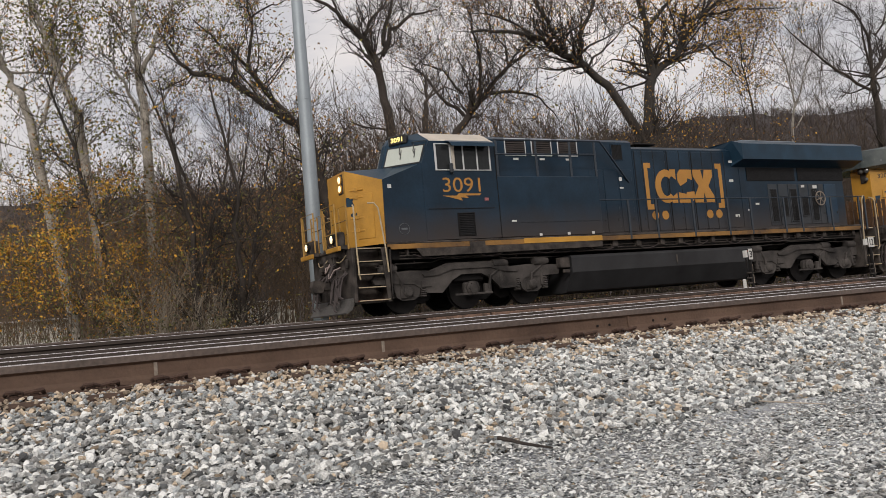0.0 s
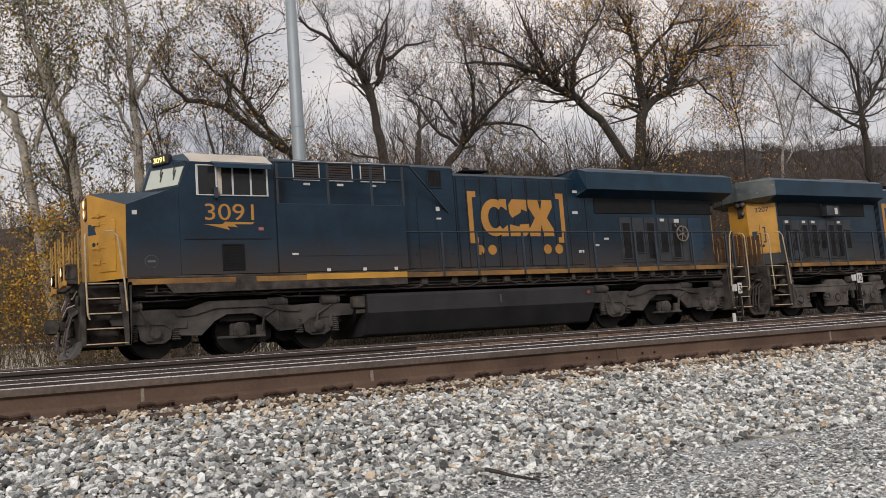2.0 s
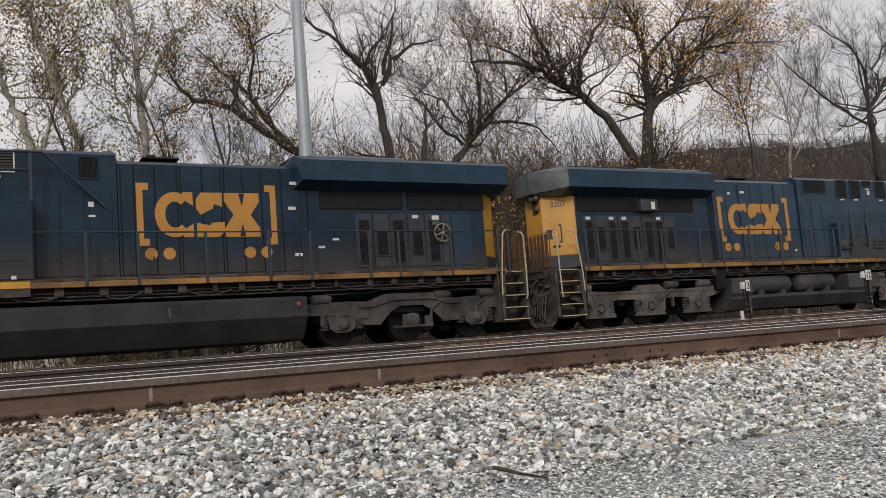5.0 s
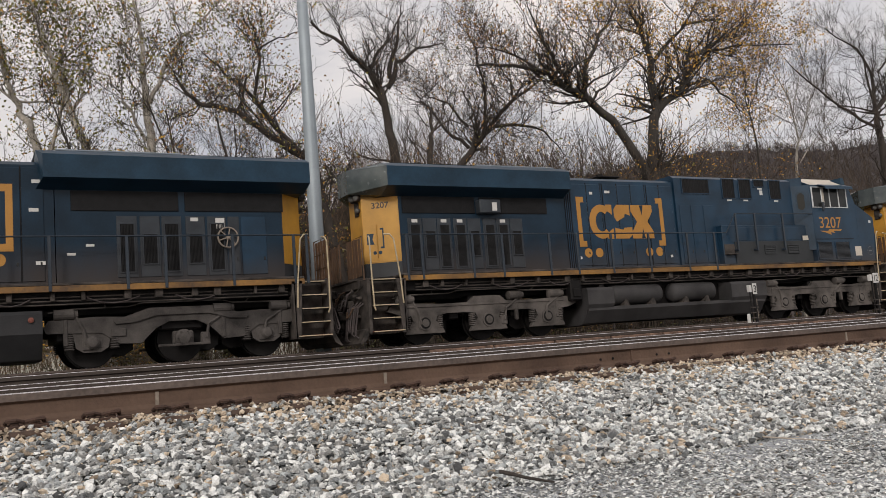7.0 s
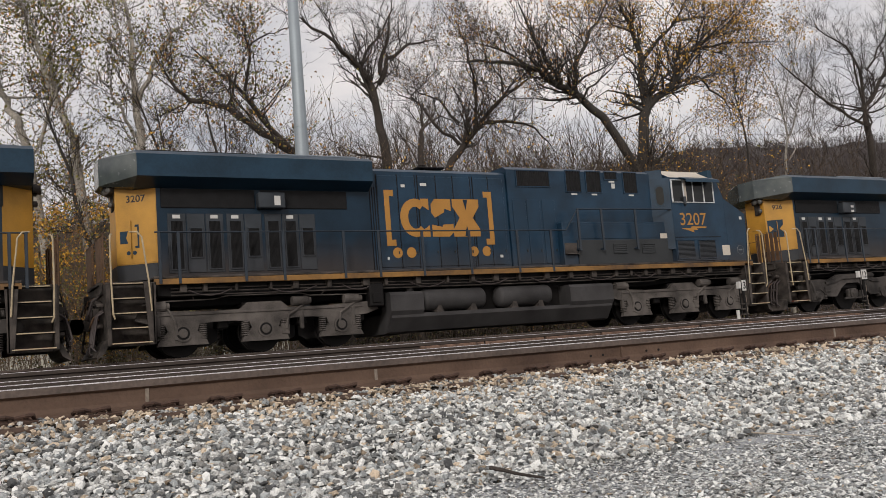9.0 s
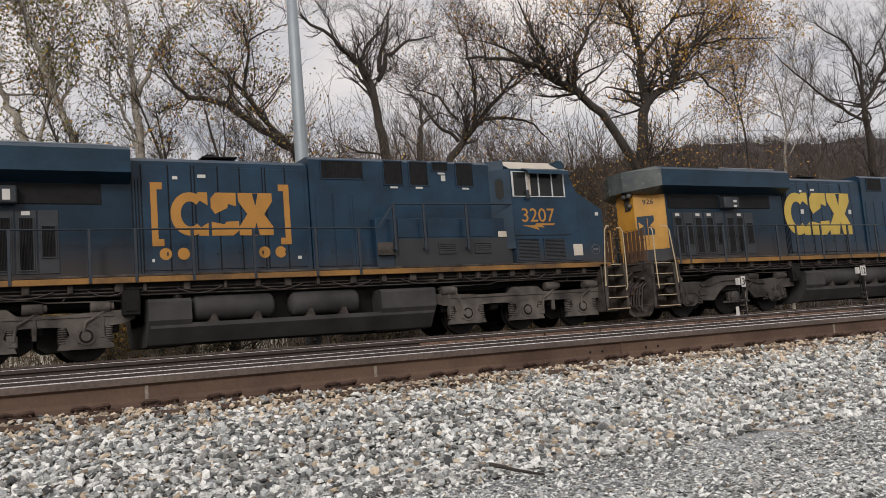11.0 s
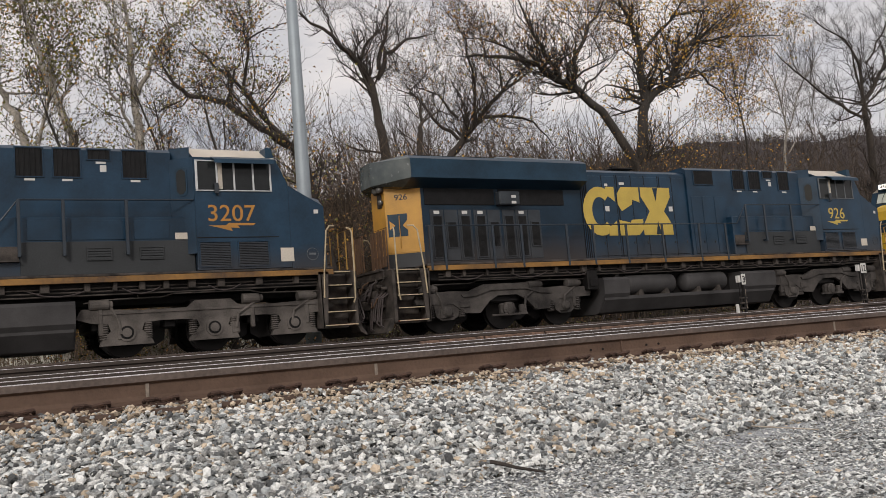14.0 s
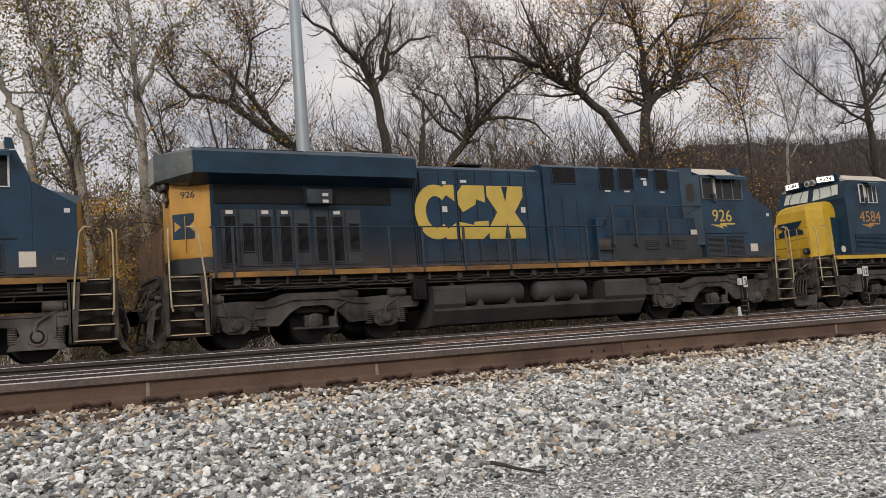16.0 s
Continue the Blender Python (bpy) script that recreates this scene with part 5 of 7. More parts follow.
def emblem(loco, x0, x1, z0, z1, y, mat):
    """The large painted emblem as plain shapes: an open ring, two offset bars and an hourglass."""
    w, h = (x1 - x0), (z1 - z0)
    a, zc = 0.37 * w, 0.5 * (z0 + z1)
    m = Mesh()
    ring = []
    rx, rz, n = a / 2, h / 2, 18
    for i in range(n + 1):
        t = radians(48 + (312 - 48) * i / n)
        ring.append((x0 + rx + rx * math.cos(t), zc + rz * math.sin(t)))
    for i in range(n, -1, -1):
        t = radians(48 + (312 - 48) * i / n)
        ring.append((x0 + rx + 0.48 * rx * math.cos(t), zc + 0.58 * rz * math.sin(t)))
    k = len(ring) // 2
    nv = len(ring)
    vs = [(x, y - 0.004, z) for x, z in ring] + [(x, y, z) for x, z in ring]
    fs = [(i, i + 1, nv - 2 - i, nv - 1 - i) for i in range(k - 1)]
    fs += [(i, (i + 1) % nv, (i + 1) % nv + nv, i + nv) for i in range(nv)]
    m.add(vs, fs)
    m.prism([(x0 + 0.26 * w, z0), (x0 + 0.355 * w, z0), (x0 + 0.355 * w, z0 + 0.30 * h), (x0 + 0.26 * w, z0 + 0.16 * h)], "y", y, y - 0.008)
    m.prism([(x0 + 0.26 * w, z1), (x0 + 0.355 * w, z1), (x0 + 0.355 * w, z1 - 0.30 * h), (x0 + 0.26 * w, z1 - 0.16 * h)], "y", y, y - 0.008)
    part("emblem_ring", m, mat, loco)
    m = Mesh()
    b0, b1 = x0 + 0.385 * w, x0 + 0.655 * w
    m.prism([(b0 + 0.05 * w, z1), (b1 - 0.02 * w, z1), (b1 - 0.02 * w, z1 - 0.32 * h), (b0 + 0.17 * w, z1 - 0.26 * h), (b0 + 0.16 * w, z1 - 0.36 * h),
             (b0 + 0.04 * w, z1 - 0.50 * h), (b0, z1 - 0.36 * h), (b0, z1 - 0.14 * h)], "y", y, y - 0.004)
    m.prism([(b1 - 0.13 * w, z1 - 0.68 * h), (b1, z1 - 0.66 * h), (b1, z0 + 0.12 * h), (b1 - 0.06 * w, z0), (b0, z0), (b0, z0 + 0.32 * h), (b1 - 0.14 * w, z0 + 0.26 * h)], "y", y, y - 0.004)
    part("emblem_bar", m, mat, loco)
    m = Mesh()
    g0, g1 = x0 + 0.655 * w, x1
    gm = 0.5 * (g0 + g1)
    m.prism([(g0, z1), (g1, z1), (g1, z1 - 0.2 * h), (gm + 0.085 * w, zc), (gm - 0.085 * w, zc), (g0, z1 - 0.2 * h)], "y", y, y - 0.004)
    m.prism([(g0, z0), (g1, z0), (g1, z0 + 0.2 * h), (gm + 0.085 * w, zc), (gm - 0.085 * w, zc), (g0, z0 + 0.2 * h)], "y", y, y - 0.004)
    m.k = 1
    for s in (1, -1):
        m.prism([(gm - 0.03 * w, zc + s * 0.49 * h), (gm + 0.03 * w, zc + s * 0.49 * h), (gm, zc + s * 0.20 * h)], "y", y - 0.0045, y - 0.007)
    part("emblem_hourglass", m, [mat, BLUE], loco)


def brackets(loco, x0, x1, z0, z1, y, mat):
    """Square brackets round the emblem, with pairs of wheels below."""
    for x, s in ((x0, 1), (x1, -1)):
        m = Mesh()
        m.prism([(x, z0), (x + s * 0.28, z0), (x + s * 0.28, z0 + 0.17), (x + s * 0.15, z0 + 0.17), (x + s * 0.15, z1 - 0.17), (x + s * 0.28, z1 - 0.17), (x + s * 0.28, z1), (x, z1)], "y", y, y - 0.004)
        part("emblem_bracket", m, mat, loco)
        for d in (0.30, 0.72):
            c = Mesh()
            c.lathe("y", (x + s * d, y, z0 - 0.19), [(0.0, 0.145), (-0.004, 0.145)], 20)
            part("emblem_dot", c, mat, loco)


def bolt_mark(loco, x, z, w, y, mat):
    m = Mesh()
    m.prism([(x, z + 0.10), (x + 0.36 * w, z + 0.10), (x + 0.42 * w, z + 0.16), (x + w, z + 0.15), (x + 0.95 * w, z + 0.10), (x + 0.60 * w, z + 0.10),
             (x + 0.66 * w, z + 0.03), (x + 0.46 * w, z + 0.05), (x + 0.50 * w, z - 0.04), (x + 0.24 * w, z + 0.04)], "y", y, y - 0.004)
    part("bolt_mark", m, mat, loco)


def cab(loco, x0, x1, front, number, mat_text, board_lit):
    """A wide cab from x0 to x1 whose front faces left (front=-1) or right (1): body, white roof, side window, awning."""
    m = Mesh()
    a, b = (x0, x1)
    if front < 0:
        prof = [(a - 0.28, 1.90), (a - 0.28, 4.00), (a, 4.62), (b, 4.62), (b, 1.90)]
    else:
        prof = [(a, 1.90), (a, 4.62), (b, 4.62), (b + 0.28, 4.00), (b + 0.28, 1.90)]
    m.prism(prof, "y", -1.50, 1.50)
    part("cab_body", m, BLUE if board_lit else BLUE_CLEAN, loco)
    r = Mesh()
    f0, f1 = (a + 0.02 if front < 0 else a), (b if front < 0 else b - 0.02)
    vs = [(f0, -1.50, 4.62), (f1, -1.50, 4.62), (f1, -0.85, 4.97), (f0, -0.85, 4.97), (f0, 0.85, 4.97), (f1, 0.85, 4.97), (f1, 1.50, 4.62), (f0, 1.50, 4.62)]
    r.add(vs, [(0, 1, 2, 3), (3, 2, 5, 4), (4, 5, 6, 7)])
    r.k = 1
    r.add(vs, [(0, 3, 4, 7), (1, 6, 5, 2), (0, 7, 6, 1)])
    part("cab_roof", r, [ROOF_WHITE, BLUE], loco, "weathered white cab roof")
    wx0, wx1 = (x0 + 0.16, x1 - 0.18) if front < 0 else (x0 + 0.06, x1 - 0.16)
    wins(loco, wx0, wx1, 3.82, 4.52, GREY_FRAME if number == "926" else None)
    return m


def wins(loco, x0, x1, z0, z1, frame_mat=None):
    fr = Mesh()
    t = 0.028
    cols = [x0, x0 + 0.27 * (x1 - x0), x0 + 0.50 * (x1 - x0), x0 + 0.76 * (x1 - x0), x1]
    fr.box(x0 - t, x1 + t, -1.50, -1.535, z1, z1 + t, 0.006)
    fr.box(x0 - t, x1 + t, -1.50, -1.535, z0 - t, z0, 0.006)
    for i, c in enumerate(cols):
        k = 0.022 if i else t
        fr.box(c - k, c + k, -1.50, -1.533, z0, z1, 0.006)
    win = part("side_window", fr, frame_mat or FRAME_ALU, loco, "framed sliding cab window")
    for c0, c1 in zip(cols, cols[1:]):
        p = Mesh()
        p.box(c0 + 0.02, c1 - 0.02, -1.502, -1.515, z0 + 0.004, z1 - 0.004, 0.002)
        part("pane", p, PANE, win)
    cu = Mesh()
    cu.box(cols[1] + 0.03, cols[1] + 0.13, -1.516, -1.525, z0 + 0.02, z1 - 0.02, 0.002)
    part("curtain", cu, ROOF_WHITE, win)
    aw = Mesh()
    aw.prism([(-1.50, z1 + 0.10), (-1.50, z1 + 0.12), (-1.80, z1 + 0.01), (-1.84, z1 - 0.10), (-1.82, z1 - 0.10), (-1.78, z1 - 0.01)], "x", x0 + 0.20 * (x1 - x0), x1 + 0.02)
    part("awning", aw, BLUE_ROOF, loco, "blue window awning")
    mi = Mesh()
    mi.box(x0 + 0.22 * (x1 - x0), x0 + 0.22 * (x1 - x0) + 0.1, -1.56, -1.62, z0 - 0.10, z0 + 0.16, 0.01)
    mi.tube([(x0 + 0.27 * (x1 - x0), -1.5, z0 - 0.12), (x0 + 0.27 * (x1 - x0), -1.60, z0 - 0.12)], 0.012)
    part("mirror", mi, GREY_DOOR, loco)


def windshield(loco, xb, xt, zb, zt, front, board, lit, box_mat):
    """Two panes with gasket, wipers and number boards above; xb, xt: x at the lower and upper edge."""
    X = lambda z: xb + (xt - xb) * (z - zb) / (zt - zb)
    for s in (-1, 1):
        for nm, grow, off, mat in (("gasket", 0.035, 0.012, BLACK_GLOSS), ("windshield", 0.0, 0.022, SCREEN_SKY)):
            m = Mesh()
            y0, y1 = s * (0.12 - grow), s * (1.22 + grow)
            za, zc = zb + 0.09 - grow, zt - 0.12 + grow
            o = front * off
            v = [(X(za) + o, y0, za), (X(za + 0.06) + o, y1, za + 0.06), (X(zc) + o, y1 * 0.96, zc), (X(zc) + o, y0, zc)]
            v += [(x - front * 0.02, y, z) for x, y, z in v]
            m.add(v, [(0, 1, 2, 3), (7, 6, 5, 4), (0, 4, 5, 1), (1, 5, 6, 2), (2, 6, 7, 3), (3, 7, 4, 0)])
            part(nm, m, mat, loco, "windshield with a pale sky reflection in its colour" if nm == "windshield" else "")
        for y in (0.35, 0.85):
            wp = Mesh()
            zt2 = zt - 0.10
            wp.tube([(X(zt2) + front * 0.04, s * y, zt2), (X(zt2 - 0.25) + front * 0.045, s * (y + 0.10), zt2 - 0.25), (X(zt2 - 0.42) + front * 0.04, s * (y + 0.10), zt2 - 0.42)], 0.012, 6)
            part("wiper", wp, BLACK_GLOSS, loco)


def number_board(loco, x, z, yaw, text, w, h, dark):
    """A lit number board that faces left and towards the near side."""
    back, tx = (BLACK_GLOSS, NUMBER) if dark else (NUMBER_WHITE, BLACK_GLOSS)
    m = Mesh()
    m.box(-w / 2 - 0.03, w / 2 + 0.03, -0.02, 0.14, -h / 2 - 0.03, h / 2 + 0.03, 0.02)
    b = part("number_board", m, BLACK_GLOSS if dark else BLUE_ROOF, loco)
    p = Mesh()
    p.box(-w / 2, w / 2, -0.026, -0.019, -h / 2, h / 2, 0.003)
    part("board_face", p, back, b)
    writing(text, -w * 0.36, -h * 0.34, h * 0.68, w * 0.72, -0.026, b, tx, name="road_number")
    b.matrix_basis = pose(*x, z, 0, 0, yaw)


def headlights(loco, spots, axis_yaw, r, lit, housing):
    for x, y, z in spots:
        m = Mesh()
        m.lathe("x", (0, 0, 0), [(-0.03, r * 1.15), (-0.03, r * 1.3), (0.12, r * 1.3)], 18)
        b = part("headlight", m, housing, loco)
        g = Mesh()
        g.lathe("x", (0, 0, 0), [(-0.045, r * 0.55), (-0.030, r), (-0.01, r)], 18)
        part("lens", g, LAMP_ON if lit else LAMP_OFF, b, smooth=True)
        b.matrix_basis = pose(x, y, z, 0, 0, axis_yaw)


def frame_and_sill(loco, x0, x1, stripe):
    m = Mesh()
    m.box(x0 + 0.1, x1 - 0.1, -1.25, 1.25, 1.42, 1.76, 0.03)
    m.box(x0 + 0.1, x1 - 0.1, -0.5, 0.5, 1.2, 1.42, 0.03)
    part("main_frame", m, DARK, loco)
    d = Mesh()
    d.box(x0, x1, -1.495, 1.495, 1.828, 1.885, 0.01)
    part("walkway", d, GRIME, loco)
    for s in (-1, 1):
        n = Mesh()
        n.box(x0, x1, s * 1.44, s * 1.50, 1.69, 1.825, 0.008)
        part("side_sill", n, stripe, loco, "dirty yellow stripe along the frame edge")
    k = Mesh()
    rng = random.Random(int(x0 * 100))
    x = x0 + 0.6
    while x < x1 - 0.6:
        k.box(x, x + rng.uniform(0.06, 0.2), -1.40, -1.2, 1.50, 1.69, 0.01)
        x += rng.uniform(0.5, 1.0)
    for z in (1.44, 1.52, 1.60):
        k.tube([(x0 + 0.4, -1.33, z), (0.5 * (x0 + x1), -1.30, z - 0.03), (x1 - 0.4, -1.33, z)], 0.018)
    part("conduit", k, GRIME, loco)
    for i in range(9):
        c = Mesh()
        x = x0 + 0.8 + i * (x1 - x0 - 2) / 9
        w = rng.uniform(0.6, 1.3)
        c.tube([(x, -1.36, 1.55), (x + 0.25 * w, -1.38, 1.44), (x + 0.5 * w, -1.38, 1.41), (x + 0.75 * w, -1.38, 1.45), (x + w, -1.36, 1.55)], 0.016, 6)
        part("hanging_cable", c, HOSE, loco)


def handrail(loco, xs, z, x0, x1, ends=True):
    """A walkway handrail on the near side with separate posts, and the same on the far side."""
    for s in (-1, 1):
        m = Mesh()
        path = [(x0, s * 1.48, z), (x1, s * 1.48, z)]
        m.tube(path, 0.02, 8)
        hr = part("handrail", m, RAIL_PIPE, loco)
        for x in xs:
            p = Mesh()
            p.box(x - 0.035, x + 0.035, s * 1.46, s * 1.515, 1.70, z, 0.008)
            part("post", p, RAIL_PIPE, hr)


def tank(loco, x0, x1, reservoirs):
    m = Mesh()
    prof = [(-1.42, 1.30), (-1.48, 1.22), (-1.48, 0.80), (-1.10, 0.26), (-1.0, 0.22), (1.0, 0.22), (1.10, 0.26), (1.48, 0.80), (1.48, 1.22), (1.42, 1.30)]
    if not reservoirs:
        m.prism(prof, "x", x0 + 0.12, x1 - 0.05)
        t = part("fuel_tank", m, TANK, loco, "dusty black fuel tank under the frame")
        g = Mesh()
        g.lathe("y", (x1 - 0.28, 0, 1.10), [(-1.48, 0.06), (-1.52, 0.06), (-1.53, 0.03)], 12)
        part("filler_cap", g, RED_TREAD, t)
        g = Mesh()
        g.box(x0 - 0.25, x0 + 0.1, -1.42, -1.2, 0.95, 1.25, 0.02)
        g.box(x0 - 0.2, x0 + 0.05, -1.46, -1.42, 0.8, 0.9, 0.02)
        part("valve_box", g, GRIME, t)
        g = Mesh()
        g.box(0.45 * x0 + 0.55 * x1, 0.45 * x0 + 0.55 * x1 + 0.06, -1.48, -1.50, 0.85, 1.15, 0.005)
        part("gauge_box", g, GRIME, t)
        return
    low = [(-1.40, 0.72), (-1.40, 0.62), (-1.10, 0.26), (1.10, 0.26), (1.40, 0.62), (1.40, 0.72)]
    m.prism(low, "x", x0 + 0.04, x1 - 0.04)
    t = part("fuel_tank", m, TANK_DUSTY, loco, "dusty fuel tank with air reservoirs in its side")
    for a, b in ((x0, x0 + 0.98), (x1 - 1.62, x1)):
        g = Mesh()
        g.prism([(y, z) for y, z in prof], "x", a, b)
        part("tank_end", g, TANK_DUSTY, t)
    for a, b in ((x0 + 1.02, x0 + 3.08), (x0 + 3.45, x0 + 5.35)):
        g = Mesh()
        n = 6
        ends = [(a + 0.16 * (1 - math.cos(i * math.pi / 2 / n)), 0.30 * math.sin(i * math.pi / 2 / n)) for i in range(n + 1)]
        g.lathe("x", (0, -1.12, 1.06), ends + [(a + b - x, r) for x, r in reversed(ends)], 24)
        part("air_reservoir", g, TANK_DUSTY, t, "dusty cylindrical air reservoir", smooth=True)
        for x in (a + 0.5, b - 0.5):
            k = Mesh()
            k.prism([(x - 0.12, 0.70), (x + 0.12, 0.70), (x + 0.05, 0.90), (x - 0.05, 0.90)], "y", -1.38, -1.0)
            part("saddle", k, GRIME, t)
    b = Mesh()
    b.box(x0, x1, -0.9, 0.9, 0.7, 1.45, 0.03)
    b.box(x0 - 0.55, x0 - 0.15, -1.42, -1.1, 0.95, 1.55, 0.03)
    b.box(x0 - 0.48, x0 - 0.22, -1.45, -1.42, 1.05, 1.30, 0.02)
    b.lathe("z", (x0 + 0.72, -1.2, 1.30), [(0, 0.11), (0.09, 0.10), (0.13, 0.03)], 12)
    part("equipment_rack", b, DARK, t)


def wing(loco, x0, x1, rear, tip):
    """The wide radiator box on the roof; its rear end (rear=-1 left, 1 right) comes to a blunt point, tip metres out."""
    m = Mesh()
    sec = [(-1.0, 4.06), (-1.50, 4.25), (-1.50, 4.78), (-1.20, 4.92), (1.20, 4.92), (1.50, 4.78), (1.50, 4.25), (1.0, 4.06)]
    vs = []
    a, b = (x0, x1) if rear < 0 else (x1, x0)
    n = len(sec)
    for y, z in sec:
        vs.append((a, y, z))
    for y, z in sec:
        vs.append((b + (0.05 if rear < 0 else -0.12) * (1 if abs(y) < 1.4 else 0), y, z))
    fs = [(i, (i + 1) % n, (i + 1) % n + n, i + n) for i in range(n)] + [tuple(range(n, 2 * n))]
    c = len(vs)
    for z in (4.20, 4.86):
        for y in (-0.35, 0.35):
            vs.append((a + tip * rear, y, z))
    fs += [(0, 1, c), (1, 2, c + 2, c), (2, 3, c + 2), (3, 4, c + 3, c + 2), (4, 5, c + 3), (5, 6, c + 1, c + 3), (6, 7, c + 1), (7, 0, c, c + 1), (c, c + 2, c + 3, c + 1)]
    m.add(vs, fs)
    for i in range(n + 1, len(m.m)):
        m.m[i] = 1
    w = part("radiator_housing", m, [BLUE_ROOF, SKY_SHEEN], loco, "wide overhanging navy radiator housing")
    t = Mesh()
    lo, hi = min(x0, x1) + 0.3, max(x0, x1) - 0.3
    mid = 0.5 * (lo + hi)
    t.box(lo, mid - 0.03, -1.12, 1.12, 4.90, 4.965, 0.02)
    t.box(mid + 0.03, hi, -1.12, 1.12, 4.90, 4.955, 0.02)
    part("roof_screen", t, [MESH], w)
    t = Mesh()
    s0, s1 = (lo, mid) if rear > 0 else (mid, hi)
    t.box(s0, s1, -1.16, 1.16, 4.925, 4.975, 0.02)
    part("roof_panel", t, [surface_roof], w)
    for a2, b2 in ((lo + 0.3, mid - 0.1), (mid + 0.05, hi - 0.3)):
        s = Mesh()
        s.box(a2, b2, -1.0, -1.03, 3.58, 4.05, 0.01)
        part("intake_screen", s, MESH, loco)


# paler blue for the radiator end faces: reflected sky put into the colour
SKY_SHEEN = surface("sky_sheen_blue", (0.030, 0.052, 0.062), 0.24, vary=0.4, scale=0.9, grain=8, bump=0.0, tint=(0.085, 0.095, 0.090), spec=0.8, speck=0.15)
surface_roof = surface("pale_roof_sheet", (0.16, 0.19, 0.22), 0.4, vary=0.3, scale=1.5, bump=0.03)


def rear_end(loco, xr, sg, number, deep):
    """The narrow rear end of the hood at xr, facing left (sg=1) or right (sg=-1), yellow over a dark base."""
    X = lambda d: xr + sg * d
    for nm, z0, z1, mat in (("rear_hood", 2.27, 4.15, YELLOW), ("rear_base", 1.88, 2.265, GREY_DOOR)):
        m = Mesh()
        m.prism([(X(0), -1.0), (X(-deep), -0.42), (X(-deep), 0.42), (X(0), 1.0)], "z", z0, z1)
        part(nm, m, mat, loco, "golden yellow rear hood end" if z1 > 4 else "")
    h = Mesh()
    h.box(X(-deep), X(-deep - 0.14), -0.36, 0.02, 4.0, 4.24, 0.03)
    h.box(X(-deep), X(-deep - 0.04), -0.26, -0.02, 3.62, 4.0, 0.01)
    part("lamp_housing", h, GRIME, loco)
    headlights(loco, [(X(-deep - 0.14), -0.40, 4.10), (X(-deep - 0.18), -0.20, 4.10)], 38 if sg > 0 else 180, 0.070, False, GRIME)
    headlights(loco, [(X(-deep - 0.08), -0.32, 3.76)], 38 if sg > 0 else 180, 0.055, False, GRIME)
    if sg > 0:
        # markings on the slanting cheek: an hourglass with a bracket, and the number
        yaw = math.degrees(math.atan2(-0.58, deep))
        base = part("cheek_panel", Mesh().box(0.03, math.hypot(0.58, deep) - 0.03, -0.004, 0.004, 2.30, 4.10, 0.001), YELLOW, loco)
        base.matrix_basis = pose(xr - deep, -0.425, 0, 0, 0, yaw)
        k = Mesh()
        if number == "926":
            k.prism([(0.08, 2.75), (0.60, 2.75), (0.60, 2.92), (0.46, 3.05), (0.60, 3.2), (0.60, 3.38), (0.05, 3.38), (0.05, 2.75)], "y", -0.005, -0.009)
            k.k = 1
            k.prism([(0.10, 2.95), (0.26, 3.06), (0.10, 3.2)], "y", -0.010, -0.012)
        else:
            k.prism([(0.10, 2.78), (0.30, 2.78), (0.25, 2.92), (0.30, 3.08), (0.10, 3.08)], "y", -0.005, -0.009)
            k.prism([(0.47, 2.66), (0.57, 2.66), (0.57, 3.22), (0.47, 3.22), (0.47, 3.17), (0.53, 3.17), (0.53, 2.71), (0.47, 2.71)], "y", -0.005, -0.009)
            k.lathe("y", (0.30, 0, 2.55), [(-0.005, 0.05), (-0.009, 0.05)], 12)
            k.lathe("y", (0.45, 0, 2.55), [(-0.005, 0.05), (-0.009, 0.05)], 12)
        part("cheek_emblem", k, [BLUE_ROOF, YELLOW], base)
        writing(number, 0.28, 3.76, 0.17, 0.12 * len(number), -0.006, base, BLACK_GLOSS, name="road_number")
        g = Mesh()
        g.tube([(0.38, -0.005, 3.32), (0.38, -0.05, 3.30), (0.38, -0.05, 2.45), (0.38, -0.005, 2.43)], 0.012)
        part("grab_iron", g, YELLOW, base)


def hood(loco, x0, x1, top, y=1.0, name="engine_hood", mat=None):
    m = Mesh()
    m.prism([(-y, 1.885), (-y, top - 0.10), (-y + 0.16, top), (y - 0.16, top), (y, top - 0.10), (y, 1.885)], "x", x0, x1)
    return part(name, m, mat or BLUE, loco)


def roof_gear(loco, x):
    m = Mesh()
    m.box(x, x + 0.9, -0.35, 0.35, 4.72, 4.84, 0.03)
    m.lathe("z", (x + 0.3, -0.2, 4.84), [(0, 0.09), (0.12, 0.08), (0.13, 0.12), (0.18, 0.12)], 12)
    m.box(x + 0.05, x + 0.95, -0.42, 0.42, 4.90, 4.95, 0.015)
    part("roof_exhaust", m, DARK, loco)


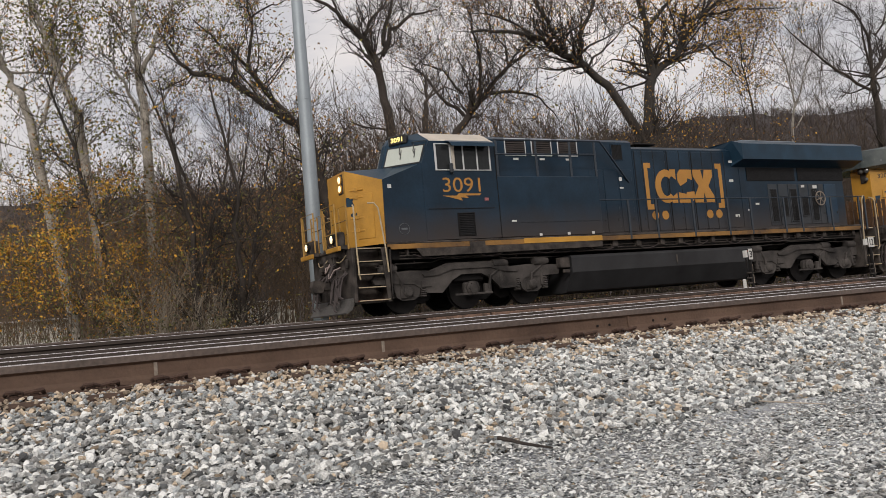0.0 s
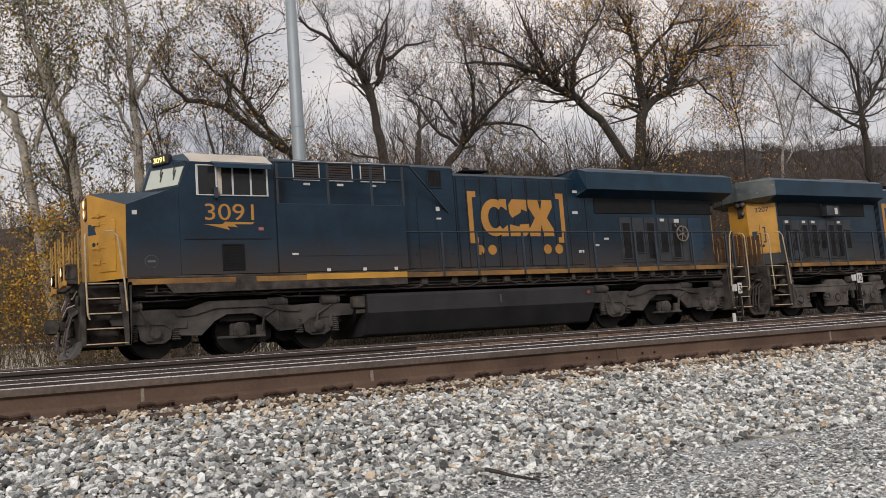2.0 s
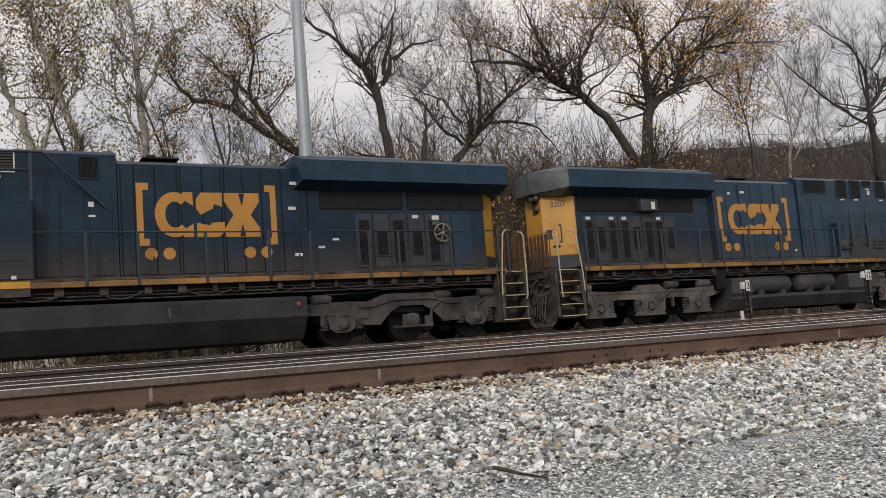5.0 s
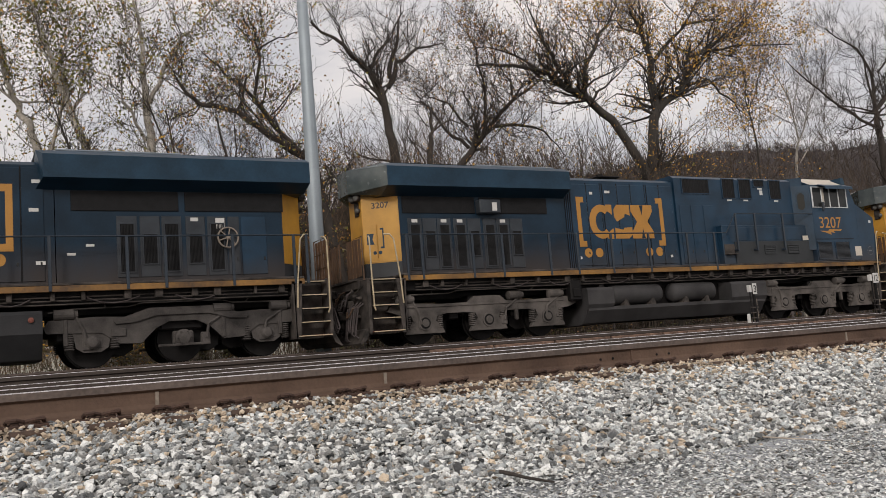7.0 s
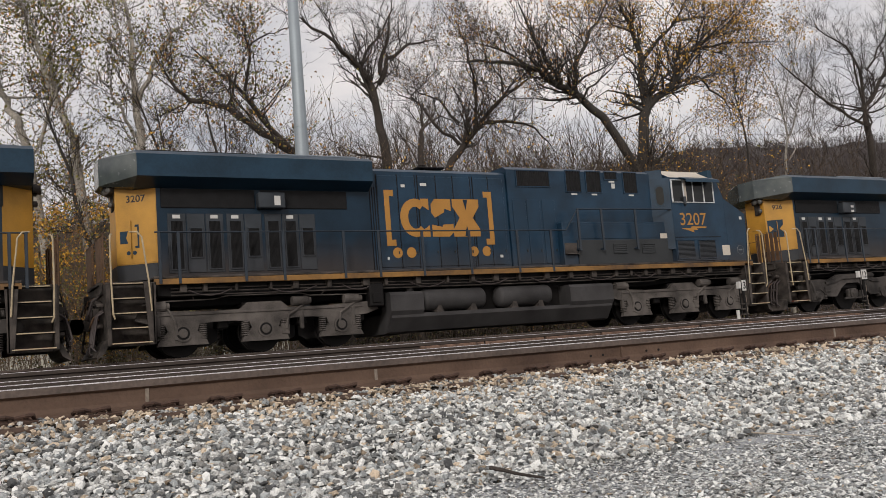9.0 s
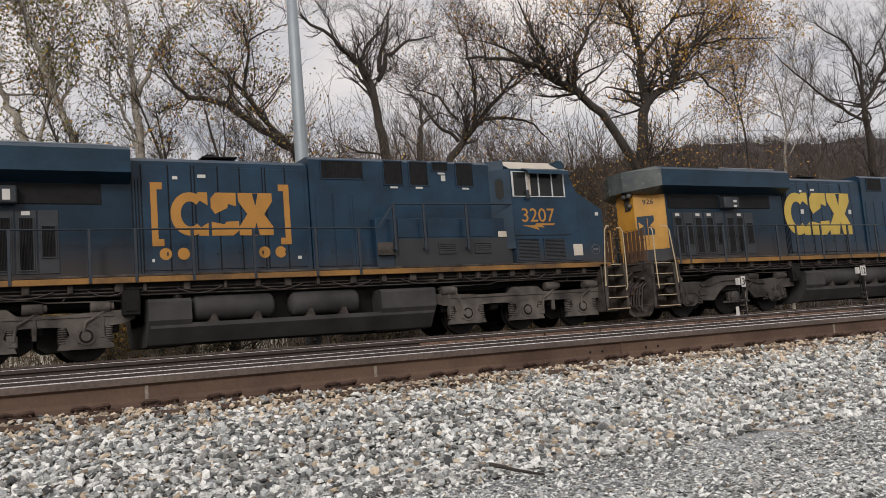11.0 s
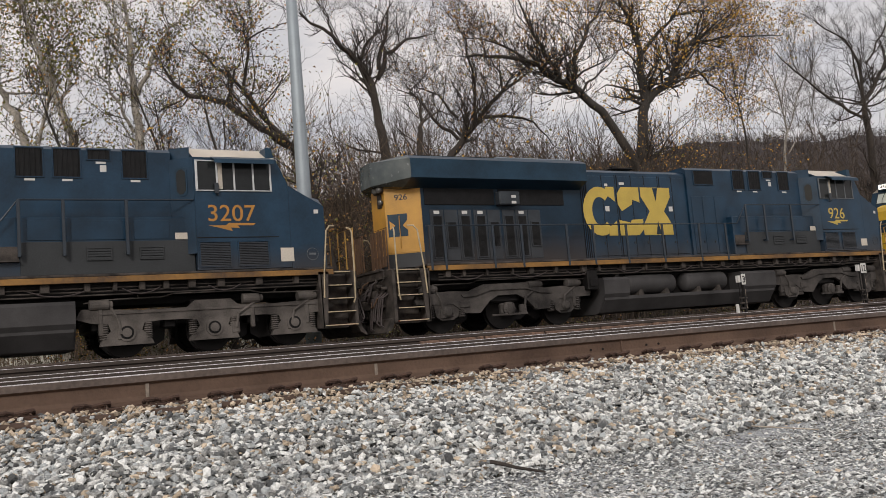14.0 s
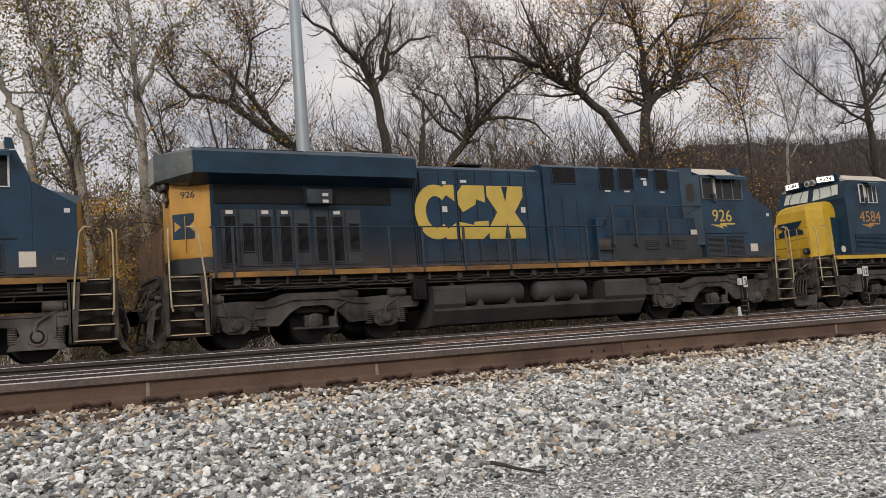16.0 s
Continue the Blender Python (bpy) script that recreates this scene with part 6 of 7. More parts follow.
def lead_unit():
    """The leading unit, nose to the left, seen from its left side."""
    L = thing("locomotive", "leading navy and yellow diesel locomotive with lit headlights", "locomotive", "coupled locomotives")
    frame_and_sill(L, 1.62, 20.95, STRIPE)
    end_steps(L, 0.62, 1, PALE_PIPE, True)
    end_steps(L, 22.3 - 0.62, -1, PALE_PIPE, False)
    truck(L, 4.24, True, 1)
    truck(L, 18.0, True, -1)
    tank(L, 7.40, 15.02, False)
    # nose
    n = Mesh()
    pts = [(1.62, -1.48), (0.92, -0.62), (0.92, 0.62), (1.62, 1.48)]
    tops = [3.55, 3.93, 3.93, 3.55]
    vs = [(x, y, 1.86) for x, y in pts] + [(x, y, z) for (x, y), z in zip(pts, tops)]
    n.add(vs, [(0, 1, 5, 4), (1, 2, 6, 5), (2, 3, 7, 6)])
    n.k = 1
    n.add([(1.62, -1.48, 3.55), (0.92, -0.62, 3.93), (0.92, 0.62, 3.93), (1.62, 1.48, 3.55), (2.92, -1.48, 4.0), (2.92, 1.48, 4.0), (2.45, -0.55, 4.05), (2.45, 0.55, 4.05)],
          [(0, 1, 6, 4), (1, 2, 7, 6), (2, 3, 5, 7)])
    nose = part("nose", n, [YELLOW, BLUE_ROOF], L, "golden yellow nose with headlights")
    for s in (-1, 1):
        sd = Mesh()
        sd.prism([(1.60, 1.88), (1.62, 3.55), (2.815, 4.0), (2.815, 1.88)], "y", s * 1.40, s * 1.50)
        part("nose_side", sd, BLUE, L)
    dr = Mesh()
    yaw = math.degrees(math.atan2(-0.86, 0.70))
    dr.box(0.30, 0.80, -0.02, 0.0, 2.05, 3.25, 0.012)
    d = part("nose_door", dr, YELLOW, nose)
    d.matrix_basis = pose(0.92, -0.62, 0, 0, 0, yaw)
    k = Mesh()
    k.prism([(0.0, 2.95), (0.24, 2.95), (0.19, 3.08), (0.24, 3.2), (0.0, 3.2)], "y", -0.004, -0.008)
    k.lathe("y", (0.16, 0, 2.72), [(-0.003, 0.05), (-0.007, 0.05)], 12)
    k.lathe("y", (0.30, 0, 2.72), [(-0.003, 0.05), (-0.007, 0.05)], 12)
    k = part("nose_emblem", k, BLUE_ROOF, nose)
    k.matrix_basis = pose(0.92, -0.62, 0, 0, 0, yaw)
    for z in (3.15, 3.35, 2.25, 2.6, 3.75):
        g = Mesh()
        g.box(0.12, 0.52, -0.03, 0.0, z, z + 0.05, 0.012)
        g.box(0.28, 0.36, -0.05, -0.03, z - 0.02, z + 0.09, 0.01)
        h = part("hinge", g, YELLOW if z < 3.5 else GRIME, nose)
        h.matrix_basis = pose(0.92 if z < 3.5 else 1.0, -0.62, 0 if z < 3.5 else -0.15, 0, 0, yaw)
    hb = Mesh()
    hb.box(0.90, 0.94, -0.50, -0.18, 3.34, 3.88, 0.02)
    part("lamp_recess", hb, GRIME, nose)
    headlights(L, [(0.90, -0.34, 3.73), (0.90, -0.34, 3.49)], 0, 0.095, True, YELLOW)
    for y in (-0.95, 0.95):
        headlights(L, [(0.30, y, 2.06)], 0, 0.10, True, DARK)
        b = Mesh()
        b.box(0.34, 0.62, y - 0.13, y + 0.13, 1.88, 2.24, 0.03)
        b.box(0.30, 0.62, y - 0.25, y + 0.25, 1.78, 1.88, 0.01)
        part("lamp_bracket", b, GRIME, L)
    for y in (-0.78, 0.78):
        m = Mesh()
        m.tube([(0.30, y - 0.47, 1.85), (0.30, y - 0.47, 2.94), (0.30, y + 0.47, 2.94), (0.30, y + 0.47, 1.85)], 0.022)
        guard = part("front_guard_rail", m, YELLOW_PIPE, L, "dark yellow guard rail in front of the nose")
        m = Mesh()
        m.prism([(y + 0.30, 1.86), (y + 0.46, 1.86), (y + 0.46, 2.90), (y + 0.40, 2.90)], "x", 0.31, 0.33)
        part("guard_plate", m, YELLOW_PIPE, guard)
        for z in (2.2, 2.55):
            m = Mesh()
            m.tube([(0.30, y - 0.47, z), (0.30, y + 0.47, z)], 0.012)
            part("crossbar", m, YELLOW_PIPE, guard)
    for y0, y1 in ((-1.42, -0.55), (0.55, 1.42)):
        yb = Mesh()
        yb.box(0.26, 0.34, y0, y1, 1.72, 1.84, 0.01)
        part("buffer_beam", yb, YELLOW, L)
    # cab
    cab(L, 3.10, 5.17, -1, "3091", LETTER, True)
    ft = Mesh()
    lo = [(2.88, -1.47, 3.96), (2.22, -0.12, 4.02), (2.22, 0.12, 4.02), (2.88, 1.47, 3.96)]
    hi = [(3.12, -1.47, 4.64), (2.46, -0.12, 4.76), (2.46, 0.12, 4.76), (3.12, 1.47, 4.64)]
    top = [(3.16, -0.86, 4.965), (2.62, -0.12, 4.96), (2.62, 0.12, 4.96), (3.16, 0.86, 4.965)]
    ft.add(lo + hi + top, [(0, 1, 5, 4), (1, 2, 6, 5), (2, 3, 7, 6), (4, 5, 9, 8), (5, 6, 10, 9), (6, 7, 11, 10), (8, 9, 10, 11)])
    part("cab_front", ft, BLUE_ROOF, L)
    for s in (-1, 1):
        a, b, c, d = [Vector((x, -s * y, z)) for x, y, z in ((2.88, 1.47, 3.96), (2.22, 0.12, 4.02), (2.46, 0.12, 4.76), (3.12, 1.47, 4.64))]
        nrm = (b - a).cross(d - a).normalized()
        nrm = nrm if nrm.x < 0 else -nrm
        at = lambda u, v, o: a.lerp(b, u).lerp(d.lerp(c, u), v) + nrm * o
        for nm, u0, u1, v0, v1, o, mat in (("gasket", 0.06, 0.93, 0.09, 0.86, 0.010, BLACK_GLOSS), ("windshield", 0.09, 0.90, 0.14, 0.81, 0.020, SCREEN_SKY)):
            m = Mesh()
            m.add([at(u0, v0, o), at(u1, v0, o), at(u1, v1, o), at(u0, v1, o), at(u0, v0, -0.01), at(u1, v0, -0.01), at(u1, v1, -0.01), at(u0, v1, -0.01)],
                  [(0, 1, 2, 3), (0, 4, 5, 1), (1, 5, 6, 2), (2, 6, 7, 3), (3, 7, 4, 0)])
            part(nm, m, mat, L, "windshield with a pale sky reflection in its colour" if nm == "windshield" else "")
        for u in (0.30, 0.62):
            w = Mesh()
            w.tube([at(u, 0.90, 0.04), at(u - 0.02, 0.62, 0.05), at(u - 0.06, 0.50, 0.05)], 0.013, 6)
            w.tube([at(u - 0.05, 0.70, 0.035), at(u - 0.07, 0.34, 0.035)], 0.014, 5)
            part("wiper", w, BLACK_GLOSS, L)
        g = Mesh()
        g.tube([at(0.05, 0.92, 0.01), at(0.05, 0.96, 0.06), at(0.35, 0.96, 0.06), at(0.35, 0.92, 0.01)], 0.012, 6)
        part("grab_iron", g, BLACK_GLOSS, L)
    number_board(L, (2.62, -0.56), 4.83, -60, "3091", 0.54, 0.20, True)
    number_board(L, (2.62, 0.56), 4.83, -120, "3091", 0.54, 0.20, True)
    writing("3091", 3.42, 3.20, 0.40, 1.20, -1.50, L, LETTER, name="road_number", bold=0.0)
    bolt_mark(L, 3.38, 3.00, 1.25, -1.50, LETTER)
    plate(L, 4.72, 2.95, 0.13, 0.08, -1.50, surface("small_flag", (0.35, 0.12, 0.12), 0.5, vary=0.6, scale=40, bump=0.0))
    plate(L, 1.75, 3.32, 0.11, 0.10, -1.50)
    gr = Mesh()
    gr.box(2.93, 5.02, -1.50, -1.512, 2.73, 2.75, 0.002)
    gr.box(5.17, 5.19, -1.50, -1.508, 1.92, 4.5, 0.002)
    part("panel_joint", gr, DARK, L)
    louvre(L, 3.80, 4.34, 1.98, 2.62, -1.50, 12, False, DARK, MESH)
    rg = Mesh()
    for i in range(24):
        a, b = 2 * math.pi * i / 24, 2 * math.pi * (i + 1) / 24
        rg.tube([(2.15 + 0.15 * math.cos(a), -1.503, 2.22 + 0.15 * math.sin(a)), (2.15 + 0.15 * math.cos(b), -1.503, 2.22 + 0.15 * math.sin(b))], 0.006, 4)
    rg.box(2.06, 2.24, -1.50, -1.505, 2.20, 2.25, 0.001)
    part("round_emblem", rg, GREY_FRAME, L)
    # lower skirt with the stripe and plates
    sk = Mesh()
    sk.prism([(2.45, 1.69), (2.62, 1.47), (8.72, 1.52), (8.72, 1.69)], "y", -1.505, -1.46)
    sk.box(4.1, 4.6, -1.505, -1.52, 1.48, 1.82, 0.01)
    part("skirt", sk, GRIME, L)
    ys = Mesh()
    ys.box(5.9, 8.72, -1.505, -1.515, 1.70, 1.85, 0.003)
    part("stripe_panel", ys, YELLOW, L)
    for x in (6.45, 7.45, 8.35):
        plate(L, x, 1.90, 0.10, 0.08, -1.515)
    # electrical cabinet, grilles and the upper guard rail
    bx = Mesh()
    bx.box(5.19, 8.80, -1.50, 1.50, 1.89, 3.64, 0.02)
    bx.box(5.85, 8.68, -1.50, -1.512, 2.30, 2.32, 0.003)
    part("cabinet", bx, BLUE, L)
    plate(L, 5.55, 2.33, 0.16, 0.05, -1.512)
    hood(L, 5.17, 10.64, 4.92, 1.0, "cooling_hood")
    for a in (5.86, 6.80, 7.76):
        louvre(L, a, a + 0.74, 4.34, 4.86, -1.0, 7, False, FRAME_ALU, SLAT)
        plate(L, a + 0.28, 4.22, 0.18, 0.06, -1.0)
    louvre(L, 9.80, 10.27, 4.23, 4.77, -1.0, 8, True, BLUE, MESH)
    g = Mesh()
    g.tube([(5.20, -1.47, 4.70), (9.02, -1.47, 4.72), (10.40, -1.02, 3.54)], 0.030, 8)
    g.tube([(5.20, -1.47, 4.28), (8.80, -1.47, 4.31)], 0.027, 8)
    ur = part("upper_guard_rail", g, RAIL_PIPE, L)
    for x in (5.26, 6.62, 7.85, 8.78):
        p = Mesh()
        p.box(x - 0.035, x + 0.035, -1.45, -1.49, 3.62, 4.72, 0.008)
        part("post", p, RAIL_PIPE, ur)
    for x in (8.88, 9.42, 10.02):
        door(L, x, x + 0.50, 1.98, 3.95, -1.0, BLUE)
    plate(L, 10.0, 3.58, 0.12, 0.12, -1.03)
    plate(L, 10.0, 3.34, 0.15, 0.05, -1.03)
    # engine hood
    hood(L, 10.66, 15.30, 4.72)
    xs = [10.72, 11.02, 11.50, 12.02, 12.10, 12.62, 13.08, 13.16, 13.62, 14.10, 14.62, 15.1]
    for a, b in zip(xs, xs[1:]):
        if b - a > 0.2:
            door(L, a + 0.014, b - 0.014, 1.98, 4.55, -1.0, BLUE)
        seam(L, a, 1.96, 4.58, -1.0)
    roof_gear(L, 11.3)
    emblem(L, 11.47, 14.02, 2.86, 3.96, -1.024, LETTER)
    brackets(L, 11.06, 14.46, 2.66, 4.17, -1.024, LETTER)
    for x, z in ((14.85, 4.2), (14.78, 3.55), (14.9, 2.35)):
        plate(L, x, z, 0.20, 0.08, -1.026)
    # radiator section
    hood(L, 15.32, 20.62, 4.25, 1.0, "radiator_hood")
    wing(L, 15.05, 21.25, 1, 0.08)
    rear_end(L, 20.62, -1, "3091", 0.66)
    xs = [16.62, 17.14, 17.64, 18.20, 18.72]
    for i, x in enumerate(xs):
        door(L, x, x + 0.46, 2.02, 3.46, -1.0, GREY_DOOR, vent=(2.12, 3.30) if i % 2 == 0 else (2.3, 3.05), label_plate=i in (3,))
    door(L, 19.55, 20.18, 2.02, 3.46, -1.0, BLUE_CLEAN)
    door(L, 19.22, 19.50, 2.02, 3.46, -1.0, GREY_DOOR)
    hw = Mesh()
    for i in range(20):
        a, b = 2 * math.pi * i / 20, 2 * math.pi * (i + 1) / 20
        hw.tube([(19.20 + 0.25 * math.cos(a), -1.09, 2.93 + 0.25 * math.sin(a)), (19.20 + 0.25 * math.cos(b), -1.09, 2.93 + 0.25 * math.sin(b))], 0.022, 5)
    for i in range(6):
        a = math.pi * i / 3 + 0.3
        hw.tube([(19.20, -1.09, 2.93), (19.20 + 0.25 * math.cos(a), -1.09, 2.93 + 0.25 * math.sin(a))], 0.016, 5)
    hw.lathe("y", (19.20, 0, 2.93), [(-1.02, 0.05), (-1.11, 0.05), (-1.12, 0.02)], 10)
    part("brake_wheel", hw, CHALK, L)
    plate(L, 18.92, 3.16, 0.22, 0.26, -1.03)
    for x, z in ((17.35, 3.62), (15.95, 2.75), (15.55, 2.55)):
        plate(L, x, z, 0.18, 0.06, -1.004)
    handrail(L, [9.86, 10.98, 12.53, 14.08, 15.14, 16.76, 17.61, 19.19, 20.72, 21.05], 2.92, 8.75, 21.10)
    return L


def mid_unit(number, big_emblem, steered, pale):
    """A trailing unit that runs with its radiator end to the left, seen from its right side."""
    L = thing("locomotive", "navy and yellow diesel locomotive numbered %s, radiator end leading" % number, "locomotive", "coupled locomotives")
    mat = LETTER_PALE if pale else LETTER
    frame_and_sill(L, 1.40, 20.98, STRIPE)
    end_steps(L, 0.36, 1, PALE_PIPE, False)
    end_steps(L, 22.3 - 0.66, -1, PALE_PIPE, True)
    truck(L, 4.06, steered, 1)
    truck(L, 17.96, steered, -1)
    tank(L, 7.38, 14.86, True)
    rear_end(L, 1.62, 1, number, 0.84)
    hood(L, 1.62, 7.2, 4.25, 1.0, "radiator_hood", mat=BLUE)
    wing(L, 1.12, 7.12, -1, 0.68)
    for i in range(8):
        x = 1.86 + 0.455 * i + (0.06 if i >= 3 else 0) + (0.06 if i >= 5 else 0)
        door(L, x, x + 0.43, 2.0, 3.44, -1.0, GREY_DOOR, vent=((2.06, 3.28) if i % 3 != 1 else (2.35, 3.10)), label_plate=i in (0, 2, 3, 6))
    jb = Mesh()
    jb.box(4.05, 4.75, -1.0, -1.28, 3.55, 3.95, 0.03)
    part("junction_box", jb, GREY_DOOR, L)
    plate(L, 4.45, 3.62 if not pale else 3.75, 0.16, 0.24 if not pale else 0.08, -1.28)
    if pale:
        plate(L, 4.45, 3.58, 0.16, 0.08, -1.28)
    hood(L, 7.22, 11.60, 4.74, mat=BLUE_CLEAN)
    for x in (7.2, 7.27, 7.34):
        sm = Mesh()
        sm.box(x, x + 0.02, -1.0, -1.02, 1.95, 4.2, 0.003)
        part("hood_rib", sm, DARK, L)
    xs = [7.42, 8.05, 8.60, 8.68, 9.25, 9.80, 10.38, 10.46, 10.98, 11.50]
    for a, b in zip(xs, xs[1:]):
        if b - a > 0.2:
            door(L, a + 0.014, b - 0.014, 2.0, 4.52, -1.0, BLUE_CLEAN)
        seam(L, a, 1.96, 4.56, -1.0)
    roof_gear(L, 9.0)
    if big_emblem:
        emblem(L, 7.13 + 0.1, 10.85, 2.63, 4.18, -1.024, mat)
    else:
        emblem(L, 8.07, 10.60, 2.82, 3.89, -1.024, mat)
        brackets(L, 7.62, 11.06, 2.58, 4.12, -1.024, mat)
    for x, z, w in ((8.15, 4.2, 0.12), (8.75, 4.25, 0.2), (11.75, 3.6, 0.12), (12.3, 3.6, 0.14), (12.7, 3.62, 0.1), (8.1, 3.4, 0.16) if big_emblem else (11.2, 2.2, 0.1), (10.75, 3.4, 0.16) if big_emblem else (7.6, 2.2, 0.06)):
        plate(L, x, z, w, 0.08 if w != 0.16 else 0.16, -1.03)
    # cooling and control section
    hood(L, 11.62, 17.15, 4.90, 1.06, "cooling_hood", mat=BLUE_CLEAN)
    louvre(L, 11.94, 12.86 if pale else 13.18, 4.28, 4.80, -1.06, 18, True, BLUE_CLEAN, MESH)
    for a, b, z0 in ((13.75, 14.36, 4.14), (14.53, 15.15, 4.14), (15.26, 15.80, 4.56), (16.02, 16.62, 4.14)):
        louvre(L, a, b, z0, 4.84, -1.06, 5 if z0 < 4.5 else 3, True, BLUE_CLEAN, MESH)
        plate(L, a + 0.2, z0 - 0.07, 0.22, 0.05, -1.062)
    plate(L, 15.55, 4.30, 0.14, 0.16, -1.062)
    for x in (11.75, 12.25, 12.80):
        door(L, x, x + 0.46, 1.98, 3.9, -1.06, BLUE_CLEAN)
    bx = Mesh()
    bx.box(13.30, 17.55, -1.30, 1.30, 1.89, 3.20, 0.02)
    part("cabinet", bx, BLUE_CLEAN, L)
    for a, b in ((13.95, 14.75), (14.85, 16.10), (16.2, 17.0)):
        m = Mesh()
        m.box(a, b, -1.30, -1.315, 2.68, 3.12, 0.01)
        part("cabinet_door", m, BLUE_CLEAN, L)
    lp = Mesh()
    lp.box(13.80, 17.56, -1.31, -1.335, 1.90, 2.64, 0.006)
    part("lower_panel", lp, GREY_PANEL, L, "dusty grey lower cabinet panel")
    for a in (14.85, 16.0):
        louvre(L, a + 0.3, a + 0.85, 2.20, 2.50, -1.336, 4, False, GREY_PANEL, GREY_PANEL)
    st = Mesh()
    st.box(13.32, 13.78, -1.305, -1.46, 2.20, 2.23, 0.004)
    st.box(13.32, 13.78, -1.303, -1.325, 2.235, 2.55, 0.004)
    part("fold_step", st, GRIME, L)
    plate(L, 17.12, 2.66, 0.42, 0.16, -1.33, ROOF_WHITE)
    # cab, rear part with a door, nose to the right
    rb = Mesh()
    rb.prism([(17.12, -1.07), (17.575, -1.495), (17.575, 1.495), (17.12, 1.07)], "z", 2.30, 4.62)
    rb.prism([(17.155, -0.9), (17.575, -1.2), (17.575, 1.2), (17.155, 0.9)], "z", 4.62, 4.93)
    part("cab_rear", rb, BLUE_CLEAN, L)
    ang = math.degrees(math.atan2(-0.425, 0.455))
    for nm, w0, w1, z0, z1, o, mt in (("rear_window_frame", 0.14, 0.46, 3.70, 4.40, 0.012, BLUE_ROOF), ("rear_window", 0.18, 0.42, 3.75, 4.35, 0.020, PANE)):
        dw = Mesh()
        c = 0.08
        dw.prism([(w0 + c, z0), (w1 - c, z0), (w1, z0 + c), (w1, z1 - c), (w1 - c, z1), (w0 + c, z1), (w0, z1 - c), (w0, z0 + c)], "y", 0.0, -o)
        d = part(nm, dw, mt, L)
        d.matrix_basis = pose(17.12, -1.07, 0, 0, 0, ang)
    cab(L, 17.58, 19.62, 1, number, mat, False)
    n = Mesh()
    pts = [(20.82, -1.48), (21.02, -0.62), (21.02, 0.62), (20.82, 1.48)]
    tops = [3.44, 3.78, 3.78, 3.44]
    vs = [(x, y, 1.86) for x, y in pts] + [(x, y, z) for (x, y), z in zip(pts, tops)]
    n.add(vs, [(0, 1, 5, 4), (1, 2, 6, 5), (2, 3, 7, 6)])
    n.k = 1
    n.add([(20.82, -1.48, 3.44), (21.02, -0.62, 3.78), (21.02, 0.62, 3.78), (20.82, 1.48, 3.44), (19.85, -1.48, 3.98), (19.85, 1.48, 3.98), (19.85, -0.62, 4.04), (19.85, 0.62, 4.04)],
          [(0, 1, 6, 4), (1, 2, 7, 6), (2, 3, 5, 7)])
    part("nose", n, [YELLOW, BLUE_ROOF], L)
    for s in (-1, 1):
        sd = Mesh()
        sd.prism([(20.82, 1.88), (20.82, 3.44), (19.905, 3.96), (19.905, 1.88)], "y", s * 1.40, s * 1.50)
        part("nose_side", sd, BLUE_CLEAN, L)
    ft = Mesh()
    ft.prism([(19.90, 3.98), (19.62, 4.62), (19.55, 4.92), (19.40, 4.92), (19.40, 3.98)], "y", -1.42, 1.42)
    part("cab_front", ft, BLUE_ROOF, L)
    windshield(L, 19.90, 19.62, 4.00, 4.66, 1, "", False, BLUE_CLEAN)
    writing(number, 17.88 if len(number) > 3 else 18.0, 3.06, 0.40, 0.29 * len(number), -1.50, L, mat, name="road_number", bold=0.004)
    bolt_mark(L, 17.88, 2.86, 1.15, -1.50, mat)
    gr = Mesh()
    gr.box(17.58, 19.60, -1.50, -1.512, 2.66, 2.68, 0.002)
    part("panel_joint", gr, DARK, L)
    for a in (17.62, 18.55):
        louvre(L, a, a + 0.78, 1.95, 2.58, -1.50, 14, False, BLUE_CLEAN, GREY_DOOR)
    plate(L, 19.62, 2.05, 0.34, 0.34 if not pale else 0.26, -1.50, ROOF_WHITE)
    plate(L, 20.55, 3.25, 0.12, 0.10, -1.50)
    rg = Mesh()
    for i in range(24):
        a, b = 2 * math.pi * i / 24, 2 * math.pi * (i + 1) / 24
        rg.tube([(20.45 + 0.15 * math.cos(a), -1.503, 2.22 + 0.15 * math.sin(a)), (20.45 + 0.15 * math.cos(b), -1.503, 2.22 + 0.15 * math.sin(b))], 0.007, 4)
    rg.box(20.36, 20.54, -1.50, -1.505, 2.20, 2.25, 0.001)
    part("round_emblem", rg, GREY_FRAME if not pale else GREY_DOOR, L)
    handrail(L, [1.55, 1.99, 3.57, 4.54, 6.16, 7.15, 8.45, 9.93, 11.53, 12.72], 2.92, 1.45, 13.30)
    g = Mesh()
    g.tube([(13.30, -1.48, 2.92), (13.78, -1.48, 3.56), (17.55, -1.48, 3.58)], 0.02, 8)
    ur = part("handrail", g, RAIL_PIPE, L)
    for x in (13.78, 14.68, 16.02):
        p = Mesh()
        p.box(x - 0.035, x + 0.035, -1.46, -1.515, 2.30, 3.56, 0.008)
        p.box(x - 0.03, x + 0.03, -1.32, -1.48, 2.32, 2.38, 0.008)
        part("post", p, RAIL_PIPE, ur)
    return L


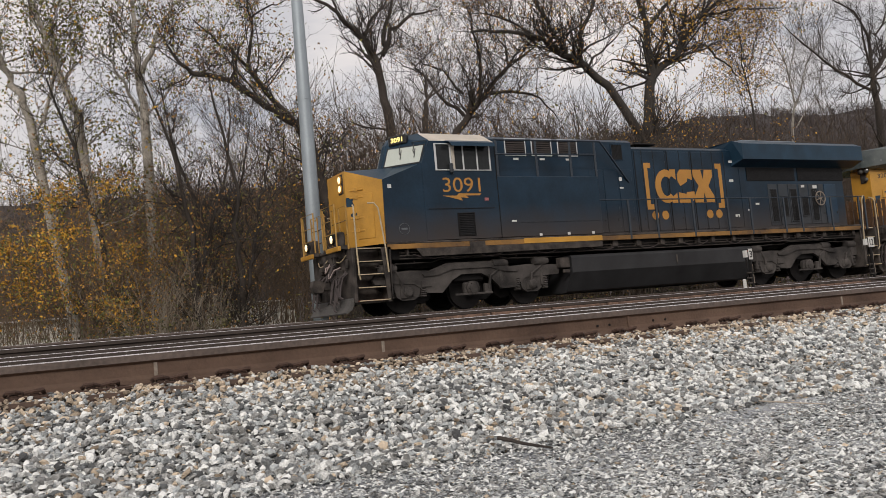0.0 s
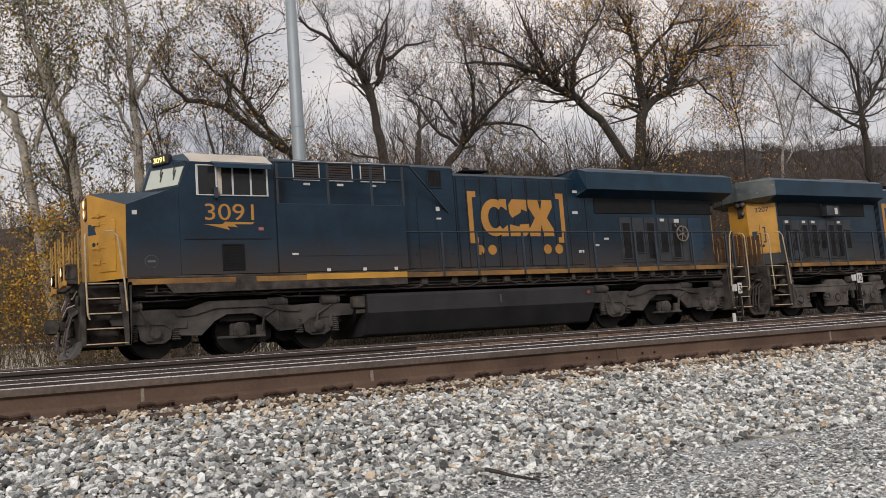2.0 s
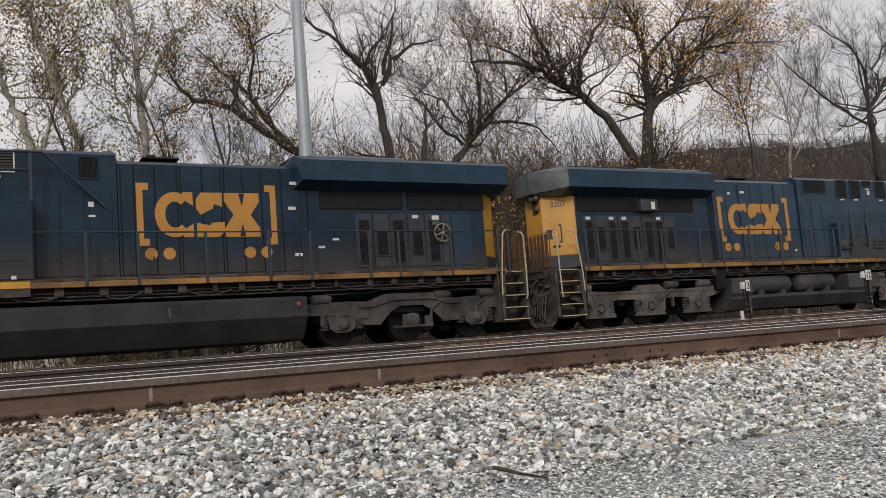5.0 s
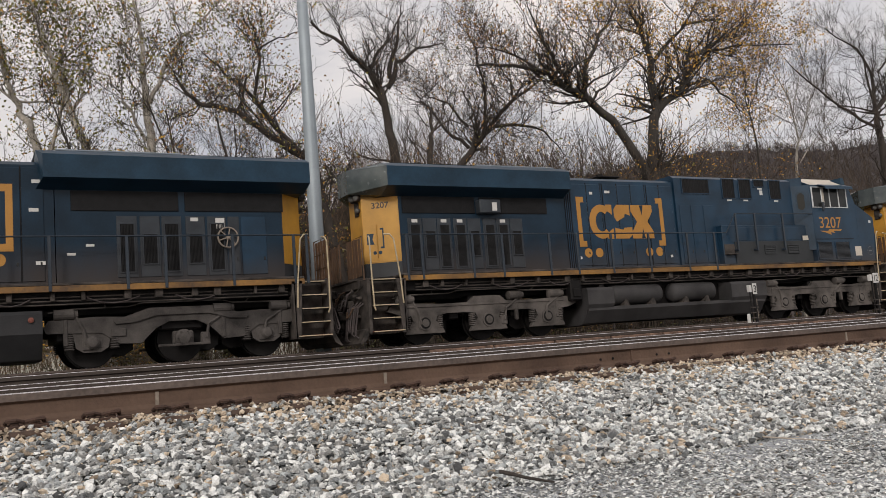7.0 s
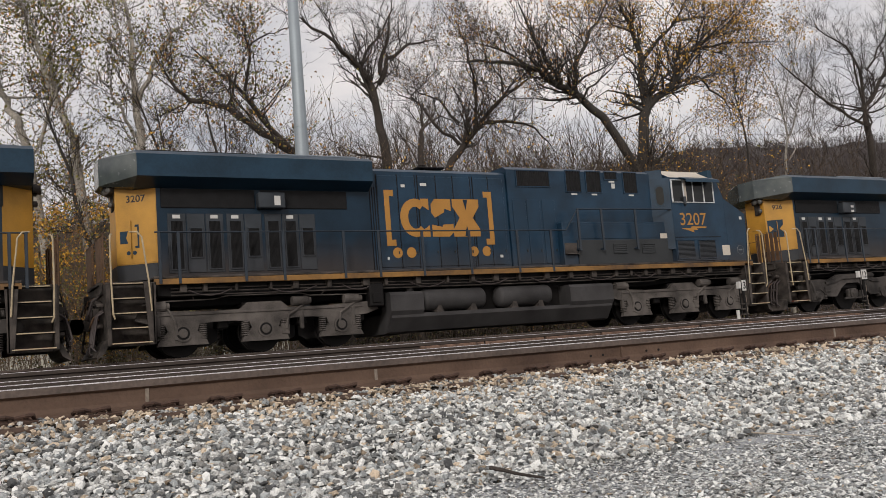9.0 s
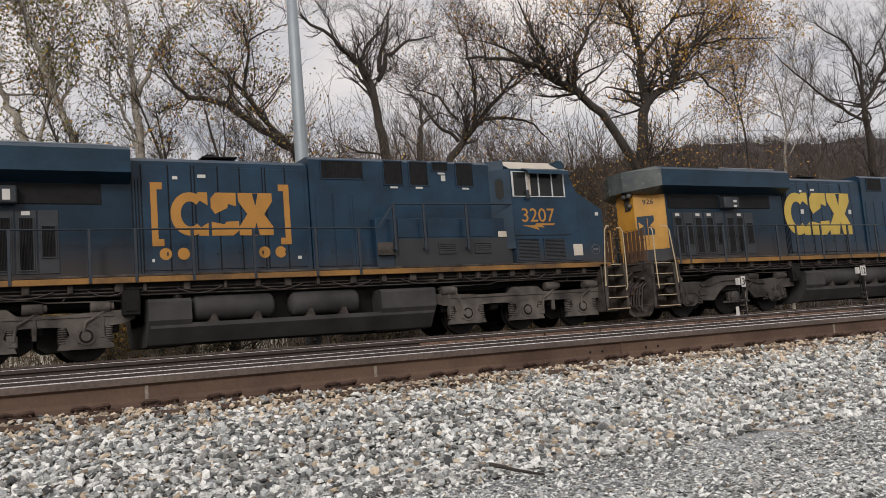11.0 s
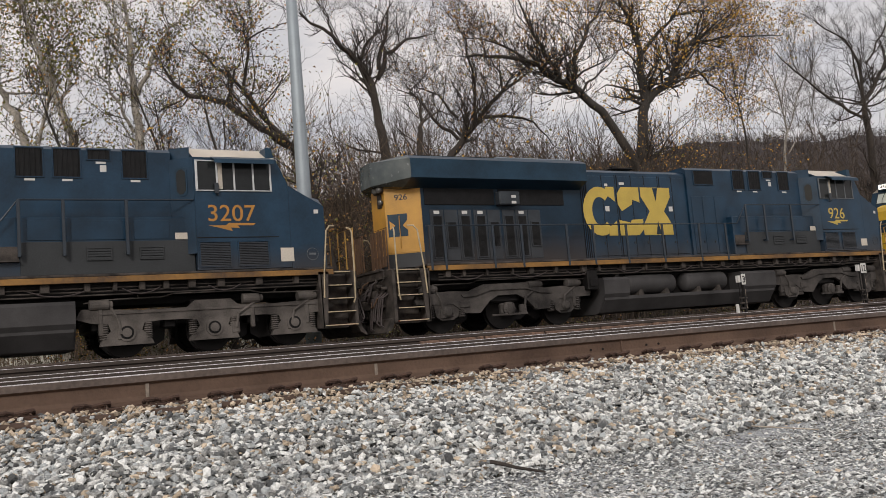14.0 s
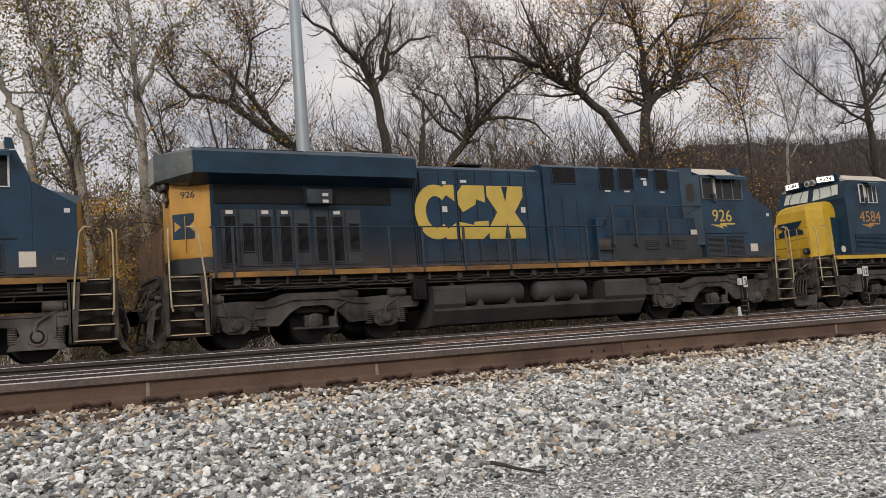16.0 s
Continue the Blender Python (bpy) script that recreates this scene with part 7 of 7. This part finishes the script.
def last_unit():
    """The fourth unit, nose to the left, with a tapered bright yellow nose."""
    L = thing("locomotive", "clean navy locomotive with a bright yellow nose, fourth in line", "locomotive", "coupled locomotives")
    frame_and_sill(L, 1.50, 20.9, BRIGHT_YELLOW)
    end_steps(L, 0.55, 1, PALE_PIPE, True)
    end_steps(L, 22.3 - 0.62, -1, PALE_PIPE, False)
    truck(L, 4.1, True, 1)
    truck(L, 18.0, True, -1)
    tank(L, 7.4, 14.6, False)
    n = Mesh()
    rings = [(1.88, 0.0, 1.0, 1.0), (3.30, 0.10, 0.97, 0.94), (3.62, 0.15, 0.95, 0.88), (3.80, 0.27, 0.90, 0.78), (3.90, 0.48, 0.82, 0.62), (3.95, 0.80, 0.72, 0.5)]
    vs = []
    for z, back_by, wide, face in rings:
        vs += [(2.52, -1.03 * wide, z), (1.78 + 0.6 * back_by, -1.02 * wide, z), (1.15 + back_by, -0.74 * face, z), (1.15 + back_by, 0.74 * face, z), (1.78 + 0.6 * back_by, 1.02 * wide, z), (2.52, 1.03 * wide, z)]
    n.add(vs, [(6 * j + i, 6 * j + i + 1, 6 * j + i + 7, 6 * j + i + 6) for j in range(5) for i in range(5)] + [(30, 31, 32, 33, 34, 35)])
    part("nose", n, BRIGHT_YELLOW, L, "bright yellow tapered nose")
    s = Mesh()
    s.prism([(2.20, -1.035), (2.53, -1.06), (2.53, 1.06), (2.20, 1.035)], "z", 1.88, 3.30)
    part("nose_side", s, BLUE_ROOF, L)
    k = Mesh()
    k.prism([(-0.55, 2.75), (0.55, 2.75), (0.55, 2.88), (0.3, 3.0), (0.55, 3.12), (0.55, 3.25), (-0.55, 3.25), (-0.3, 3.0), (-0.55, 2.88)], "x", 1.20, 1.185)
    part("nose_emblem", k, BLUE_ROOF, L)
    headlights(L, [(0.95, -0.75, 2.08), (0.95, 0.75, 2.08)], 0, 0.09, False, DARK)
    c = Mesh()
    c.prism([(2.50, 1.88), (2.50, 3.70), (2.45, 3.98), (2.68, 4.62), (5.3, 4.62), (5.3, 1.88)], "y", -1.50, 1.50)
    part("cab_body", c, BLUE_ROOF, L)
    r = Mesh()
    r.prism([(-1.50, 4.625), (-0.95, 4.92), (0.95, 4.92), (1.50, 4.625)], "x", 2.72, 5.3)
    part("cab_roof", r, ROOF_WHITE, L, "weathered white cab roof")
    v = Mesh()
    v.prism([(2.68, 4.62), (2.62, 4.90), (2.80, 4.90), (2.80, 4.62)], "y", -1.2, 1.2)
    part("visor", v, BLUE_ROOF, L)
    windshield(L, 2.45, 2.68, 3.98, 4.64, -1, "", False, BLUE)
    number_board(L, (2.48, -0.78), 4.79, -52, "4584", 0.60, 0.20, False)
    number_board(L, (2.48, 0.72), 4.79, -90, "4584", 0.60, 0.20, False)
    headlights(L, [(2.58, -0.12, 4.78), (2.58, 0.12, 4.78)], 0, 0.085, False, FRAME_ALU)
    wins(L, 3.32, 4.30, 3.80, 4.46)
    writing("4584", 3.20, 3.06, 0.40, 1.20, -1.50, L, LETTER, name="road_number", bold=0.0)
    bolt_mark(L, 3.25, 2.86, 1.1, -1.50, LETTER)
    louvre(L, 2.80, 5.2, 1.96, 2.60, -1.50, 12, False, BLUE_ROOF, BLUE_ROOF)
    rg = Mesh()
    rg.lathe("y", (2.05, 0, 2.06), [(-1.50, 0.12), (-1.512, 0.12)], 20)
    part("round_emblem", rg, ROOF_WHITE, L)
    hood(L, 5.3, 14.6, 4.66, 1.0)
    x = 5.5
    while x < 14.2:
        door(L, x, x + 0.5, 1.98, 4.4, -1.0, BLUE)
        x += 0.56
    hood(L, 14.6, 20.6, 4.66, 1.0, "radiator_hood")
    m = Mesh()
    m.prism([(-1.0, 4.1), (-1.4, 4.4), (-1.4, 4.75), (1.4, 4.75), (1.4, 4.4), (1.0, 4.1)], "x", 15.0, 20.4)
    part("radiator_housing", m, BLUE_ROOF, L)
    handrail(L, [6.0, 7.6, 9.2, 10.8, 12.4, 14.0, 15.6, 17.2, 18.8, 20.6], 2.92, 5.6, 21.0)
    return L


# ---- things that move ----
def train_x(t):
    """How far the train has rolled at t seconds."""
    return -3.1516 * t + 0.01388 * t * t - 0.001319 * t ** 3 + 0.000053 * t ** 4 - 0.0078 * max(0.0, t - 12.5) ** 2


def motions():
    units = [(lead_unit(), 8.34), (mid_unit("3207", False, False, False), 30.64), (mid_unit("926", True, True, True), 52.94), (last_unit(), 75.26)]
    for ob, x0 in units:
        walk(ob, [(t, pose(x0 + train_x(t), 22.49, 0)) for t in range(17)])
    steps = [0.2 * i for i in range(81)]
    for w, x in WHEELS:
        walk(w, [(t, pose(x, 0, 0.54, 0, math.degrees(train_x(t) / 0.533), 0)) for t in steps])


motions()
